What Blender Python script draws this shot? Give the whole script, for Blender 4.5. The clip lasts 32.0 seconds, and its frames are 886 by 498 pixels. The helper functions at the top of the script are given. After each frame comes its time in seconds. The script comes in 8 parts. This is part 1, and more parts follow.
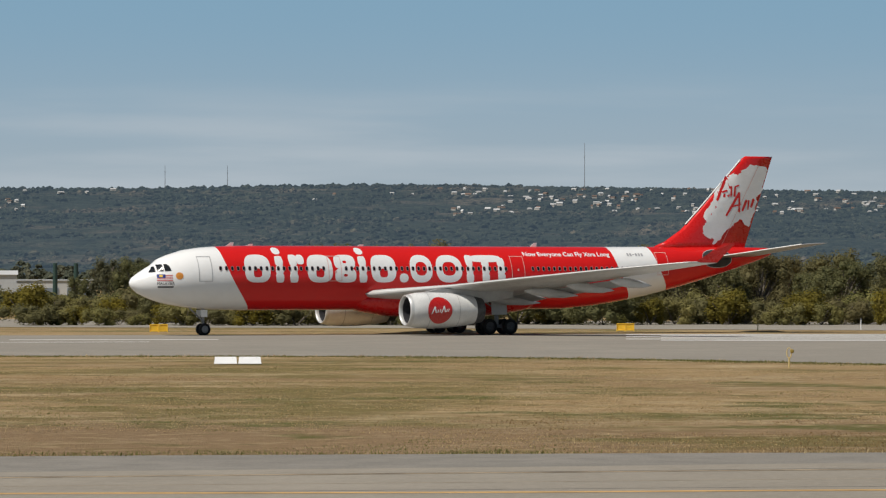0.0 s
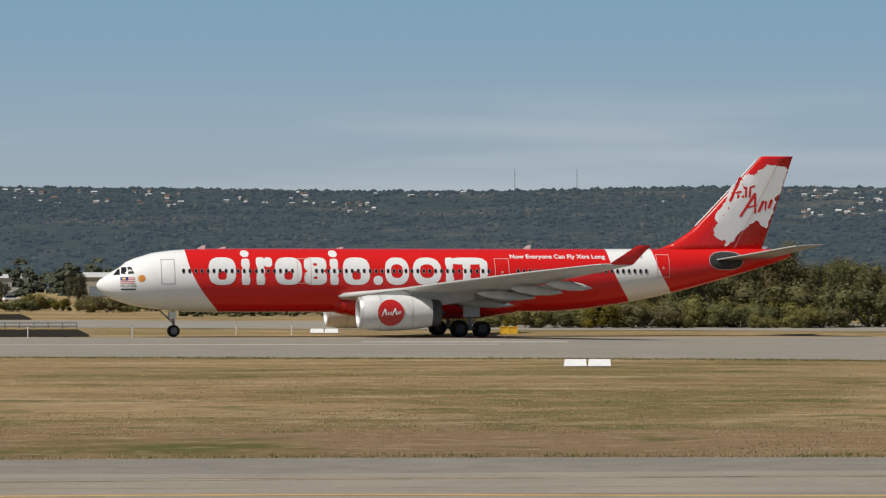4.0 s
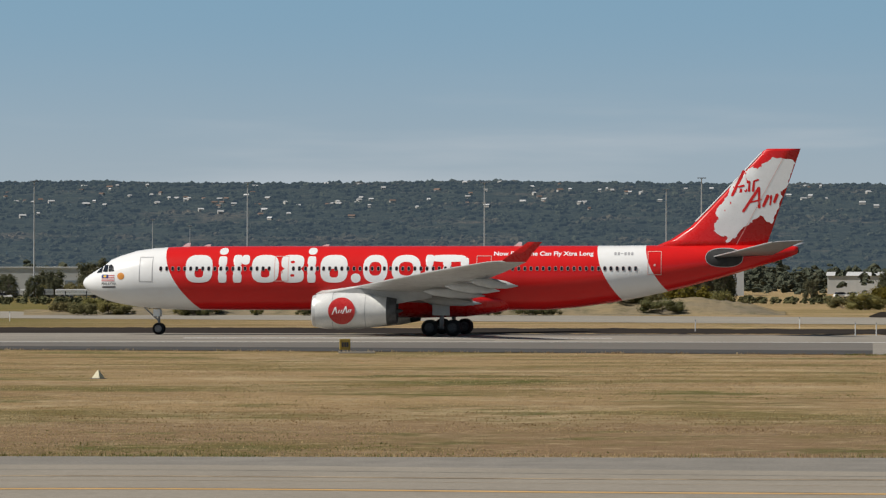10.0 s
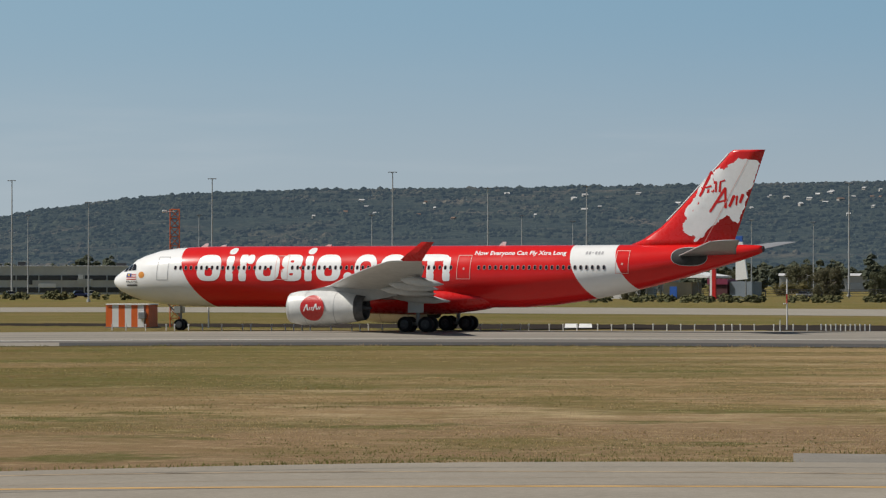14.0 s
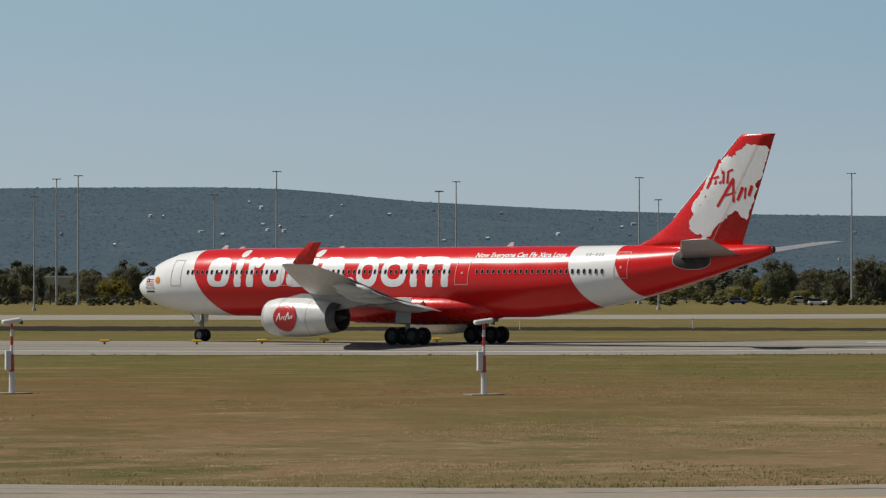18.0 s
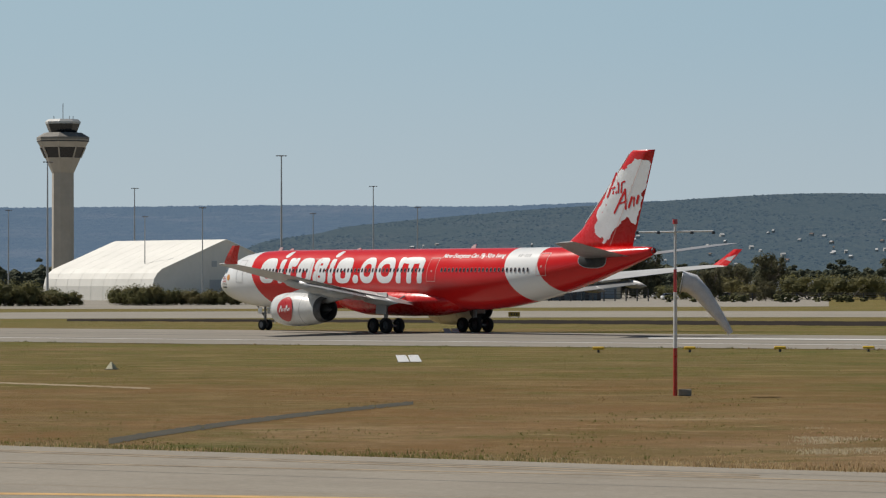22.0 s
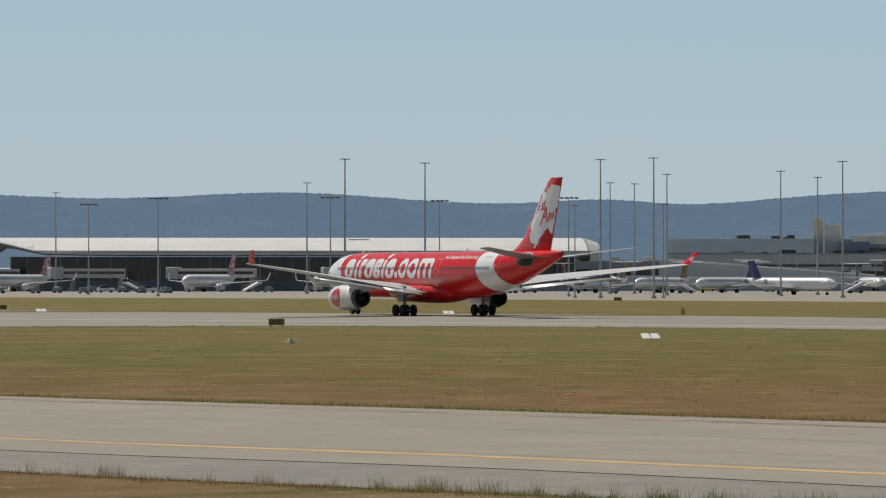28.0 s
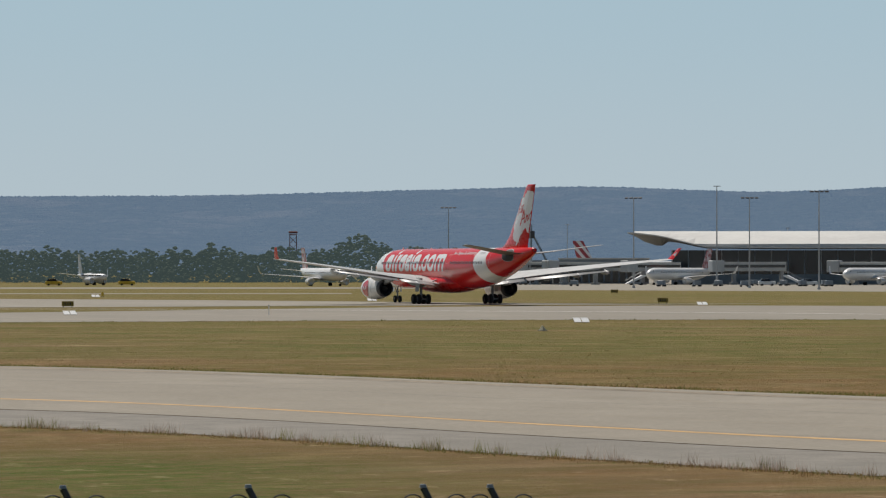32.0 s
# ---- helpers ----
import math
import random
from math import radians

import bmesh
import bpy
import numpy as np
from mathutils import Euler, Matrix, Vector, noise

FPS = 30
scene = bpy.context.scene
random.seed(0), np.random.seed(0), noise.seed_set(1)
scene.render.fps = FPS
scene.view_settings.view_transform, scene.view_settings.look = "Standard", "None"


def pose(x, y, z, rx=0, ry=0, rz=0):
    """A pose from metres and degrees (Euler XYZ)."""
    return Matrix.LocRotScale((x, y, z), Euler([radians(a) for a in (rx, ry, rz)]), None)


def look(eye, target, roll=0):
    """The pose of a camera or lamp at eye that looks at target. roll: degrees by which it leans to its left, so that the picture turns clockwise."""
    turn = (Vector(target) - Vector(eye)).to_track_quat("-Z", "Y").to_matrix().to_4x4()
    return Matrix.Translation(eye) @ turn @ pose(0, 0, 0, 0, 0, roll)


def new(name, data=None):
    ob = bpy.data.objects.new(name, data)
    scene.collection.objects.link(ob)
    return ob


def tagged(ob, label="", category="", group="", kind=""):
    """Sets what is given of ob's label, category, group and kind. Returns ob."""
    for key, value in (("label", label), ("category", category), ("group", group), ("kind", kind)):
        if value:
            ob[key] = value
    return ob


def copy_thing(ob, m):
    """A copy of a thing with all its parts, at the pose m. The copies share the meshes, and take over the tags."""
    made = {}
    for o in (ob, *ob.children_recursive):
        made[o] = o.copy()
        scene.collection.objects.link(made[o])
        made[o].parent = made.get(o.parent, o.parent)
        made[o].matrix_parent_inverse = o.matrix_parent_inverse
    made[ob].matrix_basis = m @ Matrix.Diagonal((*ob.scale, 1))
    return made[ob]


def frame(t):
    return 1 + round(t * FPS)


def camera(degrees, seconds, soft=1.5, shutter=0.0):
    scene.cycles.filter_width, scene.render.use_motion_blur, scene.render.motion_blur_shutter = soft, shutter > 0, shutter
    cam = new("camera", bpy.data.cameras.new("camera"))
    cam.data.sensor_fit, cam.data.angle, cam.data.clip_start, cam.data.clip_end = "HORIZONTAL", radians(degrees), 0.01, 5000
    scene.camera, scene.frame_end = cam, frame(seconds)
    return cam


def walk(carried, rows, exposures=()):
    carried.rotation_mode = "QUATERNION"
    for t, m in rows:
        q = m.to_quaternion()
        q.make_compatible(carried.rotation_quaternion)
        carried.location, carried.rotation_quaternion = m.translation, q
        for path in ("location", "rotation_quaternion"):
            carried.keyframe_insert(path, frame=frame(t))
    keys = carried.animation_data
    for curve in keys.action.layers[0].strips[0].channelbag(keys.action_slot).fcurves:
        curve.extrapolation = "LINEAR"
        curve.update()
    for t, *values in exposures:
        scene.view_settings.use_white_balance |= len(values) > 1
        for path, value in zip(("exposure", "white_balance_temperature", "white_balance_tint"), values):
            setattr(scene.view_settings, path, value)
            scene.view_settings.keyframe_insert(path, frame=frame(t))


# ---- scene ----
cam = camera(12.78, 32.0, soft=1.25)
EYE = (0.0, 0.0, 4.8)


def view(turn, lift):
    """The pose of the panning camera: degrees to the right of the start bearing and degrees above level."""
    a, b = radians(turn), radians(lift)
    return look(EYE, (1000 * math.sin(a), 1000 * math.cos(a), EYE[2] + 1000 * math.tan(b)))


PAN = [
    (0, 15.45, 0.454),
    (1, 14.52, 0.464),
    (2, 13.23, 0.49),
    (3, 11.79, 0.494),
    (4, 10.39, 0.489),
    (5, 8.8, 0.49),
    (6, 6.95, 0.492),
    (7, 4.85, 0.476),
    (8, 2.52, 0.46),
    (9, 0, 0.459),
    (10, -2.75, 0.456),
    (11, -5.81, 0.457),
    (12, -9.13, 0.462),
    (13, -12.71, 0.448),
    (14, -16.46, 0.434),
    (15, -20.55, 0.441),
    (16, -24.85, 0.44),
    (17, -29.33, 0.475),
    (18, -34.11, 0.516),
    (19, -39.11, 0.525),
    (20, -43.9, 0.483),
    (21, -48.37, 0.46),
    (22, -52.57, 0.468),
    (23, -56.73, 0.486),
    (24, -60.58, 0.493),
    (25, -64.08, 0.485),
    (26, -67.49, 0.464),
    (27, -70.41, 0.434),
    (28, -73.13, 0.401),
    (29, -75.83, 0.369),
    (30, -78.2, 0.341),
    (31, -80.5, 0.32),
    (32, -82.68, 0.304),
]
walk(cam, [(t, view(a, b)) for t, a, b in PAN], [(0, -0.11), (5, -0.15), (12, -0.13), (15, -0.15), (18, -0.23), (20, -0.19), (23, -0.15), (27, -0.13), (32, -0.12)])

# ---- world, sun, exposure ----
SUN_TURN, SUN_LIFT = -111.0, 52.5
world = bpy.data.worlds.new("sky")
scene.world = world
world.use_nodes = True
wn, wl = world.node_tree.nodes, world.node_tree.links
wn.clear()
sky = wn.new("ShaderNodeTexSky")
sky.sky_type, sky.sun_disc = "NISHITA", False
sky.sun_elevation, sky.sun_rotation = radians(SUN_LIFT), radians(SUN_TURN)
sky.altitude, sky.air_density, sky.dust_density, sky.ozone_density = 0, 1.0, 0.6, 3.0
wbg, wout = wn.new("ShaderNodeBackground"), wn.new("ShaderNodeOutputWorld")
wbg.inputs["Strength"].default_value = 0.055

def wmix(fac, a, b):
    m = wn.new("ShaderNodeMix")
    m.data_type = "RGBA"
    for s, v in ((m.inputs[0], fac), (m.inputs[6], a), (m.inputs[7], b)):
        if hasattr(v, "is_output"):
            wl.new(v, s)
        else:
            s.default_value = v
    return m.outputs[2]


def wramp(v, lo, hi, to0=0.0, to1=1.0):
    r = wn.new("ShaderNodeMapRange")
    r.interpolation_type = "SMOOTHSTEP"
    wl.new(v, r.inputs[0])
    r.inputs[1].default_value, r.inputs[2].default_value, r.inputs[3].default_value, r.inputs[4].default_value = lo, hi, to0, to1
    return r.outputs[0]


# pale layer of lit air above the horizon, whiter towards the sun's side, with thin cloud streaks
wtc, wsep = wn.new("ShaderNodeTexCoord"), wn.new("ShaderNodeSeparateXYZ")
wl.new(wtc.outputs["Generated"], wsep.inputs[0])
SCALE = 1.11 / 0.055
tint = lambda r, g, b: tuple(((c / 255 + 0.055) / 1.055) ** 2.4 * SCALE for c in (r, g, b)) + (1.0,)
side = wramp(wsep.outputs["X"], -0.05, -1.02)
height = wramp(wsep.outputs["Z"], 0.012, 0.075)
low = wmix(side, tint(160, 173, 182), tint(176, 191, 199))
high = wmix(side, tint(127, 161, 184), tint(165, 188, 200))
air = wmix(height, low, high)
wmap, wnoise = wn.new("ShaderNodeMapping"), wn.new("ShaderNodeTexNoise")
wmap.inputs["Scale"].default_value = (7, 7, 75)
wl.new(wtc.outputs["Generated"], wmap.inputs["Vector"])
wl.new(wmap.outputs["Vector"], wnoise.inputs["Vector"])
wnoise.inputs["Scale"].default_value, wnoise.inputs["Detail"].default_value = 1.0, 5.0
streak = wramp(wnoise.outputs["Fac"], 0.44, 0.70, 0.0, 0.75)
for fade in (wramp(wsep.outputs["Z"], 0.056, 0.030), wramp(wsep.outputs["X"], -0.55, -0.25)):
    wmul = wn.new("ShaderNodeMath")
    wmul.operation = "MULTIPLY"
    wl.new(streak, wmul.inputs[0])
    wl.new(fade, wmul.inputs[1])
    streak = wmul.outputs[0]
air = wmix(streak, air, wmix(side, tint(176, 186, 194), tint(183, 196, 203)))
deep = wmix(1.0, sky.outputs["Color"], (0.62, 0.62, 0.62, 1.0))
deep.node.blend_type = "MULTIPLY"
wl.new(wmix(wramp(wsep.outputs["Z"], 0.09, 0.4), air, deep), wbg.inputs["Color"])
wl.new(wbg.outputs["Background"], wout.inputs["Surface"])

sun = new("sun", bpy.data.lights.new("sun", "SUN"))
sun.data.energy, sun.data.angle, sun.data.color = 4.95, radians(0.53), (1.0, 0.945, 0.865)
sun.matrix_world = look((0, 0, 300), (-math.sin(radians(SUN_TURN)), -math.cos(radians(SUN_TURN)), 300 - math.tan(radians(SUN_LIFT))))
scene.view_settings.exposure = 0.0

# ---- materials ----
def mixed(nt, fac, a, b, kind="MIX"):
    m = nt.nodes.new("ShaderNodeMix")
    m.data_type, m.blend_type = "RGBA", kind
    for sock, v in ((m.inputs[0], fac), (m.inputs[6], a), (m.inputs[7], b)):
        if hasattr(v, "is_output"):
            nt.links.new(v, sock)
        else:
            sock.default_value = v
    return m.outputs[2]


def maths(nt, op, a, b=0.0, clamp=False):
    m = nt.nodes.new("ShaderNodeMath")
    m.operation, m.use_clamp = op, clamp
    for sock, v in ((m.inputs[0], a), (m.inputs[1], b)):
        if hasattr(v, "is_output"):
            nt.links.new(v, sock)
        else:
            sock.default_value = v
    return m.outputs[0]


def coords(nt, sx=1.0, sy=1.0, sz=1.0, turn=0.0):
    tc, mp = nt.nodes.new("ShaderNodeTexCoord"), nt.nodes.new("ShaderNodeMapping")
    mp.inputs["Scale"].default_value = (sx, sy, sz)
    mp.inputs["Rotation"].default_value = (0, 0, radians(turn))
    nt.links.new(tc.outputs["Object"], mp.inputs["Vector"])
    return mp.outputs["Vector"]


def grain(nt, vec, scale, detail=4.0, rough=0.55, lo=0.35, hi=0.65):
    n, r = nt.nodes.new("ShaderNodeTexNoise"), nt.nodes.new("ShaderNodeMapRange")
    n.inputs["Scale"].default_value, n.inputs["Detail"].default_value, n.inputs["Roughness"].default_value = scale, detail, rough
    nt.links.new(vec, n.inputs["Vector"])
    nt.links.new(n.outputs["Fac"], r.inputs[0])
    r.inputs[1].default_value, r.inputs[2].default_value = lo, hi
    return r.outputs[0]


def surface(name, rough=0.6, metal=0.0, spec=0.5):
    m = bpy.data.materials.new(name)
    m.use_nodes = True
    b = m.node_tree.nodes["Principled BSDF"]
    b.inputs["Roughness"].default_value, b.inputs["Metallic"].default_value = rough, metal
    b.inputs["Specular IOR Level"].default_value = spec
    return m, m.node_tree, b


def bumped(nt, b, height, strength, dist=0.02):
    n = nt.nodes.new("ShaderNodeBump")
    n.inputs["Strength"].default_value, n.inputs["Distance"].default_value = strength, dist
    nt.links.new(height, n.inputs["Height"])
    nt.links.new(n.outputs["Normal"], b.inputs["Normal"])


def paint(name, col, rough=0.45, metal=0.0, dirt=0.15, scale=2.0, spec=0.5, coat=0.0):
    """Painted or plain surface with two scales of soiling."""
    m, nt, b = surface(name, rough, metal, spec)
    v = coords(nt)
    d = tuple(c * (1 - dirt * 2) for c in col[:3]) + (1.0,)
    c1 = mixed(nt, grain(nt, v, scale, 5, 0.6, 0.4, 0.75), col, d)
    c2 = mixed(nt, maths(nt, "MULTIPLY", grain(nt, v, scale * 9, 3, 0.6, 0.45, 0.8), 0.5), c1, d)
    nt.links.new(c2, b.inputs["Base Color"])
    nt.links.new(maths(nt, "ADD", maths(nt, "MULTIPLY", grain(nt, v, scale * 4), 0.12), rough - 0.05), b.inputs["Roughness"])
    b.inputs["Coat Weight"].default_value = coat
    return m


def turf():
    """Mown dry grass: tan in the east, browner with green bands in the west."""
    m, nt, b = surface("dry_turf", 0.95, 0, 0.08)
    v = coords(nt)
    sep = nt.nodes.new("ShaderNodeSeparateXYZ")
    nt.links.new(v, sep.inputs[0])
    r = nt.nodes.new("ShaderNodeMapRange")
    nt.links.new(sep.outputs["X"], r.inputs[0])
    r.inputs[1].default_value, r.inputs[2].default_value = -25.0, -140.0
    west = r.outputs[0]
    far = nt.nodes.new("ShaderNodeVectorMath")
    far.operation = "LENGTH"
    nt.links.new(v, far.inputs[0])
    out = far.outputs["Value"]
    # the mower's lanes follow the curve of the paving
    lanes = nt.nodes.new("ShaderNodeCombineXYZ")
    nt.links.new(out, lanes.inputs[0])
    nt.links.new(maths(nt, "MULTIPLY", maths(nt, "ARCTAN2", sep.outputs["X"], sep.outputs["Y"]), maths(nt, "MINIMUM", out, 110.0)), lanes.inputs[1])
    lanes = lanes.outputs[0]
    tan, straw, brown = (0.445, 0.312, 0.160, 1), (0.60, 0.47, 0.275, 1), (0.235, 0.152, 0.080, 1)
    green, olive, rust = (0.092, 0.118, 0.024, 1), (0.170, 0.150, 0.045, 1), (0.215, 0.136, 0.062, 1)
    base = mixed(nt, west, tan, rust)

    def ramp(value, lo, hi):
        n = nt.nodes.new("ShaderNodeMapRange")
        nt.links.new(value, n.inputs[0])
        n.inputs[1].default_value, n.inputs[2].default_value = lo, hi
        return n.outputs[0]

    def patches(vec, scale, lo, hi, lean, most):
        n = grain(nt, vec, scale, 6, 0.7, 0.0, 1.0)
        n = maths(nt, "ADD", n, maths(nt, "MULTIPLY", west, lean))
        n = maths(nt, "MULTIPLY", maths(nt, "SUBTRACT", n, lo), 1 / (hi - lo), True)
        return maths(nt, "MULTIPLY", n, most)

    both = lambda a, k: maths(nt, "MULTIPLY", a, k)
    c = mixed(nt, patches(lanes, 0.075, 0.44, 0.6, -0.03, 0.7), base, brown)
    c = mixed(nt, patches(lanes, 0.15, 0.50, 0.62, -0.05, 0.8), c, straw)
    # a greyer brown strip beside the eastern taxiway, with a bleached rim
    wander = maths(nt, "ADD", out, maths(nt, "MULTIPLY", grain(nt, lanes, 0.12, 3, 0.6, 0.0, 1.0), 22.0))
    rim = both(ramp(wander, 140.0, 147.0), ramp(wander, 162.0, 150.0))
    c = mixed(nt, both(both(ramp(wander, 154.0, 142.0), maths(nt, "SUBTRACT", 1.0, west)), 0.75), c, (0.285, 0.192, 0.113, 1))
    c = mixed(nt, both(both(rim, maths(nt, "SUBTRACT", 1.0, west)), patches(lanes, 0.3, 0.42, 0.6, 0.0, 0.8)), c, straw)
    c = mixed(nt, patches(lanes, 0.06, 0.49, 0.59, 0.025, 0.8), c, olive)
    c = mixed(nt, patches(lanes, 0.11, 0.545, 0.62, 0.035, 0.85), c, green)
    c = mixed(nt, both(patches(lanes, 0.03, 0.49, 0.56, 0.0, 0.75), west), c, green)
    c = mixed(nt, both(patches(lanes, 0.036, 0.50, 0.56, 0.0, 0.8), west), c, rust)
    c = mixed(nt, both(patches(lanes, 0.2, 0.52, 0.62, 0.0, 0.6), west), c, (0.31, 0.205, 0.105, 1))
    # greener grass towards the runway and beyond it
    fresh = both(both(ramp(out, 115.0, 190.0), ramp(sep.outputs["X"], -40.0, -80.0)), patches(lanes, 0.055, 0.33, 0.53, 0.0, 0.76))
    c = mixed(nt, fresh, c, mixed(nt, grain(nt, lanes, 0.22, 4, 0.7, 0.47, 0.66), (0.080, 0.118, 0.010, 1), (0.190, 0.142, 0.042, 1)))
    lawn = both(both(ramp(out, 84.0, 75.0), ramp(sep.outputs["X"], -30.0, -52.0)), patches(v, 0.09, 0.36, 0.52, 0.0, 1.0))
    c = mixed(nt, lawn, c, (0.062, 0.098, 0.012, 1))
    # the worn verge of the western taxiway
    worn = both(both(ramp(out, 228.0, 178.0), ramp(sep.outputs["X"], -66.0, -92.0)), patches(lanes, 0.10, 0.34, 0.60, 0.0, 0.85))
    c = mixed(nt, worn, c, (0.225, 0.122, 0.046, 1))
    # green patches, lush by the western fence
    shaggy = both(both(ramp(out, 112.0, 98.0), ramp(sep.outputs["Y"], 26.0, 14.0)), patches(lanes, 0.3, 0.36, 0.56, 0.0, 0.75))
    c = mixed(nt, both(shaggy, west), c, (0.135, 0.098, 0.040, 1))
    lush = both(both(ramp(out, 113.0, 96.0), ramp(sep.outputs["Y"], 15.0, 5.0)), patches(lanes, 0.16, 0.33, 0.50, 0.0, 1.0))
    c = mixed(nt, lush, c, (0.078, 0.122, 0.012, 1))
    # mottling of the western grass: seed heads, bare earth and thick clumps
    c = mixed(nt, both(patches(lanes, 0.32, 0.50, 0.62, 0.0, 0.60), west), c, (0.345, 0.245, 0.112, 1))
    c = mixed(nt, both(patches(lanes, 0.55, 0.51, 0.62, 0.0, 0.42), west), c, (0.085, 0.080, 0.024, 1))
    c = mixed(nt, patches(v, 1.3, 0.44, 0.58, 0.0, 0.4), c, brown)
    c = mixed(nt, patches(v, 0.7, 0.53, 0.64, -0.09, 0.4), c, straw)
    c = mixed(nt, patches(v, 5.0, 0.46, 0.62, 0.0, 0.35), c, (0.16, 0.11, 0.055, 1))
    nt.links.new(c, b.inputs["Base Color"])
    bumped(nt, b, grain(nt, v, 2.2, 6, 0.75, 0.2, 0.8), 0.9, 0.2)
    return m


def paving(name, base, dark, scale=0.25, gloss=0.12):
    m, nt, b = surface(name, 0.9, 0, gloss)
    v = coords(nt)
    c = mixed(nt, grain(nt, v, scale, 5, 0.62, 0.35, 0.68), base, dark)
    c = mixed(nt, maths(nt, "MULTIPLY", grain(nt, v, scale * 0.16, 3, 0.5, 0.4, 0.65), 0.6), c, dark)
    c = mixed(nt, maths(nt, "MULTIPLY", grain(nt, v, scale * 14, 3, 0.7, 0.4, 0.7), 0.35), c, tuple(x * 1.35 for x in base[:3]) + (1,))
    c = mixed(nt, maths(nt, "MULTIPLY", grain(nt, v, 24.0, 2, 0.7, 0.45, 0.65), 0.35), c, tuple(x * 0.7 for x in dark[:3]) + (1,))
    nt.links.new(c, b.inputs["Base Color"])
    bumped(nt, b, grain(nt, v, 9.0, 4, 0.7, 0.2, 0.8), 0.25, 0.02)
    return m


M_TURF = turf()
M_ASPHALT = paving("worn_grey_asphalt", (0.298, 0.267, 0.220, 1), (0.235, 0.210, 0.172, 1))
M_SHOULDER = paving("gravelly_shoulder", (0.252, 0.231, 0.202, 1), (0.176, 0.164, 0.143, 1), 0.6)
M_DARKPAVE = paving("dark_asphalt", (0.046, 0.040, 0.036, 1), (0.030, 0.026, 0.024, 1), 0.3, 0.0)
M_RUNWAY = paving("runway_asphalt", (0.290, 0.262, 0.220, 1), (0.218, 0.200, 0.171, 1), 0.2)
M_OLDGREY = paving("older_grey_asphalt", (0.172, 0.158, 0.139, 1), (0.130, 0.120, 0.106, 1), 0.2)
M_CONCRETE = paving("apron_concrete", (0.311, 0.286, 0.239, 1), (0.235, 0.214, 0.181, 1), 0.15)
M_YLINE = paint("worn_yellow_line", (0.57, 0.345, 0.12, 1), 0.8, dirt=0.2, scale=0.6)
M_FADEDLINE = paint("faded_orange_line", (0.38, 0.29, 0.185, 1), 0.85, dirt=0.4, scale=0.5)
M_WLINE = paint("white_road_paint", (0.72, 0.71, 0.68, 1), 0.6, dirt=0.12, scale=0.8)
M_WHITE = paint("white_paint", (0.8, 0.8, 0.79, 1), 0.35, dirt=0.05)
M_GREYMETAL = paint("galvanised_steel", (0.32, 0.33, 0.34, 1), 0.5, 0.6, dirt=0.15)
M_DARK = paint("dark_grey_metal", (0.06, 0.06, 0.065, 1), 0.5, 0.3)
M_RUBBER = paint("black_rubber", (0.018, 0.018, 0.019, 1), 0.8, spec=0.3)
M_RED = paint("red_paint", (0.52, 0.018, 0.016, 1), 0.3, dirt=0.06, coat=0.5)
M_YELLOW = paint("yellow_paint", (0.84, 0.53, 0.04, 1), 0.5, dirt=0.1)
M_ORANGE = paint("orange_paint", (0.75, 0.14, 0.02, 1), 0.5, dirt=0.08)
M_GLASSDARK = paint("dark_glazing", (0.015, 0.017, 0.02, 1), 0.12, 0.0, dirt=0.02, spec=0.6)
M_DARKGRAVEL = paving("dark_gravel", (0.176, 0.168, 0.155, 1), (0.118, 0.113, 0.105, 1), 0.6)
M_PATH = paving("dark_path_gravel", (0.082, 0.076, 0.062, 1), (0.060, 0.055, 0.040, 1), 0.6)
M_DUSTY = paving("dusty_bare_soil", (0.36, 0.29, 0.195, 1), (0.22, 0.155, 0.085, 1), 0.5)
M_PALEGRAVEL = paving("pale_gravel", (0.353, 0.302, 0.235, 1), (0.235, 0.185, 0.126, 1), 0.8)
M_DARKPAVE2 = paving("resurfaced_asphalt", (0.084, 0.080, 0.076, 1), (0.055, 0.053, 0.050, 1), 0.3)

# ---- builders ----
def spot(turn, dist, z=0.0):
    """A point by its bearing from the camera's stand (degrees, right is positive) and its distance along the ground."""
    a = radians(turn)
    return Vector((dist * math.sin(a), dist * math.cos(a), z))


def mesh_of(name, bm, material):
    me = bpy.data.meshes.new(name)
    bm.normal_update()
    bm.to_mesh(me)
    bm.free()
    for m in material if isinstance(material, (list, tuple)) else (material,):
        me.materials.append(m)
    return me


def smooth(ob, angle=None):
    for p in ob.data.polygons:
        p.use_smooth = True
    return ob


def part(name, bm, material, parent=None, label=""):
    """One mesh object, under a thing or a part where a parent is given."""
    ob = new(name, mesh_of(name, bm, material))
    if parent is not None:
        ob.parent = parent
    return tagged(ob, label)


def thing(name, label, category, group="", kind="", at=None):
    ob = new(name)
    ob.empty_display_size = 0.3
    if at is not None:
        ob.matrix_basis = at
    return tagged(ob, label, category, group, kind)


def box(bm, sx, sy, sz, m=Matrix(), bevel=0.0, mat=0):
    """A box whose base centre is at the origin of m."""
    made = bmesh.ops.create_cube(bm, size=1, matrix=m @ Matrix.Translation((0, 0, sz / 2)) @ Matrix.Diagonal((sx, sy, sz, 1)))
    faces = {f for v in made["verts"] for f in v.link_faces}
    for f in faces:
        f.material_index = mat
    if bevel:
        edges = list({e for v in made["verts"] for e in v.link_edges})
        bmesh.ops.bevel(bm, geom=edges, offset=bevel, segments=1, affect="EDGES", profile=0.5)
    return made


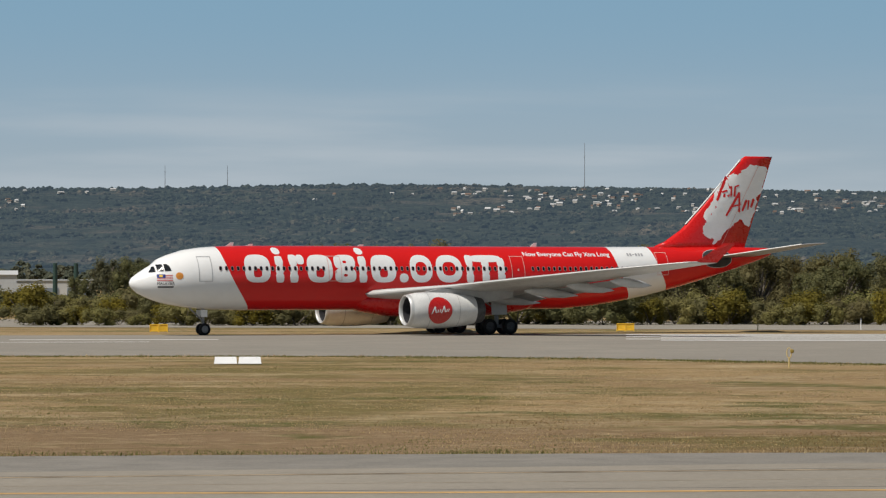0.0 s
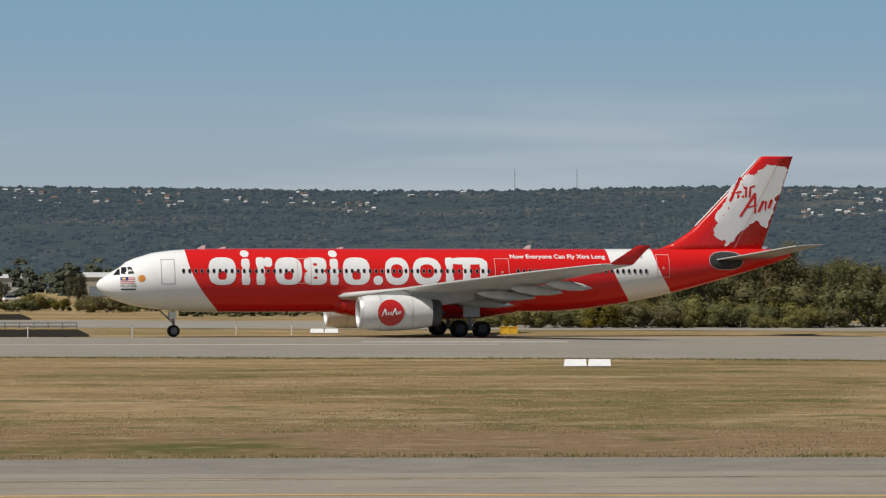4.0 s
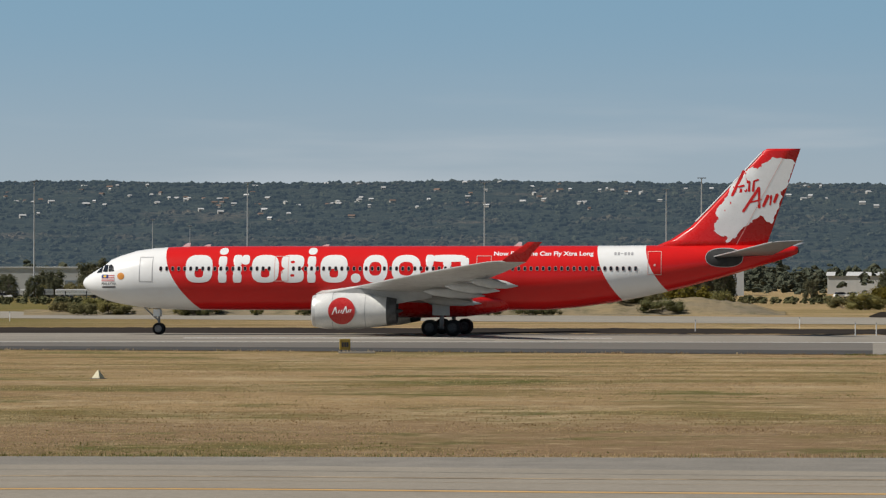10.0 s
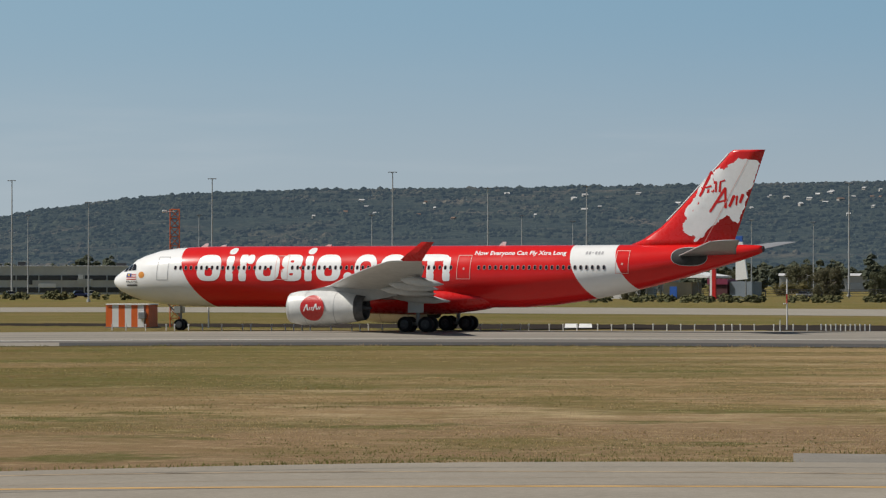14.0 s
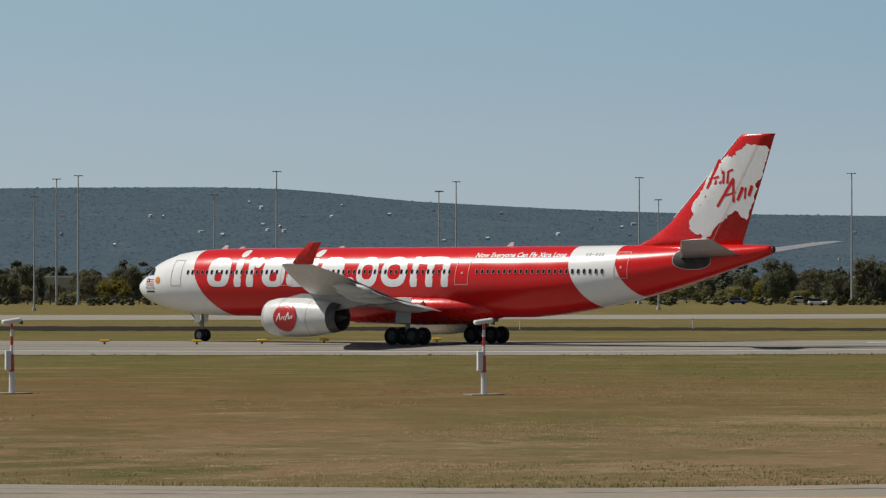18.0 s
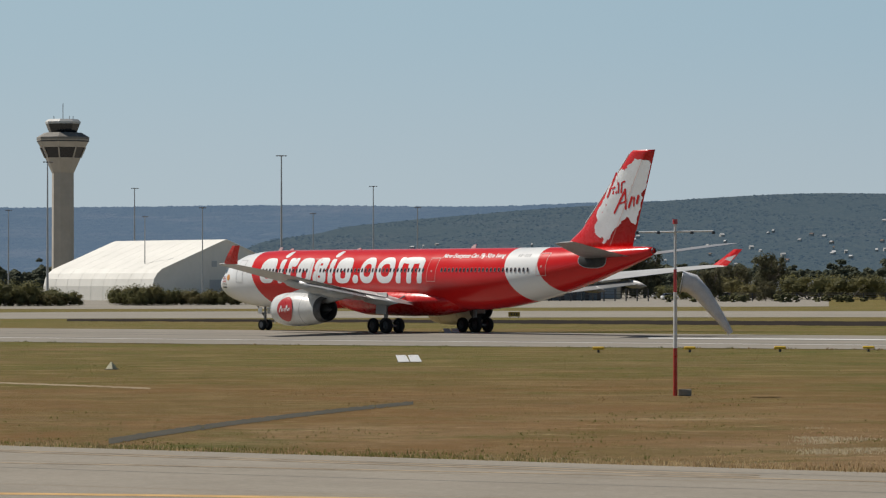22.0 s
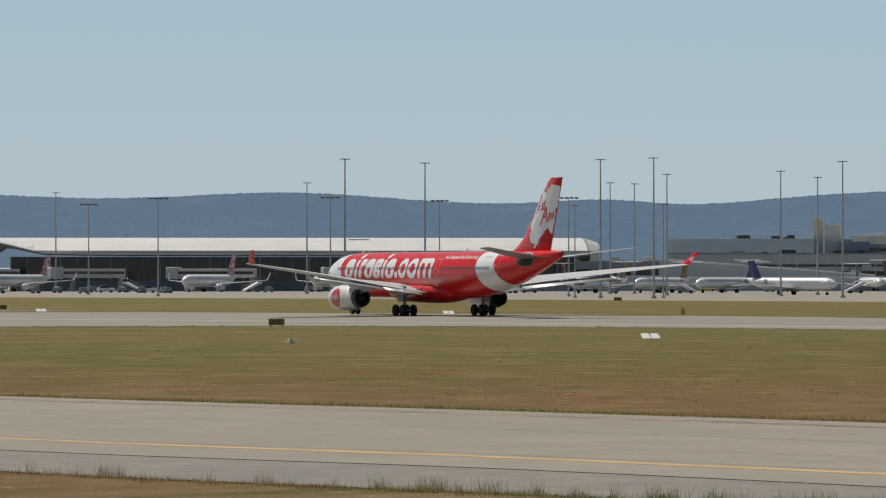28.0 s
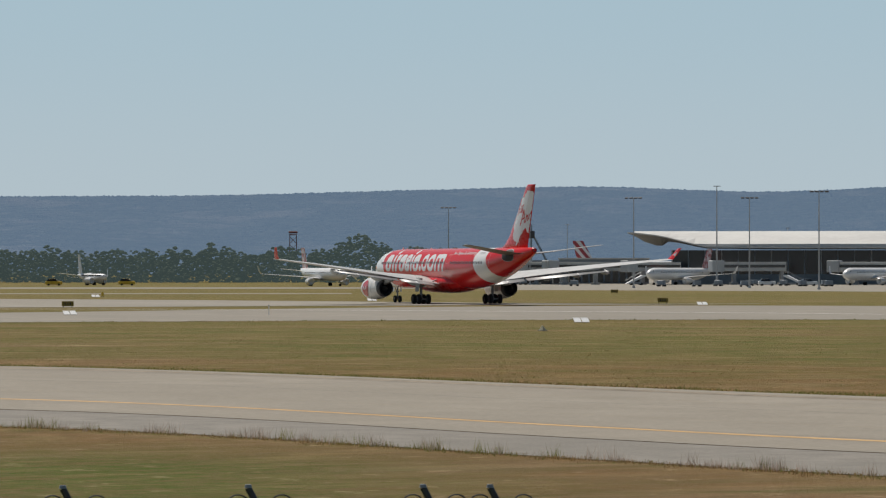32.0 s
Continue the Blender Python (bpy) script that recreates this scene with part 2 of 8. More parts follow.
def tube(bm, r1, r2, length, m=Matrix(), n=12, caps=True, mat=0):
    """A tapered tube along the z axis of m, from its origin."""
    made = bmesh.ops.create_cone(bm, cap_ends=caps, segments=n, radius1=r1, radius2=r2, depth=length, matrix=m @ Matrix.Translation((0, 0, length / 2)))
    for f in {f for v in made["verts"] for f in v.link_faces}:
        f.material_index = mat
    return made


def rod(bm, a, b, r, n=6, mat=0):
    a, b = Vector(a), Vector(b)
    q = (b - a).to_track_quat("Z", "Y").to_matrix().to_4x4()
    return tube(bm, r, r, (b - a).length, Matrix.Translation(a) @ q, n, True, mat)


def loft(bm, rings, close_ends=True, mat=0, wrap=True):
    """Skin between rings of equal point counts."""
    vs = [[bm.verts.new(p) for p in ring] for ring in rings]
    n = len(vs[0])
    for r0, r1 in zip(vs, vs[1:]):
        for i in range(n if wrap else n - 1):
            f = bm.faces.new((r0[i], r0[(i + 1) % n], r1[(i + 1) % n], r1[i]))
            f.material_index = mat
    if close_ends:
        for ring in (vs[0][::-1], vs[-1]):
            f = bm.faces.new(ring)
            f.material_index = mat
    return vs


def slab(bm, outline, z0, z1, m=Matrix(), mat=0):
    """A flat outline (x, y) given thickness."""
    lo = [bm.verts.new(m @ Vector((x, y, z0))) for x, y in outline]
    hi = [bm.verts.new(m @ Vector((x, y, z1))) for x, y in outline]
    n = len(lo)
    fs = [bm.faces.new(lo[::-1]), bm.faces.new(hi)] + [bm.faces.new((lo[i], lo[(i + 1) % n], hi[(i + 1) % n], hi[i])) for i in range(n)]
    for f in fs:
        f.material_index = mat


def glide(xs, ys, x):
    """Smooth curve through the rows (xs falling)."""
    i = 0
    while i < len(xs) - 2 and x < xs[i + 1]:
        i += 1
    u = (x - xs[i]) / (xs[i + 1] - xs[i])
    p1, p2 = ys[i], ys[i + 1]
    p0, p3 = ys[max(i - 1, 0)], ys[min(i + 2, len(ys) - 1)]
    return p1 + 0.5 * u * (p2 - p0 + u * (2 * p0 - 5 * p1 + 4 * p2 - p3 + u * (3 * (p1 - p2) + p3 - p0)))

# ---- ground and paving: distances from the camera's stand, by bearing ----
BEARING = [24, 16, 8, 0, -8, -16, -24, -32, -40, -48, -56, -64, -72, -80, -90]
NEAR_VERGE = [66, 66, 66, 66, 66, 66, 66, 66, 66, 68, 74, 80, 87, 99, 123]
NEAR_JOINT = [74, 74, 74, 74, 74, 74, 74, 74, 74, 76, 79, 87, 98, 111, 138]
LINE_TWO = [91, 89, 89, 89, 91, 91, 90, 88, 86, 85, 88, 93, 104, 119, 149]
LINE_ONE = [101, 98, 96, 95, 97, 98, 96, 91, 91, 96, 102, 110, 122, 140, 168]
TAXI_FAR = [105, 101, 99, 100, 103, 103, 98, 93, 95, 101, 111, 125, 140, 161, 200]
SHOULDER_FAR = [111, 109, 108, 107, 108, 111, 115, 118, 122, 126, 130, 134, 139, 144, 150]
RUNWAY_NEAR = [222, 246, 252, 260, 273, 284, 281, 268, 270, 282, 302, 342, 379, 380, 362]
RUNWAY_LINE = [318, 311, 305, 306, 308, 314, 303, 282, 286, 301, 325, 361, 405, 450, 490]
RUNWAY_FAR = [356, 351, 345, 352, 361, 365, 353, 334, 337, 355, 391, 435, 502, 530, 440]
STRIP_NEAR = [344, 348, 352, 357, 361, 381, 410, 413, 412, 433, 470, 494, 521, 551, 585]
STRIP_FAR = [365, 375, 385, 395, 406, 420, 432, 445, 457, 479, 501, 511, 521, 532, 543]
TAXI_TWO_NEAR = [377, 393, 411, 450, 497, 550, 573, 545, 534, 527, 513, 500, 488, 482, 476]
TAXI_TWO_FAR = [449, 471, 494, 533, 604, 670, 664, 627, 626, 638, 627, 568, 514, 482, 454]
APRON_NEAR = [1100, 1100, 1100, 1100, 1100, 1050, 1000, 905, 820, 749, 689, 721, 824, 929, 1042]


def band(name, near, far, turn0, turn1, z, material, label="", step=0.5, kind="structure", category=""):
    """A strip of ground between two curves of the plan."""
    bm = bmesh.new()
    n = max(2, int(abs(turn0 - turn1) / step))
    d = lambda c, a: glide(BEARING, c, a) if isinstance(c, list) else c(a)
    last = None
    for i in range(n + 1):
        a = turn0 + (turn1 - turn0) * i / n
        pair = [bm.verts.new(spot(a, d(near, a), z)), bm.verts.new(spot(a, d(far, a), z))]
        if last:
            f = bm.faces.new((last[0], pair[0], pair[1], last[1]))
            if f.normal.z < 0:
                f.normal_flip()
        last = pair
    bmesh.ops.recalc_face_normals(bm, faces=bm.faces)
    if bm.faces and sum(f.normal.z for f in bm.faces) < 0:
        bmesh.ops.reverse_faces(bm, faces=bm.faces)
    ob = part(name, bm, material)
    return tagged(ob, label, category, kind=kind)


def shift(curve, by):
    return [c + by for c in curve]


bm = bmesh.new()
rings = [30, 60, 100, 160, 250, 400, 700, 1200, 2200, 3600, 4980]
last = None
for r in rings:
    ring = [bm.verts.new((r * math.sin(k * math.tau / 96), r * math.cos(k * math.tau / 96), 0)) for k in range(96)]
    if last is None:
        bm.faces.new(ring[::-1])
    else:
        for k in range(96):
            bm.faces.new((last[k], last[(k + 1) % 96], ring[(k + 1) % 96], ring[k]))
    last = ring
bmesh.ops.recalc_face_normals(bm, faces=bm.faces)
tagged(part("ground", bm, M_TURF), "dry tan and green mown airfield grass", "grass", kind="structure")

band("taxiway", NEAR_JOINT, TAXI_FAR, 24, -90, 0.03, M_ASPHALT, "worn grey asphalt taxiway with yellow lines")
band("taxiway_shoulder", NEAR_VERGE, shift(NEAR_JOINT, -0.15), 24, -90, 0.02, M_SHOULDER, "darker gravelly paved taxiway shoulder")
band("pavement_joint", shift(NEAR_JOINT, -0.15), NEAR_JOINT, 24, -90, 0.025, M_DARKPAVE, "dark tar joint along the taxiway")
band("taxiway_shoulder", TAXI_FAR, SHOULDER_FAR, 24, -11.4, 0.02, M_SHOULDER, "grey gravelly shoulder along the taxiway")
band("taxiway_line", shift(LINE_TWO, -0.28), shift(LINE_TWO, 0.28), 24, -46, 0.036, M_YLINE, "worn yellow taxiway centre line")
band("taxiway_line", shift(LINE_TWO, -0.42), shift(LINE_TWO, 0.42), -46, -90, 0.036, M_YLINE, "worn orange-yellow taxiway centre line")
for edge in (3.6, 4.6):
    band("taxiway_line", shift(TAXI_FAR, -edge), shift(TAXI_FAR, 0.45 - edge), -48, -90, 0.036, M_FADEDLINE, "faded orange taxiway edge line")
band("taxiway_line", shift(LINE_ONE, -0.22), shift(LINE_ONE, 0.22), 24, -62, 0.036, M_FADEDLINE, "faded yellow taxiway edge line")
band("runway", RUNWAY_NEAR, RUNWAY_FAR, 24, -90, 0.03, M_RUNWAY, "grey asphalt runway with tyre marks")
band("runway_edge_line", RUNWAY_LINE, shift(RUNWAY_LINE, 1.2), 11.2, -90, 0.036, M_WLINE, "white painted runway edge line")
rough_edge = lambda c, q: (lambda a: glide(BEARING, c, a) + 5.0 * noise.noise(Vector((a * 2.3, q, 0.0))) + 3.5 * noise.noise(Vector((a * 9.0, q, 4.0))))
band("perimeter_strip", rough_edge(STRIP_NEAR, 3.0), rough_edge(STRIP_FAR, 8.0), 4, -58, 0.02, M_DARKPAVE, "dark bare strip in the grass", step=0.05)
band("far_taxiway", TAXI_TWO_NEAR, TAXI_TWO_FAR, 24, -66, 0.03, M_CONCRETE, "pale concrete taxiway beyond the runway")

for f, w, m, lab in ((0.18, 0.10, M_DARKGRAVEL, "thin dark tar crack along the taxiway"), (0.36, 0.14, M_PALEGRAVEL, "thin pale worn streak along the taxiway"), (0.60, 0.12, M_DARKGRAVEL, "thin dark tar crack along the taxiway"), (0.72, 0.16, M_PALEGRAVEL, "thin pale worn streak along the taxiway"), (0.9, 0.12, M_DARKGRAVEL, "thin dark tar crack along the taxiway")):
    lane = [n + (q - n) * f for n, q in zip(NEAR_JOINT, TAXI_FAR)]
    band("pavement_seam", lane, shift(lane, w), 24, -90, 0.033, m, lab)
for f, w in ((0.3, 1.6), (0.55, 2.2), (0.7, 1.2)):
    lane = [n + (q - n) * f for n, q in zip(RUNWAY_NEAR, RUNWAY_FAR)]
    band("tyre_mark", lane, shift(lane, w), -2, -70, 0.034, M_DARKGRAVEL, "dark rubber tyre mark on the runway")

EXIT_NEAR = [0] * 12 + [560, 545, 503]
EXIT_FAR = [0] * 12 + [562, 560, 661]
band("exit_taxiway", EXIT_NEAR, EXIT_FAR, -78, -92, 0.04, M_CONCRETE, "pale taxiway leaving the runway")
band("apron", APRON_NEAR, shift(APRON_NEAR, 1500), -47, -81.8, 0.02, M_CONCRETE, "pale concrete aircraft apron")
band("far_track", lambda a: 790, lambda a: 815, -84, -96, 0.03, M_CONCRETE, "pale taxiway strip far off")
band("far_track", lambda a: 1010, lambda a: 1090, -80, -96, 0.03, M_CONCRETE, "pale taxiway strip far off")
ragged = lambda a, k: 0.9 * noise.noise(Vector((a * 14, k, 0.0))) + 0.5 * noise.noise(Vector((a * 50, k, 3.0)))
path_line = lambda a: 158 + (a + 52.76) * 8.42 if a < -52.76 else 158 + (a + 52.76) * 13
streak_line = lambda a: 203.5 + (a + 62.2) * -4.8
band("service_path", lambda a: path_line(a) - 2.2 + ragged(a, 1.0), lambda a: path_line(a) + 2.2 + ragged(a, 7.0), -53.0, -57.4, 0.012, M_PATH, "dark gravel path across the grass", step=0.02)
band("gravel_streak", lambda a: streak_line(a) - 1.3 + ragged(a, 2.0), lambda a: streak_line(a) + 1.3 + ragged(a, 9.0), -56.8, -62.3, 0.012, M_DUSTY, "pale dusty streak in the grass", step=0.02)
# broken white marks along the runway's middle
for a0, a1, d0, d1 in ((-0.3, -6.5, 326, 328), (-24.3, -28.0, 338, 328), (-43.0, -49.6, 316, 330), (-60.6, -62.7, 372, 384), (-70.9, -72.2, 452, 463), (9.2, 12.2, 318, 318)):
    band("runway_mark", lambda a: d0 + (d1 - d0) * (a - a0) / (a1 - a0), lambda a: d0 + (d1 - d0) * (a - a0) / (a1 - a0) + (2.2 if a0 > -40 else 5), a0, a1, 0.037, M_WLINE, "white painted runway mark")
for k in range(6):
    band("threshold_stripe", lambda a: 314 + k * 6.6, lambda a: 317 + k * 6.6, 24, 18.6 - (k % 2) * 0.5, 0.037, M_WLINE, "white painted threshold stripe")
band("runway_margin", lambda a: glide(BEARING, RUNWAY_NEAR, a) + 15, RUNWAY_LINE, 3.45, -27, 0.033, M_OLDGREY, "mid-grey older runway surface")
band("resurfaced_strip", RUNWAY_NEAR, lambda a: glide(BEARING, RUNWAY_NEAR, a) + 15, 3.45, -22, 0.033, M_DARKPAVE2, "darker resurfaced runway shoulder")

# ---- the airliner ----
# local axes: x forward, y to port, z up from the ground; stations "a" run aft from the nose, the main gear stands at 32
HULL = [(0.0, 4.53, 0.05, 0.05), (0.08, 4.53, 0.25, 0.27), (0.25, 4.53, 0.48, 0.51), (0.74, 4.50, 0.86, 0.93), (1.4, 4.55, 1.22, 1.34), (1.98, 4.60, 1.50, 1.64), (2.6, 4.76, 1.86, 1.92), (3.4, 4.83, 2.12, 2.2),
        (4.9, 4.93, 2.47, 2.5), (6.4, 4.96, 2.65, 2.67), (8.0, 4.975, 2.75, 2.77), (10.0, 4.98, 2.81, 2.82), (16.0, 4.98, 2.82, 2.82), (24.0, 4.98, 2.82, 2.82),
        (34.0, 4.98, 2.82, 2.82), (41.0, 5.00, 2.81, 2.82), (44.0, 5.12, 2.69, 2.74), (47.0, 5.33, 2.48, 2.58), (50.0, 5.63, 2.20, 2.34), (53.0, 5.97, 1.86, 2.02),
        (56.0, 6.38, 1.47, 1.62), (59.0, 6.82, 1.02, 1.12), (61.5, 7.18, 0.62, 0.66), (62.6, 7.36, 0.40, 0.40), (62.95, 7.42, 0.28, 0.28)]


def hull_at(a):
    i = 0
    while i < len(HULL) - 2 and a > HULL[i + 1][0]:
        i += 1
    u = min(1, max(0, (a - HULL[i][0]) / (HULL[i + 1][0] - HULL[i][0])))
    return [HULL[i][k] + (HULL[i + 1][k] - HULL[i][k]) * u for k in (1, 2, 3)]


def skin(a, z, off=0.012, side=1):
    """A point on the hull's flank."""
    zc, rz, ry = hull_at(a)
    s = max(-0.999, min(0.999, (z - zc) / rz))
    c = math.sqrt(1 - s * s)
    n = Vector((0, c / ry, s / rz)).normalized()
    p = Vector((32 - a, ry * c, z)) + n * off
    return Vector((p.x, p.y * side, p.z))


def livery():
    """Gloss paint: white nose, red body, white band before the tail."""
    m, nt, b = surface("airliner_livery", 0.22, 0, 0.3)
    v = coords(nt)
    sep = nt.nodes.new("ShaderNodeSeparateXYZ")
    nt.links.new(v, sep.inputs[0])
    a = maths(nt, "SUBTRACT", 32.0, sep.outputs["X"])
    u = maths(nt, "MULTIPLY", maths(nt, "SUBTRACT", 7.8, sep.outputs["Z"]), 1 / 5.5)
    uu = maths(nt, "MULTIPLY", u, maths(nt, "ABSOLUTE", u))
    edge = lambda s, k: maths(nt, "GREATER_THAN", a, maths(nt, "ADD", maths(nt, "MULTIPLY", uu, k), s))
    red = maths(nt, "SUBTRACT", edge(7.7, 2.9), maths(nt, "SUBTRACT", edge(45.6, 2.9), edge(49.8, 3.6)))
    dirt = grain(nt, v, 0.8, 5, 0.6, 0.45, 0.8)
    white = mixed(nt, maths(nt, "MULTIPLY", dirt, 0.3), (0.80, 0.80, 0.79, 1), (0.66, 0.65, 0.62, 1))
    redc = mixed(nt, maths(nt, "MULTIPLY", dirt, 0.4), (0.64, 0.015, 0.014, 1), (0.55, 0.012, 0.012, 1))
    nt.links.new(mixed(nt, red, white, redc), b.inputs["Base Color"])
    nt.links.new(maths(nt, "ADD", maths(nt, "MULTIPLY", grain(nt, v, 0.6), 0.05), 0.22), b.inputs["Roughness"])
    b.inputs["Coat Weight"].default_value, b.inputs["Coat Roughness"].default_value = 0.15, 0.12
    bumped(nt, b, grain(nt, v, 0.5, 2, 0.5, 0.2, 0.8), 0.03, 0.01)
    return m


M_LIVERY = livery()
M_TAILRED = paint("tail_red", (0.64, 0.015, 0.014, 1), 0.28, dirt=0.05, scale=0.6, spec=0.35, coat=0.2)
M_TITLE = paint("title_white", (0.80, 0.80, 0.79, 1), 0.3, dirt=0.03, coat=0.3)
M_WING = paint("wing_grey", (0.55, 0.55, 0.54, 1), 0.4, dirt=0.1, scale=0.7)
M_WINGDARK = paint("flap_grey", (0.38, 0.38, 0.375, 1), 0.45, dirt=0.12, scale=1.0)
M_TAILPLANE = paint("tailplane_grey", (0.29, 0.29, 0.30, 1), 0.4, dirt=0.12, scale=0.8)
M_SEAL = paint("dark_seal_plate", (0.05, 0.05, 0.05, 1), 0.6, dirt=0.2, spec=0.2)
M_BARE = paint("bare_metal_lip", (0.60, 0.60, 0.59, 1), 0.45, 0.5, dirt=0.08)
M_NACELLE = paint("nacelle_white", (0.74, 0.74, 0.72, 1), 0.3, dirt=0.12, scale=0.9, coat=0.2)
M_STRUT = paint("gear_grey", (0.27, 0.27, 0.275, 1), 0.45, 0.1, dirt=0.2)
M_SEAM = paint("seam_grey", (0.42, 0.42, 0.43, 1), 0.5)
M_SEAMPALE = paint("seam_pale_red", (0.75, 0.42, 0.38, 1), 0.5)
M_RIM = paint("sooty_rim", (0.10, 0.10, 0.105, 1), 0.6, 0.3, dirt=0.3)
M_RIMGREY = paint("window_surround_grey", (0.36, 0.25, 0.24, 1), 0.5)
M_BLUE = paint("deep_blue", (0.02, 0.035, 0.22, 1), 0.4)
M_GOLD = paint("orange_gold", (0.75, 0.30, 0.05, 1), 0.4)


def foil(le, te, z, thick, y, n=9, tilt=0.0):
    """A wing section: chord from station le to te at height z and offset y, its front raised by tilt degrees."""
    pts = []
    for side in (1, -1):
        ks = range(n) if side == 1 else range(n - 2, 0, -1)
        for k in ks:
            u = 0.5 - 0.5 * math.cos(math.pi * k / (n - 1))
            t = thick * (te - le) * 2.6 * (0.2969 * math.sqrt(u) - 0.126 * u - 0.3516 * u * u + 0.2843 * u ** 3 - 0.1015 * u ** 4) * 2
            pts.append(Vector((32 - (le + (te - le) * u), y, z + side * t * 0.55 + 0.012 * (te - le) * math.sin(math.pi * u) + (0.42 - u) * (te - le) * math.tan(radians(tilt)))))
    return pts


def superloop(ca, cz, wa, hz, k=3.0, n=28):
    out = []
    for i in range(n):
        t = math.tau * i / n
        c, s = math.cos(t), math.sin(t)
        out.append((ca + wa * math.copysign(abs(c) ** (2 / k), c), cz + hz * math.copysign(abs(s) ** (2 / k), s)))
    return out


def decal(bm, loops, off=0.014):
    """Skin between nested loops of (a, z) laid on the hull."""
    vs = [[bm.verts.new(skin(a, z, off)) for a, z in loop] for loop in loops]
    n = len(vs[0])
    for r0, r1 in zip(vs, vs[1:]):
        for i in range(n):
            bm.faces.new((r0[i], r0[(i + 1) % n], r1[(i + 1) % n], r1[i]))


def decal_block(bm, a0, a1, z0, z1, k=4.0, hole=0.0, off=0.014, drop=0.0):
    ca, cz, wa, hz = (a0 + a1) / 2, (z0 + z1) / 2, (a1 - a0) / 2, (z1 - z0) / 2
    steps = [1 - (1 - hole) * i / 5 for i in range(6)] if hole else [1, 0.8, 0.6, 0.4, 0.2, 0.02]
    decal(bm, [superloop(ca, cz - drop * (1 - s), wa * s, hz * s, k) for s in steps], off)


def upright(bm, outline, y, thick, m=Matrix()):
    """A flat outline of (a, z) set upright at offset y."""
    slab(bm, [(32 - a, z) for a, z in outline], -thick / 2, thick / 2, m @ Matrix.Translation((0, y, 0)) @ Matrix.Rotation(math.pi / 2, 4, "X"))


def lathe(bm, rows, centre, n=28, mat=0):
    """A body of revolution about a fore-and-aft axis: rows of (station, radius)."""
    cy, cz = centre
    return loft(bm, [[Vector((32 - a, cy + r * math.cos(t * math.tau / n), cz + r * math.sin(t * math.tau / n))) for t in range(n)] for a, r in rows], False, mat)


def wheel(parent, name, x, y, r, w):
    bm = bmesh.new()
    n = 24
    prof = [(-w / 2, r * 0.62), (-w / 2, r * 0.86), (-w * 0.36, r * 0.97), (-w * 0.15, r), (w * 0.15, r), (w * 0.36, r * 0.97), (w / 2, r * 0.86), (w / 2, r * 0.62)]
    loft(bm, [[Vector((q * math.cos(t * math.tau / n), s, q * math.sin(t * math.tau / n))) for t in range(n)] for s, q in prof], False)
    ty = part(name, bm, M_RUBBER, parent)
    smooth(ty)
    ty.location = (x, y, r)
    bm = bmesh.new()
    for s in (-1, 1):
        q = Matrix.Translation((0, s * w * 0.30, 0)) @ Matrix.Rotation(-s * math.pi / 2, 4, "X")
        tube(bm, r * 0.63, r * 0.45, w * 0.12, q, 18)
        tube(bm, r * 0.2, r * 0.16, w * 0.3, q, 10)
        for k in range(6):
            t = k * math.tau / 6
            tube(bm, r * 0.07, r * 0.07, w * 0.16, q @ Matrix.Translation((r * 0.36 * math.cos(t), r * 0.36 * math.sin(t), 0.02)), 6)
    part("rim", bm, M_RIM if name == "main_tyre" else M_STRUT, ty, "dull grey wheel rim")
    return ty


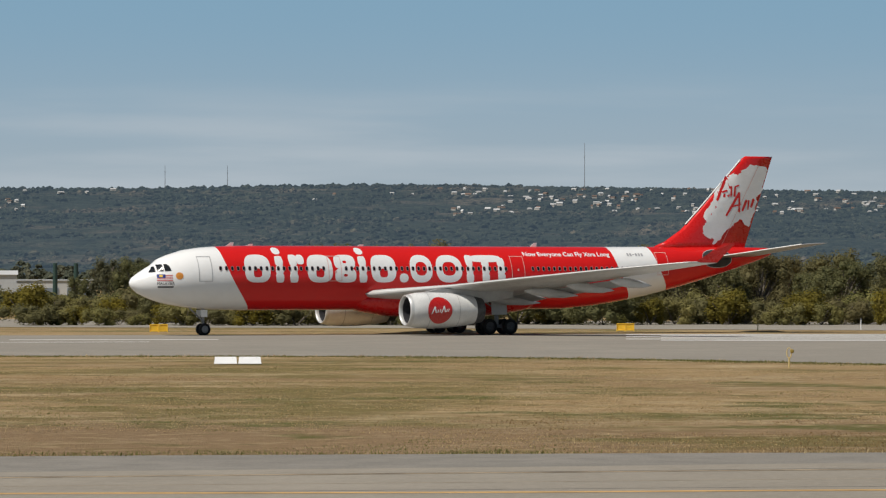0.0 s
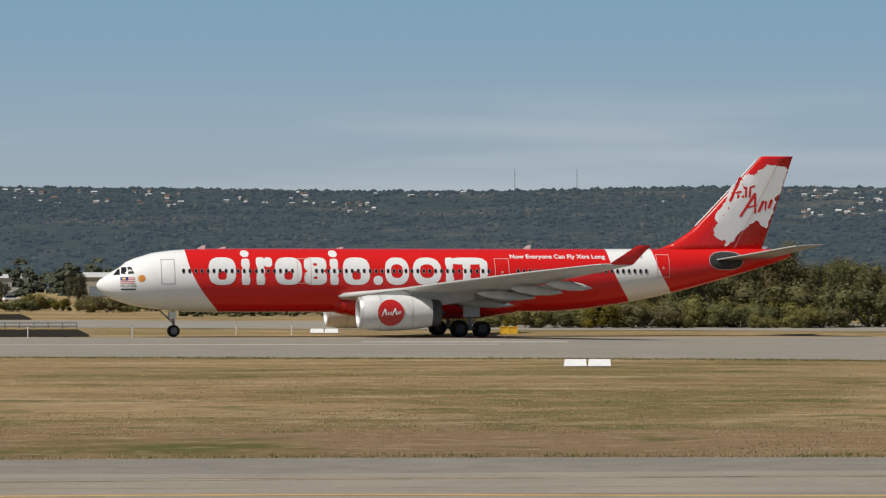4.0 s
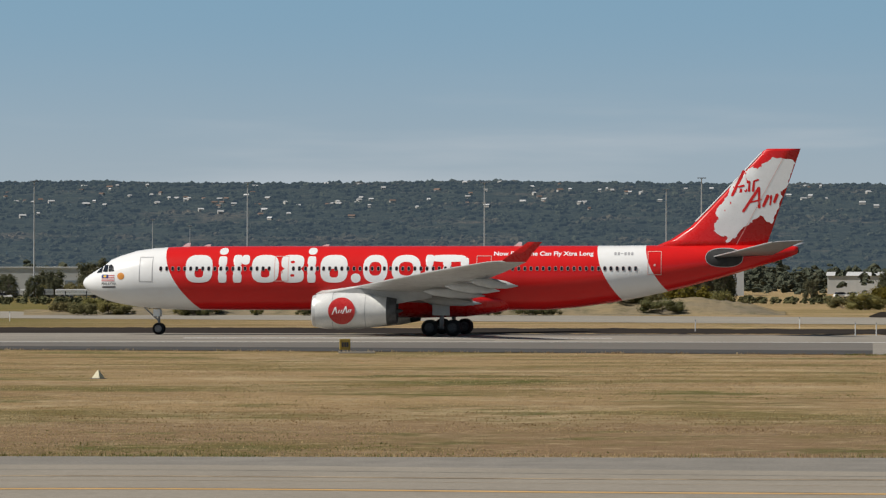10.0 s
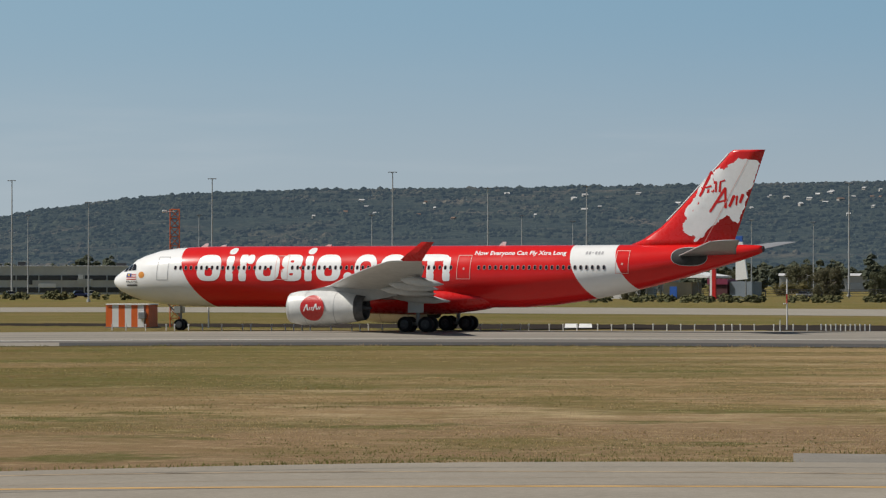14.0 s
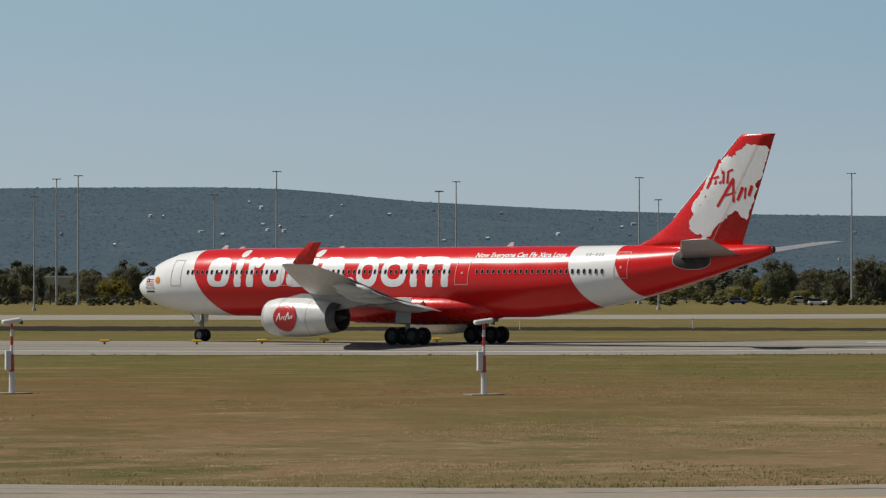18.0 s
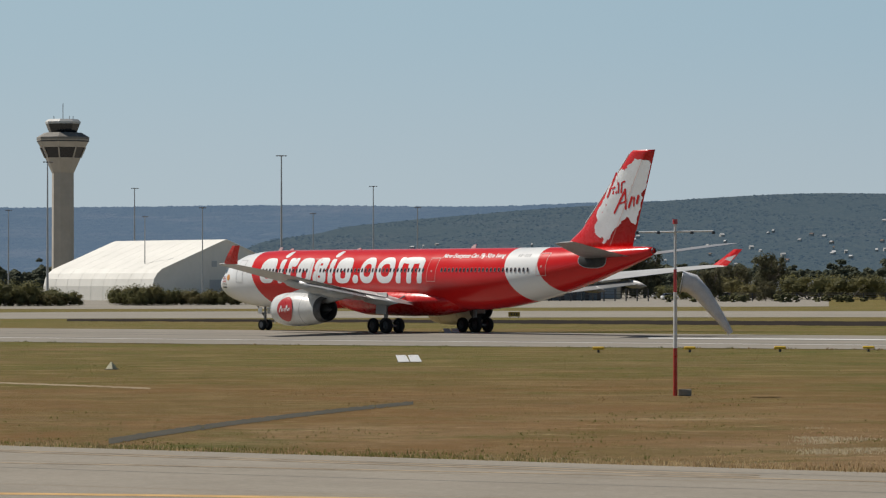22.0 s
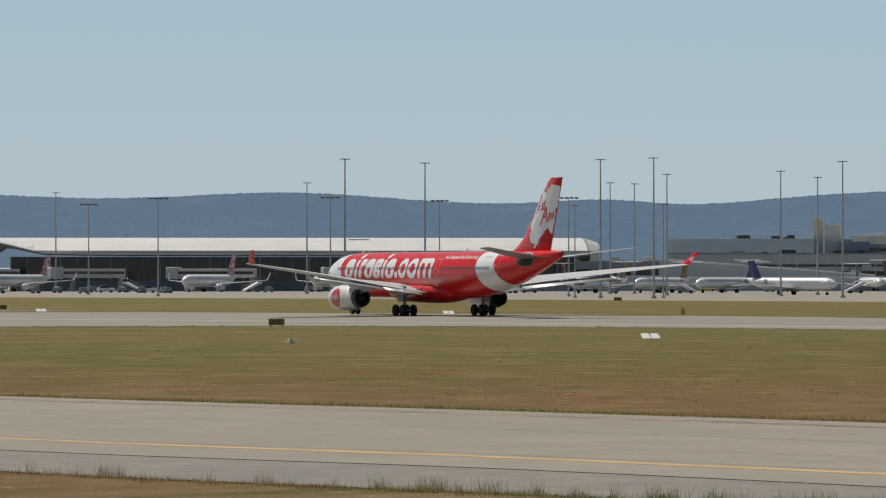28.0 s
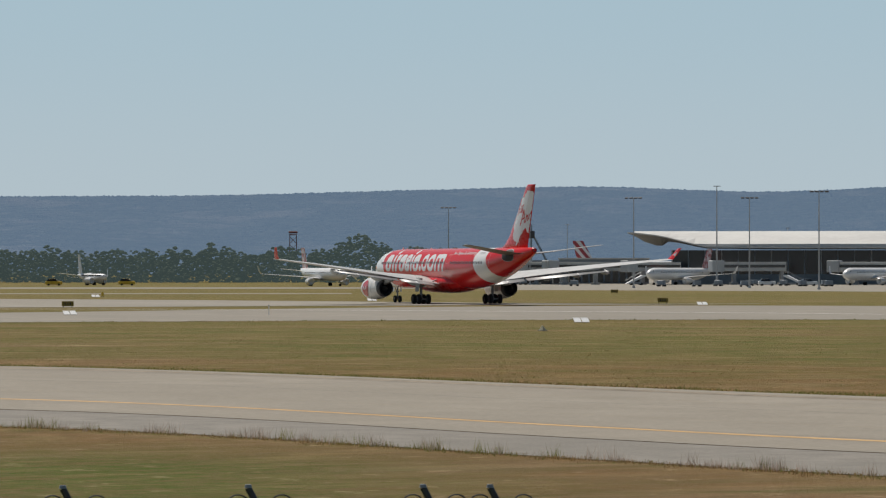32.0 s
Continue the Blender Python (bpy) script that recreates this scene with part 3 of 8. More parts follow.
def airliner():
    jet = thing("airliner", "red and white twin-engined wide-body airliner rolling along the runway", "airplane")
    bm = bmesh.new()
    n = 48
    loft(bm, [[Vector((32 - a, ry * math.sin(t * math.tau / n), zc + rz * math.cos(t * math.tau / n))) for t in range(n)] for a, zc, rz, ry in HULL])
    hull = smooth(part("fuselage", bm, M_LIVERY, jet, "glossy red fuselage with white nose and white band"))
    # belly fairing between the wings
    bm = bmesh.new()
    rows = [(19.5, 0.6, 0.3), (21.5, 2.4, 0.95), (24, 3.1, 1.35), (30, 3.2, 1.45), (34, 3.0, 1.35), (37, 2.3, 0.95), (39.5, 0.6, 0.3)]
    loft(bm, [[Vector((32 - a, w * math.cos(t * math.tau / 24), 2.95 + hgt * math.sin(t * math.tau / 24))) for t in range(24)] for a, w, hgt in rows])
    smooth(part("belly_fairing", bm, M_TAILRED, jet))
    # titles as plain white shapes
    lo, hi = 4.58, 7.0

    def shape(*blocks):
        bm = bmesh.new()
        for blk in blocks:
            decal_block(bm, *blk)
        part("title_shape", bm, M_TITLE, hull, "plain white rounded title shape")

    for kind, x0, x1 in (("low_ring", 9.6, 12.0), ("bar", 12.5, 13.25), ("hook", 13.8, 15.25), ("low_ring", 15.45, 17.85), ("slot", 18.05, 20.05), ("bar", 20.35, 21.1), ("low_ring", 21.5, 23.9), ("dot", 24.2, 25.05), ("ring", 25.25, 27.4), ("ring", 27.75, 30.3), ("comb", 30.7, 34.5)):
        w = x1 - x0
        if kind == "low_ring":
            shape((x0, x1, lo, hi, 3.0, 0.32, 0.014, 0.55))
        elif kind == "ring":
            shape((x0, x1, lo, hi, 2.5, 0.5))
        elif kind == "slot":
            shape((x0, x1, lo, lo + 1.26, 3.2, 0.18))
            shape((x0, x1, lo + 1.16, hi, 3.2, 0.18))
        elif kind == "bar":
            shape((x0, x1, lo, hi - 0.12, 6))
            shape((x0, x1, hi + 0.02, hi + 0.62, 2.4))
        elif kind == "hook":
            shape((x0, x0 + 0.78, lo, hi, 6))
            shape((x0 + 0.72, x1, hi - 0.85, hi, 2.8))
        elif kind == "dot":
            shape((x0, x1, lo, lo + 0.8, 2.2))
        else:
            for k in range(3):
                shape((x0 + k * (w - 0.72) / 2, x0 + k * (w - 0.72) / 2 + 0.72, lo, hi - 0.25 * (k > 0), 6))
            shape((x0 + 0.5, x1 - 0.25, hi - 0.62, hi, 3.2))
    # slogan
    cu = bpy.data.curves.new("slogan", "FONT")
    cu.body, cu.size, cu.align_x = "Now Everyone Can Fly Xtra Long", 0.5, "LEFT"
    cu.offset = 0.012
    ob = new("slogan_curve", cu)
    dg = bpy.context.evaluated_depsgraph_get()
    me = bpy.data.meshes.new_from_object(ob.evaluated_get(dg))
    wide = max(v.co.x for v in me.vertices)
    bpy.data.objects.remove(ob)
    # words part where the gap between letters is widest
    spans = sorted((min(me.vertices[i].co.x for i in f.vertices), max(me.vertices[i].co.x for i in f.vertices)) for f in me.polygons)
    gaps, reach = [], spans[0][1]
    for x0, x1 in spans:
        if x0 > reach:
            gaps.append((x0 - reach, (x0 + reach) / 2))
        reach = max(reach, x1)
    cuts = sorted(x for _, x in sorted(gaps)[-5:]) + [wide + 1]
    last = -1.0
    for cut in cuts:
        bm = bmesh.new()
        bm.from_mesh(me)
        bmesh.ops.delete(bm, geom=[f for f in bm.faces if not last < f.calc_center_median().x < cut], context="FACES")
        for v in bm.verts:
            v.co = skin(36.6 + v.co.x / wide * 8.7, 6.93 + v.co.y, 0.016)
        part("slogan_word", bm, M_TITLE, hull, "small white slogan lettering on red")
        last = cut
    bpy.data.meshes.remove(me)
    for k in range(6):
        bm = bmesh.new()
        decal_block(bm, 47.1 + 0.29 * k, 47.1 + 0.29 * k + 0.2, 6.95 if k != 2 else 7.07, 7.22 if k != 2 else 7.13, 5)
        part("marking_bar", bm, M_SEAM, hull, "small grey marking bar")
    # flag, roundel and country name by the nose
    bm = bmesh.new()
    decal_block(bm, 1.95, 3.2, 4.70, 5.28, 12)
    part("flag_field", bm, M_TITLE, hull)
    bm = bmesh.new()
    for k in range(4):
        decal_block(bm, 1.95, 3.2, 4.71 + k * 0.15, 4.78 + k * 0.15, 12, off=0.02)
    part("flag_stripes", bm, M_RED, hull, "small red flag stripes")
    bm = bmesh.new()
    decal_block(bm, 1.95, 2.62, 4.97, 5.28, 12, off=0.026)
    part("flag_canton", bm, M_BLUE, hull, "small blue flag corner")
    bm = bmesh.new()
    decal_block(bm, 2.12, 2.42, 5.03, 5.22, 2, off=0.032)
    part("flag_emblem", bm, M_YELLOW, hull, "tiny yellow flag emblem")
    bm = bmesh.new()
    decal_block(bm, 3.45, 4.1, 4.85, 5.45, 2)
    part("roundel", bm, M_GOLD, hull, "orange round emblem")
    cu = bpy.data.curves.new("country", "FONT")
    cu.body, cu.size = "MALAYSIA", 0.36
    ob = new("country_curve", cu)
    dg = bpy.context.evaluated_depsgraph_get()
    me = bpy.data.meshes.new_from_object(ob.evaluated_get(dg))
    wide = max(v.co.x for v in me.vertices)
    for v in me.vertices:
        v.co = skin(1.95 + v.co.x / wide * 1.4, 4.38 + v.co.y, 0.018)
    bpy.data.objects.remove(ob)
    me.materials.clear()
    me.materials.append(M_DARK)
    sl = new("country_name", me)
    sl.parent = hull
    bm = bmesh.new()
    decal_block(bm, 2.0, 3.3, 4.13, 4.27, 6)
    part("maker_bar", bm, M_DARK, hull)
    # cockpit windows: a slanted windscreen and two side panes
    for pane in (((1.38, 5.42), (1.92, 5.46), (1.95, 5.94), (1.78, 5.88)), ((2.04, 5.52), (2.50, 5.54), (2.50, 6.12), (2.10, 6.08)), ((2.60, 5.55), (3.12, 5.60), (3.02, 5.98), (2.85, 6.14), (2.60, 6.13))):
        ca, cz = sum(p[0] for p in pane) / len(pane), sum(p[1] for p in pane) / len(pane)
        loop = [(a0 + (a1 - a0) * q / 4, z0 + (z1 - z0) * q / 4) for (a0, z0), (a1, z1) in zip(pane, pane[1:] + pane[:1]) for q in range(4)]
        bm = bmesh.new()
        decal(bm, [[(ca + (a - ca) * g, cz + (z - cz) * g) for a, z in loop] for g in (1, 0.75, 0.5, 0.25, 0.02)], 0.05)
        part("cockpit_window", bm, M_GLASSDARK, hull)
    # cabin windows
    win = bpy.data.meshes.new("cabin_window")
    bm = bmesh.new()
    lp = [superloop(0, 0, w, hz, 3, 10) for w, hz in ((0.145, 0.215), (0.115, 0.18), (0.003, 0.004))]
    vv = [[bm.verts.new((-a, 0, z)) for a, z in l] for l in lp]
    for lev in (0, 1):
        for i in range(10):
            f = bm.faces.new((vv[lev][i], vv[lev][(i + 1) % 10], vv[lev + 1][(i + 1) % 10], vv[lev + 1][i]))
            f.material_index = 1 - lev
    bmesh.ops.recalc_face_normals(bm, faces=bm.faces)
    bm.to_mesh(win)
    bm.free()
    win.materials.append(M_GLASSDARK)
    win.materials.append(M_RIMGREY)
    gaps = ((17.2, 19.0), (34.8, 36.8), (49.6, 51.8))
    k = 0
    a = 7.4
    while a < 49.4:
        if not any(g0 < a < g1 for g0, g1 in gaps):
            w = new("cabin_window", win)
            w.parent = hull
            p = skin(a, 5.80, 0.024)
            zc, rz, ry = hull_at(a)
            w.matrix_basis = Matrix.Translation(p) @ Matrix.Rotation(math.asin((5.80 - zc) / rz), 4, "X")
        a += 0.533
    # doors
    for a0, a1, z0, z1, seam in ((5.45, 6.65, 4.67, 6.83, M_SEAM), (17.45, 18.7, 4.7, 6.9, M_SEAMPALE), (35.15, 36.45, 4.75, 6.92, M_SEAMPALE), (50.0, 51.2, 5.25, 7.3, M_SEAMPALE)):
        bm = bmesh.new()
        rim = lambda g: [(a0 + g, z0 + g), (a1 - g, z0 + g), (a1 - g, z1 - g), (a0 + g, z1 - g)]
        run = lambda g: [(p[0] + (q[0] - p[0]) * k / 10, p[1] + (q[1] - p[1]) * k / 10) for p, q in zip(rim(g), rim(g)[1:] + rim(g)[:1]) for k in range(10)]
        decal(bm, [run(0.0), run(0.05)], 0.02)
        part("door_seam", bm, seam, hull, "cabin door outline")
    bm = bmesh.new()
    lathe(bm, [(62.9, 0.29), (63.05, 0.26), (62.8, 0.2), (62.6, 0.02)], (0, 7.42), 16)
    part("auxiliary_exhaust", bm, M_DARK, hull, "dark exhaust in the tail cone")
    for a, z in ((18.1, 5.5), (35.8, 5.7), (50.6, 6.1)):
        bm = bmesh.new()
        decal_block(bm, a - 0.08, a + 0.1, z - 0.1, z + 0.1, 3, off=0.022)
        part("door_latch", bm, M_SEAMPALE, hull)
    # antennas along the crown
    for a, hgt in ((9.2, 0.28), (11.0, 0.15), (21.5, 0.14), (38.5, 0.34)):
        bm = bmesh.new()
        upright(bm, [(a - 0.35, 7.74), (a + 0.35, 7.74), (a + 0.45, 7.8 + hgt), (a + 0.15, 7.8 + hgt)], 0, 0.06)
        part("antenna", bm, M_WHITE, hull)
    # wings
    for s in (1, -1):
        bm = bmesh.new()
        secs = [(20.3, 33.6, 3.10, 0.15, 1.5, 4.5), (22.2, 33.7, 3.40, 0.14, 4.0, 4.2), (25.6, 34.2, 4.0, 0.12, 9.4, 3.4), (29.4, 36.4, 4.75, 0.11, 15.5, 2.6), (34.0, 39.3, 5.55, 0.10, 22.5, 1.8), (38.3, 41.4, 6.2, 0.09, 28.6, 1.2), (38.9, 41.6, 6.26, 0.08, 29.1, 1.0)]
        loft(bm, [foil(le, te, z, th, s * y, 9, tw) for le, te, z, th, y, tw in secs])
        wing = smooth(part("wing", bm, M_WING, jet, "swept light grey wing"))
        bm = bmesh.new()
        nose_row = []
        for le, te, z, th, y, tw in secs[2:]:
            f = foil(le, te, z, th, s * y, 25, tw)
            nose_row.append([f[k] + Vector((0.015, 0, 0.012 * (1 if 0 < k <= 6 else -1 if k < 0 else 0))) for k in (6, 4, 2, 1, 0, -1, -2, -4, -6)])
        loft(bm, nose_row, False, 0, False)
        smooth(part("slat", bm, M_BARE, wing, "polished metal leading edge"))
        bm = bmesh.new()
        pts = [(39.5, 41.6, 6.26, 29.1), (40.5, 42.15, 6.95, 29.5), (41.8, 42.95, 7.85, 29.85)]
        loft(bm, [[Vector((32 - le, s * (y - 0.06), z)), Vector((32 - (le + te) / 2, s * (y + 0.07), z)), Vector((32 - te, s * (y - 0.02), z)), Vector((32 - (le + te) / 2, s * (y - 0.14), z))] for le, te, z, y in pts])
        part("winglet", bm, M_TAILRED, wing, "red blended winglet")
        if s == -1:
            bm = bmesh.new()
            slab(bm, [(-8.4, 6.5), (-9.6, 6.5), (-10.6, 7.3), (-9.4, 7.05)], 0, 0.03, Matrix.Translation((0, -29.3, 0)) @ Matrix.Rotation(math.pi / 2, 4, "X"))
            part("winglet_patch", bm, M_TITLE, wing)
        # flap along the trailing edge, slightly lowered
        for y0, y1 in ((4.2, 9.2), (9.6, 20.4)):
            bm = bmesh.new()
            g = lambda y: (33.5 + max(0, y - 4) * 0.10 if y < 9.4 else 34.0 + (y - 9.4) * 0.385, 3.35 + (y - 4) * 0.117)
            loft(bm, [foil(g(y)[0] - 0.6, g(y)[0] + 1.7 - 0.03 * y, g(y)[1] - 0.50, 0.11, s * y, 7, 14) for y in (y0, (y0 + y1) / 2, y1)])
            smooth(part("flap", bm, M_WINGDARK, wing, "lowered grey trailing-edge flap"))
        for y, a0, ln in ((6.8, 30.4, 5.6), (12.6, 31.6, 5.2), (16.4, 33.8, 4.6), (20.0, 36.2, 4.0)):
            bm = bmesh.new()
            zz = 3.0 + (y - 4) * 0.115
            loft(bm, [[Vector((32 - (a0 + ln * u), s * (y + 0.24 * q * math.cos(t * math.tau / 12)), zz - 0.12 - 0.42 * u + 0.42 * q * math.sin(t * math.tau / 12))) for t in range(12)] for u, q in ((0, 0.1), (0.15, 0.7), (0.45, 1), (0.75, 0.75), (1, 0.06))])
            smooth(part("flap_fairing", bm, M_WING, wing))
        # pylon and engine
        cy, cz = s * 9.37, 2.18
        bm = bmesh.new()
        loft(bm, [[Vector((32 - a, cy + dy, z)) for dy, z in ((-0.2, lo), (0.2, lo), (0.24, up), (-0.24, up))] for a, lo, up in ((22.9, 3.35, 3.6), (25.0, 3.0, 4.05), (28.5, 2.7, 3.95), (32.0, 3.3, 3.85))])
        part("pylon", bm, M_WINGDARK, wing, "grey engine pylon")
        bm = bmesh.new()
        lathe(bm, [(22.1, 1.40), (22.7, 1.52), (24.0, 1.58), (25.6, 1.54), (27.2, 1.38), (28.15, 1.21)], (cy, cz))
        nac = smooth(part("engine_nacelle", bm, M_NACELLE, jet, "white engine nacelle with grimy underside"))
        bm = bmesh.new()
        lathe(bm, [(22.1, 1.40), (21.85, 1.34), (21.75, 1.26), (21.8, 1.2), (22.1, 1.17)], (cy, cz))
        smooth(part("intake_lip", bm, M_BARE, nac, "bare metal intake lip"))
        bm = bmesh.new()
        lathe(bm, [(22.1, 1.17), (23.0, 1.2), (23.6, 1.2)], (cy, cz))
        lathe(bm, [(23.45, 1.2), (23.5, 0.3), (23.0, 0.02)], (cy, cz))
        smooth(part("fan", bm, M_DARK, nac, "dark engine fan"))
        bm = bmesh.new()
        lathe(bm, [(28.15, 1.215), (28.95, 1.07), (29.0, 1.03), (28.9, 0.98), (27.9, 1.0)], (cy, cz))
        smooth(part("nozzle", bm, M_RIM, nac, "dark heat-stained exhaust nozzle"))
        bm = bmesh.new()
        lathe(bm, [(28.0, 0.99), (28.1, 0.5), (28.7, 0.4), (29.5, 0.05)], (cy, cz))
        smooth(part("exhaust", bm, M_DARK, nac, "sooty exhaust cone"))
        for a0, r0, r1 in ((23.55, 1.566, 1.572), (26.35, 1.468, 1.455)):
            bm = bmesh.new()
            lathe(bm, [(a0, r0 + 0.008), (a0 + 0.05, r1 + 0.008)], (cy, cz))
            part("cowl_seam", bm, M_SEAM, nac)
        bm = bmesh.new()
        upright(bm, [(23.2, 3.25), (24.7, 3.3), (24.5, 3.52), (23.9, 3.48)], cy - s * 0.95, 0.05)
        part("strake", bm, M_NACELLE, nac)
        if s == 1:
            bm = bmesh.new()
            for r0, r1 in ((1.15, 0.96), (0.96, 0.77), (0.77, 0.58), (0.58, 0.38), (0.38, 0.19), (0.19, 0.01)):
                ring = lambda r: [bm.verts.new(((32 - 24.4) + r * math.cos(t), cy + math.sqrt(1.625 ** 2 - (r * math.sin(t)) ** 2), cz + r * math.sin(t))) for t in [q * math.tau / 28 for q in range(28)]]
                p, q = ring(r0), ring(r1)
                for i in range(28):
                    bm.faces.new((p[i], p[(i + 1) % 28], q[(i + 1) % 28], q[i]))
            part("engine_roundel", bm, M_RED, nac, "red round emblem on the nacelle")
            wrap = lambda a, z: (32 - 24.4 - a, cy + math.sqrt(1.66 ** 2 - z * z), cz + z)
            for a0, z0, a1, z1, w in ((-0.80, -0.30, -0.50, 0.34, 0.11), (-0.50, 0.34, -0.40, -0.22, 0.11), (-0.26, -0.20, -0.18, 0.08, 0.09), (-0.05, -0.18, 0.04, 0.10, 0.09), (0.10, -0.24, 0.38, 0.40, 0.11), (0.38, 0.40, 0.46, -0.16, 0.11), (0.56, -0.14, 0.66, 0.12, 0.10), (0.74, -0.12, 0.82, 0.14, 0.09)):
                bm = bmesh.new()
                for u in range(4):
                    p = [(a0 + (a1 - a0) * q / 4, z0 + (z1 - z0) * q / 4) for q in (u, u + 1)]
                    bm.faces.new([bm.verts.new(wrap(*x)) for x in ((p[0][0] - w / 2, p[0][1]), (p[0][0] + w / 2, p[0][1]), (p[1][0] + w / 2, p[1][1]), (p[1][0] - w / 2, p[1][1]))])
                bmesh.ops.remove_doubles(bm, verts=bm.verts, dist=0.0005)
                part("engine_brush_mark", bm, M_TITLE, nac, "white brush-like mark")
    # tailplane
    for s in (1, -1):
        bm = bmesh.new()
        loft(bm, [foil(le, te, z, 0.075, s * y, 7, -2.5) for le, te, z, y in ((55.2, 60.7, 6.8, 0.7), (57.6, 61.8, 7.32, 4.5), (60.9, 63.5, 8.05, 9.5), (61.4, 63.6, 8.08, 9.7))])
        st = smooth(part("tailplane", bm, M_TAILPLANE, jet, "grey swept tailplane"))
        bm = bmesh.new()
        for (a0, y0, z0), (a1, y1, z1) in (((55.2, 0.7, 6.72), (57.6, 4.5, 7.26)), ((57.6, 4.5, 7.26), (60.9, 9.5, 8.02))):
            rod(bm, (32 - a0, s * y0, z0), (32 - a1, s * y1, z1), 0.06, 8)
        part("leading_edge", bm, M_BARE, st, "polished tailplane leading edge")
        bm = bmesh.new()
        decal_block(bm, 55.0, 58.2, 5.95, 7.55, 2.4, off=0.02) if s == 1 else None
        if s == 1:
            part("tailplane_seal", bm, M_SEAL, st, "dark grey plate at the tailplane root")
            bm = bmesh.new()
            decal(bm, [superloop(56.6, 6.75, 1.63, 0.83, 2.4), superloop(56.6, 6.75, 1.58, 0.78, 2.4)], 0.026)
            part("seal_rim", bm, M_SEAM, st, "pale rim round the plate")
        else:
            bm.free()
    # fin
    bm = bmesh.new()
    rows = [(50.2, 60.2, 7.6), (51.9, 60.4, 8.3), (53.6, 60.8, 9.4), (55.2, 61.35, 11.0), (57.6, 62.25, 13.5), (59.95, 63.1, 16.0), (60.3, 63.2, 16.22)]
    ring = lambda le, te, z: [Vector((32 - (le + (te - le) * u), w * (te - le) * 0.085, z)) for u, w in ((0, 0), (0.06, 0.35), (0.25, 0.62), (0.6, 0.45), (1, 0.03), (1, -0.03), (0.6, -0.45), (0.25, -0.62), (0.06, -0.35))]
    loft(bm, [ring(*r) for r in rows])
    fin = smooth(part("fin", bm, M_TAILRED, jet, "tall red swept tail fin"))

    def fin_skin(a, z, off):
        i = 0
        while i < len(rows) - 2 and z > rows[i + 1][2]:
            i += 1
        t = (z - rows[i][2]) / (rows[i + 1][2] - rows[i][2])
        le, te = rows[i][0] + (rows[i + 1][0] - rows[i][0]) * t, rows[i][1] + (rows[i + 1][1] - rows[i][1]) * t
        u = max(0.02, min(0.99, (a - le) / (te - le)))
        us, ws = (0, 0.06, 0.25, 0.6, 1), (0, 0.35, 0.62, 0.45, 0.03)
        k = max(j for j in range(4) if us[j] <= u)
        w = ws[k] + (ws[k + 1] - ws[k]) * (u - us[k]) / (us[k + 1] - us[k])
        return Vector((32 - a, w * (te - le) * 0.085 + off, z))

    rng = random.Random(4)
    outline = [(57.1, 13.05), (57.6, 13.55), (58.2, 14.15), (58.9, 14.65), (59.4, 14.45), (60.0, 14.95), (60.75, 15.45), (61.6, 15.4), (62.7, 15.1), (62.42, 14.2), (62.0, 12.95), (61.5, 12.5), (61.55, 11.9),
               (61.1, 10.6), (60.6, 9.65), (59.7, 10.4), (58.9, 9.85), (58.3, 9.45), (57.4, 8.5), (56.7, 8.0), (56.85, 8.6), (56.3, 8.65), (55.65, 9.05), (55.75, 9.7), (56.1, 10.2), (55.75, 10.65), (56.3, 11.4), (56.75, 12.1), (57.1, 12.7)]
    loop = []
    for (a0, z0), (a1, z1) in zip(outline, outline[1:] + outline[:1]):
        for k in range(5):
            u = k / 5
            loop.append((a0 + (a1 - a0) * u + rng.uniform(-0.09, 0.09), z0 + (z1 - z0) * u + rng.uniform(-0.09, 0.09)))
    bm = bmesh.new()
    bm.faces.new([bm.verts.new((a, z, 0)) for a, z in loop])
    bmesh.ops.triangulate(bm, faces=bm.faces[:])
    for q in range(14):
        bmesh.ops.bisect_plane(bm, geom=bm.verts[:] + bm.edges[:] + bm.faces[:], plane_co=(55.8 + 0.5 * q, 0, 0), plane_no=(1, 0, 0))
    for q in range(8):
        bmesh.ops.bisect_plane(bm, geom=bm.verts[:] + bm.edges[:] + bm.faces[:], plane_co=(0, 8.5 + 0.9 * q, 0), plane_no=(0, 1, 0))
    for v in bm.verts:
        v.co = fin_skin(v.co.x, v.co.y, 0.03)
    bmesh.ops.recalc_face_normals(bm, faces=bm.faces[:])
    patch = smooth(part("fin_patch", bm, M_TITLE, fin, "ragged white brush patch on the fin"))
    bm = bmesh.new()
    edge = [(54.1, 9.9), (55.2, 11.0), (57.6, 13.5), (59.85, 15.9)]
    for (a0, z0), (a1, z1) in zip(edge, edge[1:]):
        rod(bm, (32 - a0 + 0.02, 0, z0), (32 - a1 + 0.02, 0, z1), 0.07, 8)
    part("leading_edge", bm, M_WHITE, fin, "pale polished leading edge")
    # red brush marks on the patch
    strokes = (((58.1, 12.6), (59.4, 14.3), 0.34), ((58.8, 13.2), (59.4, 13.3), 0.22), ((59.5, 14.2), (59.6, 12.9), 0.3), ((60.0, 13.6), (59.95, 12.9), 0.24), ((60.5, 13.6), (60.4, 12.9), 0.26), ((60.5, 13.6), (61.0, 13.7), 0.2),
               ((58.6, 11.2), (60.2, 13.0), 0.32), ((60.2, 13.0), (60.2, 11.5), 0.28), ((59.3, 11.9), (60.4, 12.1), 0.2), ((60.6, 11.6), (61.1, 12.4), 0.34), ((61.3, 11.7), (61.4, 12.4), 0.22), ((61.7, 11.9), (62.0, 12.5), 0.34))
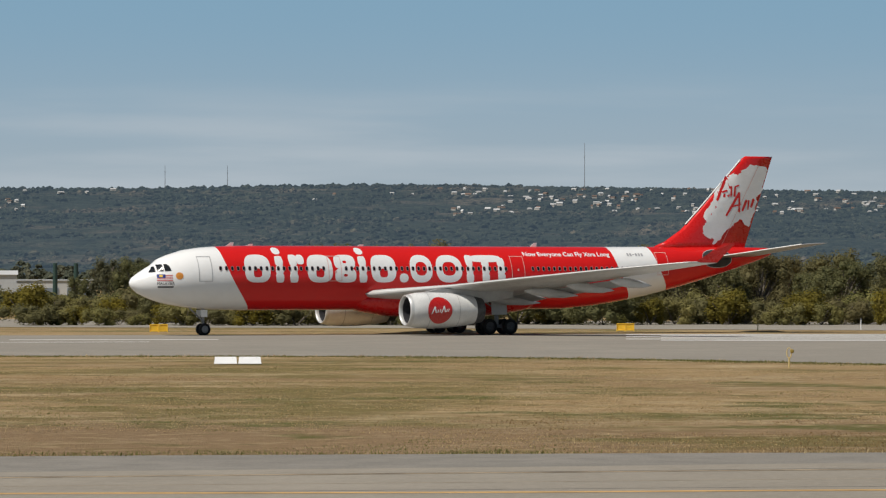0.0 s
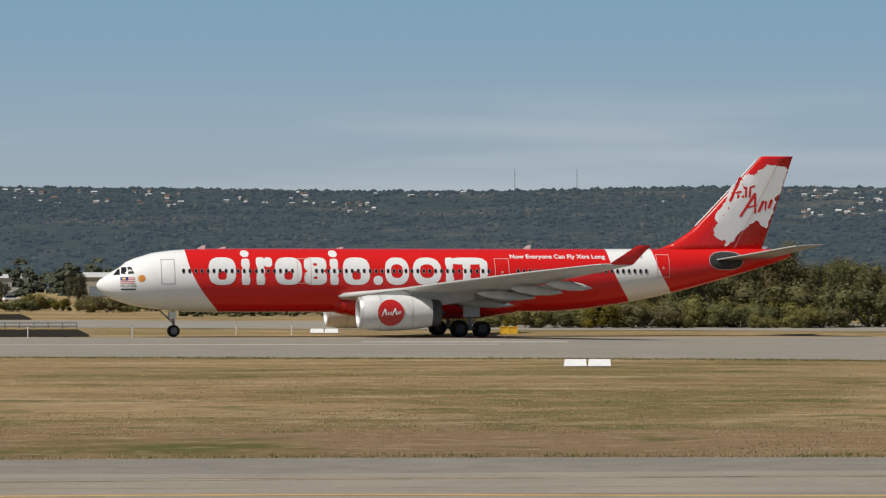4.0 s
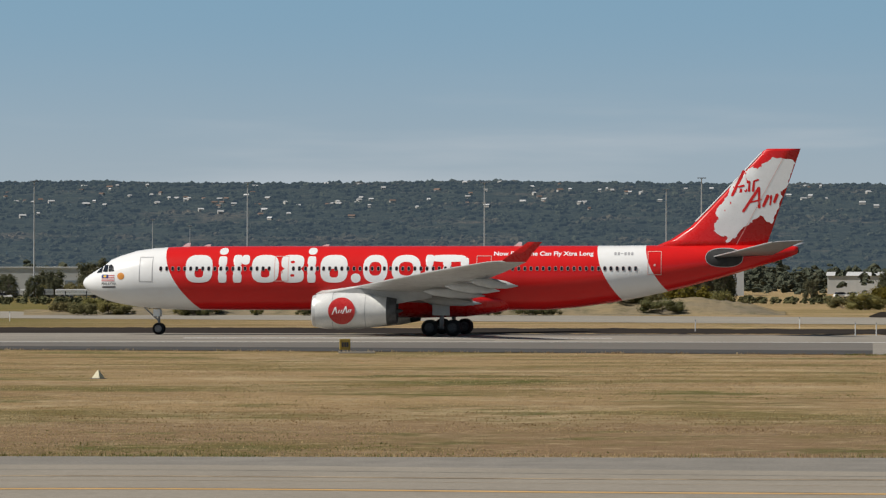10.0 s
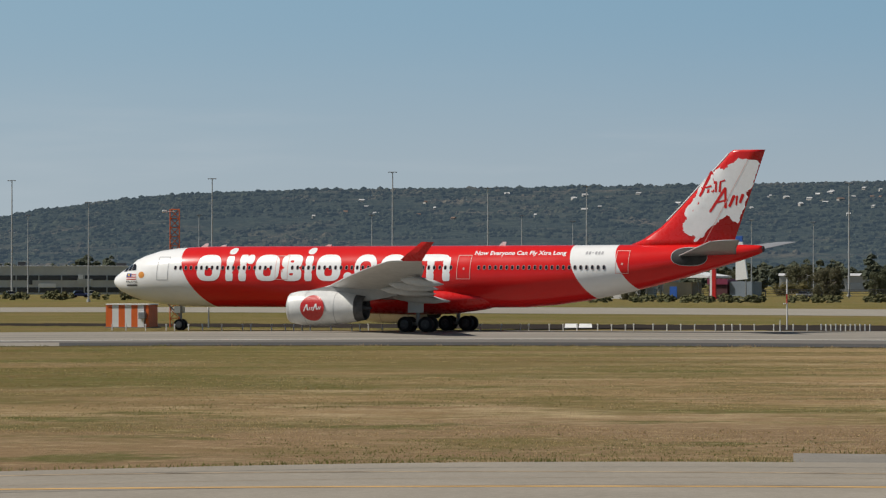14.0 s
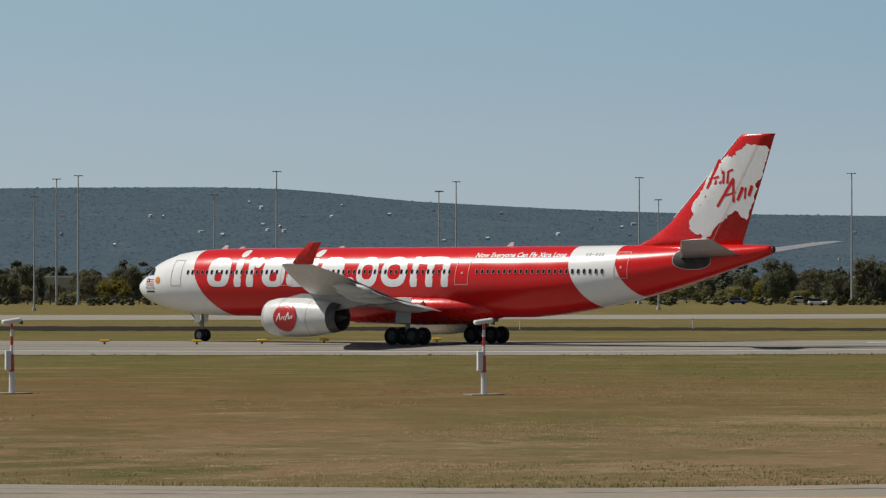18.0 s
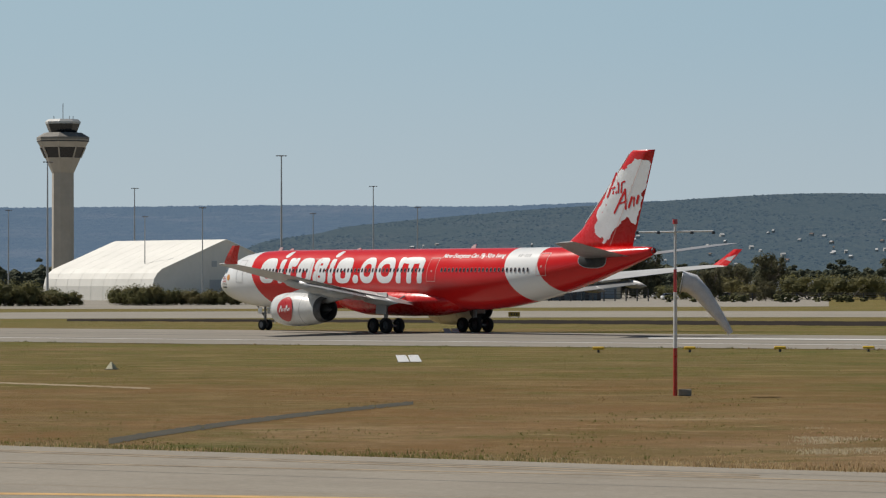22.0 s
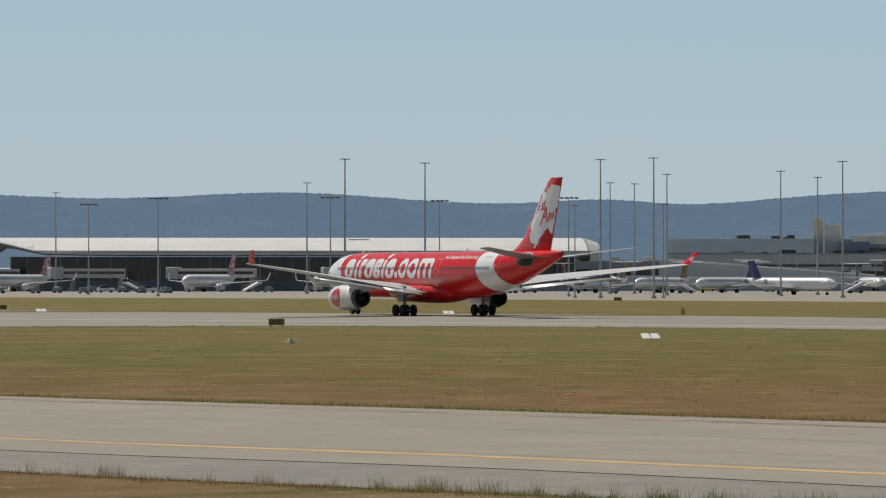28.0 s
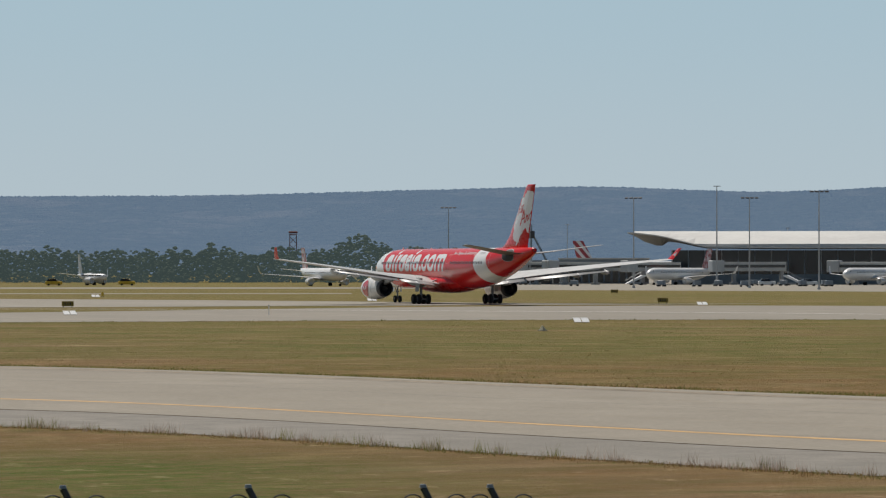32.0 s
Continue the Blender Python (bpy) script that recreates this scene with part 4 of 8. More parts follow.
    place = lambda k, a, z: (57.25 + (a - 58.1) * 0.79, 12.15 + (z - 12.6) * 1.25) if k < 6 else (58.2 + (a - 58.6) * 0.87, 10.75 + (z - 11.2) * 1.15)
    for k, ((a0, z0), (a1, z1), w) in enumerate(strokes):
        (a0, z0), (a1, z1), w = place(k, a0, z0), place(k, a1, z1), w * 0.85
        bm = bmesh.new()
        d = Vector((a1 - a0, z1 - z0)).normalized() * w / 2
        nx, nz = -d.y, d.x
        q = [(a0 - d.x * 0.6, z0 - d.y * 0.6), (a0 + nx * 0.8, z0 + nz * 0.8), (a1 + nx, z1 + nz), (a1 + d.x * 0.7, z1 + d.y * 0.7), (a1 - nx, z1 - nz), (a0 - nx * 0.8, z0 - nz * 0.8)]
        bm.faces.new([bm.verts.new(fin_skin(a, z, 0.045)) for a, z in q])
        part("brush_stroke", bm, M_TAILRED, patch)
    bm = bmesh.new()
    hinge = [(57.6 + (61.65 - 57.6) * q / 8, 7.9 + (15.4 - 7.9) * q / 8) for q in range(9)]
    for (a0, z0), (a1, z1) in zip(hinge, hinge[1:]):
        bm.faces.new([bm.verts.new(fin_skin(a, z, 0.05)) for a, z in ((a0, z0), (a0 + 0.05, z0), (a1 + 0.05, z1), (a1, z1))])
    part("rudder_seam", bm, M_SEAMPALE, fin, "thin rudder hinge line")
    # undercarriage
    for s in (1, -1):
        bm = bmesh.new()
        cy = s * 5.34
        tube(bm, 0.19, 0.19, 2.9, Matrix.Translation((-0.4, cy, 0.72)), 14)
        rod(bm, (-0.4, cy, 2.4), (-0.2, s * 3.0, 3.4), 0.10)
        rod(bm, (-0.4, cy, 2.2), (1.6, cy, 3.4), 0.08)
        rod(bm, (-1.4, cy, 0.72), (0.6, cy, 0.72), 0.14)
        for dx in (-1.4, 0.6):
            rod(bm, (dx, cy - 0.7, 0.70), (dx, cy + 0.7, 0.70), 0.09)
        leg = part("main_gear", bm, M_STRUT, jet, "grey main landing gear leg with bogie")
        bm = bmesh.new()
        box(bm, 1.5, 0.06, 2.0, Matrix.Translation((-0.4, cy + s * 0.62, 1.75)) @ Matrix.Rotation(s * 0.08, 4, "X"), 0.02)
        part("gear_door", bm, M_WING, leg, "pale grey gear door")
        for dx in (-1.4, 0.6):
            for dy in (-0.7, 0.7):
                wheel(leg, "main_tyre", dx, cy + dy, 0.70, 0.46)
    bm = bmesh.new()
    x = 25.2
    tube(bm, 0.12, 0.12, 2.2, Matrix.Translation((x, 0, 0.52)), 12)
    rod(bm, (x, -0.45, 0.52), (x, 0.45, 0.52), 0.07)
    rod(bm, (x, 0, 1.2), (x + 1.3, 0, 2.4), 0.07)
    box(bm, 0.18, 0.5, 0.18, Matrix.Translation((x + 0.15, 0, 1.55)), 0.03)
    leg = part("nose_gear", bm, M_STRUT, jet, "grey nose landing gear leg")
    for dy in (-0.36, 0.36):
        wheel(leg, "nose_tyre", x, dy, 0.525, 0.36)
    for dy in (-0.55, 0.55):
        bm = bmesh.new()
        box(bm, 0.6, 0.04, 0.62, Matrix.Translation((x + 0.12, dy, 1.60)), 0.015)
        part("gear_door", bm, M_WHITE, leg)
    return jet


jet = airliner()

# ---- distant hills ----
CREST_TURN = [26, 22, 18, 15, 12, 9, 7, 4, 1, -2, -5, -8, -11, -13, -15, -17, -19, -20.5, -21.7, -23, -24.5]
CREST_RISE = [120, 131, 140, 145, 140, 138, 142, 145, 147, 152, 148, 150, 146, 142, 138, 136, 132, 124, 107, 82, 44]
MID_TURN = [-8, -14, -18, -22, -25, -28, -31.5, -34.5, -36.5, -39, -41.5, -43.5, -45.5, -47.5, -50, -52, -55, -57]
FAR_TURN = [-44, -47.5, -50, -52, -55, -58, -61, -63.3, -66, -67.5, -69.5, -70.8, -72.5, -75.3, -78, -80.5, -82.7, -85.8, -89, -96]
MID_RISE = [60, 75, 80, 84, 96, 98, 106, 124, 146, 148, 144, 139, 131, 131, 114, 96, 60, 20]
FAR_RISE = [90, 118, 117, 109, 111, 107, 107, 122, 129, 123, 107, 116, 110, 130, 121, 131, 127, 117, 114, 110]


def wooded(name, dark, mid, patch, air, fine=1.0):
    """Far woodland: dark crowns, olive and bare patches; air is the colour of haze put in as emission."""
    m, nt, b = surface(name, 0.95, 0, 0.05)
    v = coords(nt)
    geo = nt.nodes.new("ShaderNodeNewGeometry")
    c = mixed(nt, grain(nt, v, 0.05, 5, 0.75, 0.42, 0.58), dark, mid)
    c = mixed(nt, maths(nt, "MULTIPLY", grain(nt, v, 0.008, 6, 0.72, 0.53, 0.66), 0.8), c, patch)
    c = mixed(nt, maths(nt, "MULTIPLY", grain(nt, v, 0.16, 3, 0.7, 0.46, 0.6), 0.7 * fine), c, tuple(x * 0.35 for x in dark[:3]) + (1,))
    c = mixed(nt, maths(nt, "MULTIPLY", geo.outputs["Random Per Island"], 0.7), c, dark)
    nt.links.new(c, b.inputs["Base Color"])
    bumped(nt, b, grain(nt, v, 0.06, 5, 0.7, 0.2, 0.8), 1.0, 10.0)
    # haze painted as an even glow of the woodland itself
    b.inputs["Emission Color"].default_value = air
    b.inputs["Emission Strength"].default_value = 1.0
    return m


def hill_top(turns, rises, a, far):
    return (glide(turns, rises, a) + 23 - 8 * max(0, min(1, (-64 - a) / 18))) * far / 7000 + 4.8


def hill_point(turns, rises, near, far, a, u, rough, seed):
    """A point on a hill's face: bearing a, and u from its foot (0) to its crest (1)."""
    p = spot(a, near + (far - near) * u)
    z = hill_top(turns, rises, a, far) * (u ** 0.9)
    z += rough * u * (1 - u ** 6) * 13 * (noise.noise(Vector((p.x / 260, p.y / 260, seed))) + 0.5 * noise.noise(Vector((p.x / 90, p.y / 90, seed + 3))))
    p.z = z if u > 0 else -1
    return p


def hill(name, turns, rises, near, far, material, label, step=0.08, rough=1.0, seed=0, trees=3000, size=4.0, crest=7):
    bm = bmesh.new()
    n = int((turns[0] - turns[-1]) / step)
    levels = 30
    cols = []
    for i in range(n + 1):
        a = turns[0] + (turns[-1] - turns[0]) * i / n
        cols.append([bm.verts.new(hill_point(turns, rises, near, far, a, k / levels, rough, seed)) for k in range(levels + 1)])
    for c0, c1 in zip(cols, cols[1:]):
        for k in range(levels):
            bm.faces.new((c0[k], c0[k + 1], c1[k + 1], c1[k]))
    ob = part(name, bm, material)
    smooth(ob)
    if sum(q.normal.z for q in ob.data.polygons) < 0:
        ob.data.flip_normals()
    tagged(ob, label, "hill", kind="structure")
    # crowns of the trees standing on the face and along the crest
    rng = random.Random(seed)
    heads = []
    for k in range(trees):
        a = rng.uniform(turns[0], turns[-1])
        u = 1.0 if k % crest == 0 else rng.random() ** 0.8
        p = hill_point(turns, rises, near, far, a, u, rough, seed)
        if u < 1 and noise.noise(Vector((p.x / 150, p.y / 150, 3.0))) + 0.5 * noise.noise(Vector((p.x / 40, p.y / 40, 9.0))) < -0.28:
            continue
        s = size * rng.uniform(0.5, 1.35) * (1 if u < 1 else 0.8)
        heads.append((p + Vector((0, 0, s * (0.1 if u < 1 else -0.35))), s))
    return tagged(crowns("hill_trees", heads, rng, material), "tree crowns covering the distant hill", "trees", kind="stuff")


def crowns(name, heads, rng, material):
    """Low-detail uneven tree heads: (centre, radius)."""
    verts, faces = [], []
    n = 5
    for c, s in heads:
        n0 = len(verts)
        for z, r in ((-0.4, 0.95), (0.3, 0.85)):
            for k in range(n):
                t = (k + rng.uniform(-0.35, 0.35)) * math.tau / n
                q = s * r * rng.uniform(0.65, 1.3)
                verts.append((c.x + q * math.cos(t), c.y + q * math.sin(t), c.z + s * (z + rng.uniform(-0.18, 0.18)) * 0.8))
        verts.append((c.x, c.y, c.z + s * rng.uniform(0.5, 0.8)))
        for k in range(n):
            i0, i1 = n0 + k, n0 + (k + 1) % n
            faces.append((i0, i1, i1 + n, i0 + n))
            faces.append((i0 + n, i1 + n, n0 + 2 * n))
    me = bpy.data.meshes.new(name)
    me.from_pydata(verts, [], faces)
    me.materials.append(material)
    return new(name, me)


def leaf_cloud(bm, rng, lumps, count, size, core=0.0):
    """Many small leaf clumps over uneven lumps (centre, radii), lying roughly on their surface; core fills the inside."""
    total = sum(r.x * r.z for _, r in lumps)
    for c, r in lumps:
        if core:
            made = bmesh.ops.create_icosphere(bm, subdivisions=2, radius=1.0)["verts"]
            for v in made:
                q = core * (1 + 0.28 * noise.noise(v.co * 2.3 + c))
                v.co = c + Vector((v.co.x * r.x * q, v.co.y * r.y * q, v.co.z * r.z * q))
        for _ in range(int(count * r.x * r.z / total)):
            d = Vector((rng.gauss(0, 1), rng.gauss(0, 1), rng.gauss(0.15, 1))).normalized()
            f = rng.uniform(0.70, 1.12)
            p = c + Vector((d.x * r.x * f, d.y * r.y * f, d.z * r.z * f))
            nrm = (d + Vector((rng.gauss(0, 0.45), rng.gauss(0, 0.45), rng.gauss(0.1, 0.45)))).normalized()
            u = nrm.cross(Vector((rng.gauss(0, 1), rng.gauss(0, 1), rng.gauss(0, 1)))).normalized()
            v = nrm.cross(u)
            s = size * rng.uniform(0.55, 1.4)
            q = [p + u * s, p + v * s * 0.6, p - u * s * rng.uniform(0.6, 1), p - v * s * 0.6]
            bm.faces.new([bm.verts.new(x) for x in q])


# last colour of each: glow standing in for haze, bluer with distance
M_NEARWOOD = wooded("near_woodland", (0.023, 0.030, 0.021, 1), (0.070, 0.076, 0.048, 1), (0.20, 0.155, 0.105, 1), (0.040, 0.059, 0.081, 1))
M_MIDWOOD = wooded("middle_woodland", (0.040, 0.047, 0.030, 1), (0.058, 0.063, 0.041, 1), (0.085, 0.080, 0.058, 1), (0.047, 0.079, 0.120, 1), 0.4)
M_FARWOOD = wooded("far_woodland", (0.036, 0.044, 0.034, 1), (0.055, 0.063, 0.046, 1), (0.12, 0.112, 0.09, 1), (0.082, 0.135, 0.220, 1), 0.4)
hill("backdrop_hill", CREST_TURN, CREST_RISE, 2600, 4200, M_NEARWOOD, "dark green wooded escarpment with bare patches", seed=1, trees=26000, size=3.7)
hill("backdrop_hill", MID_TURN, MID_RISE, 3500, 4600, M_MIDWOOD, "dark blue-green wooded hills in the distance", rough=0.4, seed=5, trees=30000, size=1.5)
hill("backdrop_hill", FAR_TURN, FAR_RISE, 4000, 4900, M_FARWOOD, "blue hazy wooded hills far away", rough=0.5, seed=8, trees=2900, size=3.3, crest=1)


def hillside_houses():
    """Scattered houses with pale walls and light or tiled roofs on the hillsides."""
    def weathered(name, col):
        m, nt, b = surface(name, 0.7)
        geo = nt.nodes.new("ShaderNodeNewGeometry")
        nt.links.new(mixed(nt, geo.outputs["Random Per Island"], col, tuple(c * 0.6 for c in col[:3]) + (1,)), b.inputs["Base Color"])
        return m

    wall, pale, tile = (weathered(n, c) for n, c in (("house_wall", (0.56, 0.53, 0.48, 1)), ("pale_roof", (0.58, 0.58, 0.58, 1)), ("tile_roof", (0.20, 0.135, 0.105, 1))))
    rng = random.Random(12)
    gardens = []
    bm = bmesh.new()
    spread = [(15.4, 21.8, 0.6, 0.92, 95), (4.0, 9.5, 0.7, 0.92, 34), (9.5, 15.0, 0.75, 0.95, 5), (-4.0, 4.0, 0.55, 0.93, 42), (-13.0, -4.0, 0.5, 0.9, 60), (-18.5, -13.0, 0.5, 0.9, 12)]
    far = [(-37, -24.5, 0.3, 0.85, 22), (-48, -37, 0.15, 0.6, 20), (-53.5, -46, 0.15, 0.5, 36)]
    for group, turns, rises, near, out, rough, seed in ((spread, CREST_TURN, CREST_RISE, 2600, 4200, 1.0, 1), (far, MID_TURN, MID_RISE, 3500, 4600, 0.4, 5)):
        for a0, a1, u0, u1, count in group:
            for _ in range(int(count * 1.5)):
                a = rng.uniform(a0, a1)
                u = min(u1, max(u0, rng.gauss((u0 + u1) / 2, (u1 - u0) * 0.3)))
                p = hill_point(turns, rises, near, out, a, u, rough, seed)
                w, d, hgt = rng.uniform(2, 6.0) * (1 if near < 3000 else 0.7 if near < 4000 else 0.9), rng.uniform(4, 6), rng.uniform(1.4, 2.6) * (1 if near < 4000 else 0.6)
                m = Matrix.Translation(p + Vector((0, 0, 0.2))) @ Matrix.Rotation(-radians(a) + rng.uniform(-0.5, 0.5), 4, "Z")
                box(bm, w, d, hgt, m, 0, 0)
                mi = 1 if rng.random() < 0.72 else 2
                r = rng.uniform(0.7, 1.5)
                ends = [[m @ Vector((s * w * 0.53, y * d * 0.56, z)) for y, z in ((-1, hgt - 0.1), (1, hgt - 0.1), (0, hgt + r))] for s in (-1, 1)]
                loft(bm, ends, True, mi)
                for _ in range(2 if near < 3000 else 0):
                    gardens.append((m @ Vector((rng.uniform(-7, 7), -rng.uniform(4, 9), rng.uniform(-1.5, 0.6))), rng.uniform(1.6, 3.0)))
    tagged(part("hillside_houses", bm, [wall, pale, tile]), "pale and tile-roofed houses scattered on the hillside", "houses", kind="stuff")
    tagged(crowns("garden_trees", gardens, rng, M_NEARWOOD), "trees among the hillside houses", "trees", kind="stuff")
    for a, rise, tall in ((17.5, 243, 50), (12.33, 203, 26), (11.43, 203, 24)):
        t = thing("radio_mast", "thin distant radio mast on the hill crest", "mast", "radio masts")
        d = 4150
        top = rise * d / 7000 + 4.8
        bm = bmesh.new()
        tube(bm, 0.42, 0.2, tall, Matrix.Translation((0, 0, top - tall)), 6)
        part("shaft", bm, M_GREYMETAL, t)
        bm = bmesh.new()
        box(bm, 1.1, 1.1, 0.5, Matrix.Translation((0, 0, top - tall * 0.3)))
        part("antenna", bm, M_GREYMETAL, t)
        t.matrix_basis = Matrix.Translation(spot(a, d))


hillside_houses()

# ---- trees, bushes and grass ----
def sheer(nt, b, colour, share):
    """Let some light through thin leaves and blades."""
    tr, mx = nt.nodes.new("ShaderNodeBsdfTranslucent"), nt.nodes.new("ShaderNodeMixShader")
    nt.links.new(colour, tr.inputs["Color"])
    mx.inputs[0].default_value = share
    nt.links.new(b.outputs[0], mx.inputs[1])
    nt.links.new(tr.outputs[0], mx.inputs[2])
    out = [n for n in nt.nodes if n.type == "OUTPUT_MATERIAL"][0]
    nt.links.new(mx.outputs[0], out.inputs["Surface"])


def leafage(name, dark, light, hue):
    m, nt, b = surface(name, 0.75, 0, 0.25)
    geo, info = nt.nodes.new("ShaderNodeNewGeometry"), nt.nodes.new("ShaderNodeObjectInfo")
    c = mixed(nt, geo.outputs["Random Per Island"], dark, light)
    c = mixed(nt, maths(nt, "MULTIPLY", info.outputs["Random"], 0.55), c, hue)
    c = mixed(nt, maths(nt, "MULTIPLY", grain(nt, coords(nt), 0.6, 3, 0.6, 0.45, 0.7), 0.5), c, tuple(x * 0.5 for x in dark[:3]) + (1,))
    nt.links.new(c, b.inputs["Base Color"])
    sheer(nt, b, c, 0.5)
    return m


M_LEAF = leafage("gum_leaves", (0.095, 0.103, 0.044, 1), (0.225, 0.22, 0.094, 1), (0.23, 0.175, 0.082, 1))
M_SCRUB = leafage("scrub_leaves", (0.13, 0.138, 0.044, 1), (0.32, 0.30, 0.10, 1), (0.29, 0.24, 0.10, 1))
M_PALELEAF = leafage("grey_green_leaves", (0.085, 0.098, 0.056, 1), (0.165, 0.172, 0.098, 1), (0.17, 0.14, 0.085, 1))
M_BARK = paint("grey_bark", (0.20, 0.17, 0.14, 1), 0.9, dirt=0.25, scale=3)
M_WATTLE = leafage("yellow_wattle", (0.12, 0.10, 0.02, 1), (0.30, 0.24, 0.03, 1), (0.16, 0.14, 0.03, 1))


def make_tree(seed, tall, wide, label, count=9500, leaf=0.15, mat=None, core=0.5):
    rng = random.Random(seed)
    tr = thing("tree", label, "tree", "trees")
    bm = bmesh.new()
    fork = tall * rng.uniform(0.22, 0.34)
    tube(bm, 0.03 * tall, 0.019 * tall, fork, Matrix(), 8)
    lumps = []
    for k in range(rng.randint(17, 21)):
        t = k * 2.4 + rng.uniform(-0.4, 0.4)
        out = wide * rng.uniform(0.14, 0.36)
        tip = Vector((out * math.cos(t), out * math.sin(t), tall * rng.uniform(0.52, 0.86)))
        rod(bm, (0, 0, fork * rng.uniform(0.75, 1.0)), tip, 0.010 * tall, 5)
        lumps.append((tip, Vector((wide * rng.uniform(0.09, 0.16), wide * rng.uniform(0.09, 0.16), tall * rng.uniform(0.09, 0.17)))))
    for k in range(16):
        t = k * 0.9 + rng.uniform(-0.3, 0.3)
        lumps.append((Vector((wide * 0.32 * math.cos(t), wide * 0.32 * math.sin(t), tall * rng.uniform(0.08, 0.5))), Vector((wide * rng.uniform(0.11, 0.18), wide * rng.uniform(0.11, 0.18), tall * rng.uniform(0.13, 0.22)))))
    part("trunk", bm, M_BARK, tr, "grey branching trunk")
    bm = bmesh.new()
    leaf_cloud(bm, rng, lumps, count, leaf, core)
    part("crown", bm, mat or M_LEAF, tr)
    return tr


def make_bush(seed, tall, wide, label, mat, count=2600, leaf=0.09):
    rng = random.Random(seed)
    b = thing("bush", label, "bush", "bushes")
    bm = bmesh.new()
    for k in range(5):
        t = k * 1.3
        rod(bm, (0, 0, 0), (wide * 0.25 * math.cos(t), wide * 0.25 * math.sin(t), tall * 0.6), 0.03, 5)
    part("woody_base", bm, M_BARK, b)
    bm = bmesh.new()
    lumps = [(Vector((wide * rng.uniform(-0.3, 0.3), wide * rng.uniform(-0.3, 0.3), tall * rng.uniform(0.12, 0.7))), Vector((wide * rng.uniform(0.09, 0.16), wide * rng.uniform(0.09, 0.16), tall * rng.uniform(0.2, 0.34)))) for _ in range(18)]
    leaf_cloud(bm, rng, lumps, count, leaf, 0.6)
    part("foliage", bm, mat, b)
    return b


TREES = [make_tree(11 + k, 10, w, lab) for k, (w, lab) in enumerate(((8.5, "dark olive gum tree with uneven crown"), (9.5, "broad grey-green gum tree"), (7.5, "slender dark green gum tree"), (10.5, "spreading olive gum tree with gaps in its crown")))]
BUSHES = [make_bush(31 + k, 3, w, lab, mt) for k, (w, lab, mt) in enumerate(((4.4, "rounded olive scrub bush", M_SCRUB), (5.0, "dense dark green bush", M_LEAF), (4.0, "low green-brown scrub bush", M_SCRUB), (3.6, "yellow-flowering olive wattle bush", M_WATTLE)))]
FAR_TREES = [make_tree(61 + k, 10, w, lab, 3800, 0.23, M_PALELEAF, 0.5) for k, (w, lab) in enumerate(((9.0, "distant olive-green tree with a rounded crown"), (10.5, "distant spreading dark green tree"), (8.0, "distant grey-green gum tree")))]
used = set()


def plant(protos, k, turn, dist, tall, wide=1.0):
    """Stand a copy of one of the grown plants at a bearing and distance, tall metres high."""
    if protos is TREES and dist > 700:
        protos = FAR_TREES
    src = protos[k % len(protos)]
    base = 3 if protos is BUSHES else 10
    s = tall / base
    m = Matrix.Translation(spot(turn, dist)) @ Matrix.Rotation(k * 1.7 + turn, 4, "Z") @ Matrix.Diagonal((s * wide, s * wide, s, 1))
    if src.name not in used:
        used.add(src.name)
        src.matrix_basis = m
        return src
    return copy_thing(src, m)


rng = random.Random(7)
# the belt beyond the far taxiway, tall at its eastern end
k = 0
a = 23.0
while a > 11.4:
    plant(TREES, k, a, rng.uniform(436, 475), rng.uniform(7.0, 10.0) * (1.0 if a > 14 else 0.72), 1.05)
    if rng.random() < 0.75 and a > 13.2:
        plant(TREES, k + 1, a + 0.3, rng.uniform(480, 540), rng.uniform(8.5, 10.5), 1.1)
    a -= rng.uniform(0.42, 0.8)
    k += 1
a = 22.8
while a > 9.4:
    plant(BUSHES, k, a, rng.uniform(452, 470) if a < 12 else rng.uniform(424, 440), rng.uniform(2.2, 4.2), 1.25)
    if a < 16:
        plant(BUSHES, k + 2, a + 0.1, rng.uniform(416, 428), rng.uniform(1.3, 2.4), 1.5)
    a -= rng.uniform(0.22, 0.38)
    k += 1
# scrub and scattered trees behind the first building
for a, d, hgt in ((8.8, 900, 9), (8.3, 930, 11), (10.6, 800, 10), (7.6, 960, 8), (6.6, 980, 7), (11.0, 640, 9), (10.2, 620, 6.5), (8.15, 720, 8), (13.85, 900, 13.5), (13.45, 880, 15), (13.0, 910, 12), (14.2, 930, 12.5)):
    plant(TREES, k, a, d, hgt)
    k += 1
a = 9.3
while a > 3.0:
    plant(BUSHES, k, a, rng.uniform(640, 700), rng.uniform(1.5, 3.2), 1.6)
    a -= rng.uniform(0.22, 0.4)
    k += 1
for a in (1.2, 0.7, -0.4, -0.9, -1.3, -1.9, -2.5):
    plant(BUSHES, k, a, rng.uniform(600, 640), rng.uniform(2.2, 4.0), 1.4)
    k += 1
a = -2.4
while a > -16:
    plant(TREES, k, a, rng.uniform(1150, 1300), rng.uniform(7, 11), 1.2)
    plant(BUSHES, k, a - 0.15, rng.uniform(1090, 1140), rng.uniform(2.5, 4.5), 1.5)
    if rng.random() < 0.4 and a > -8:
        plant(BUSHES, k, a, rng.uniform(620, 640), rng.uniform(0.9, 2.2), 1.5)
    a -= rng.uniform(0.45, 0.9) if a > -9 else rng.uniform(0.8, 1.7)
    k += 1
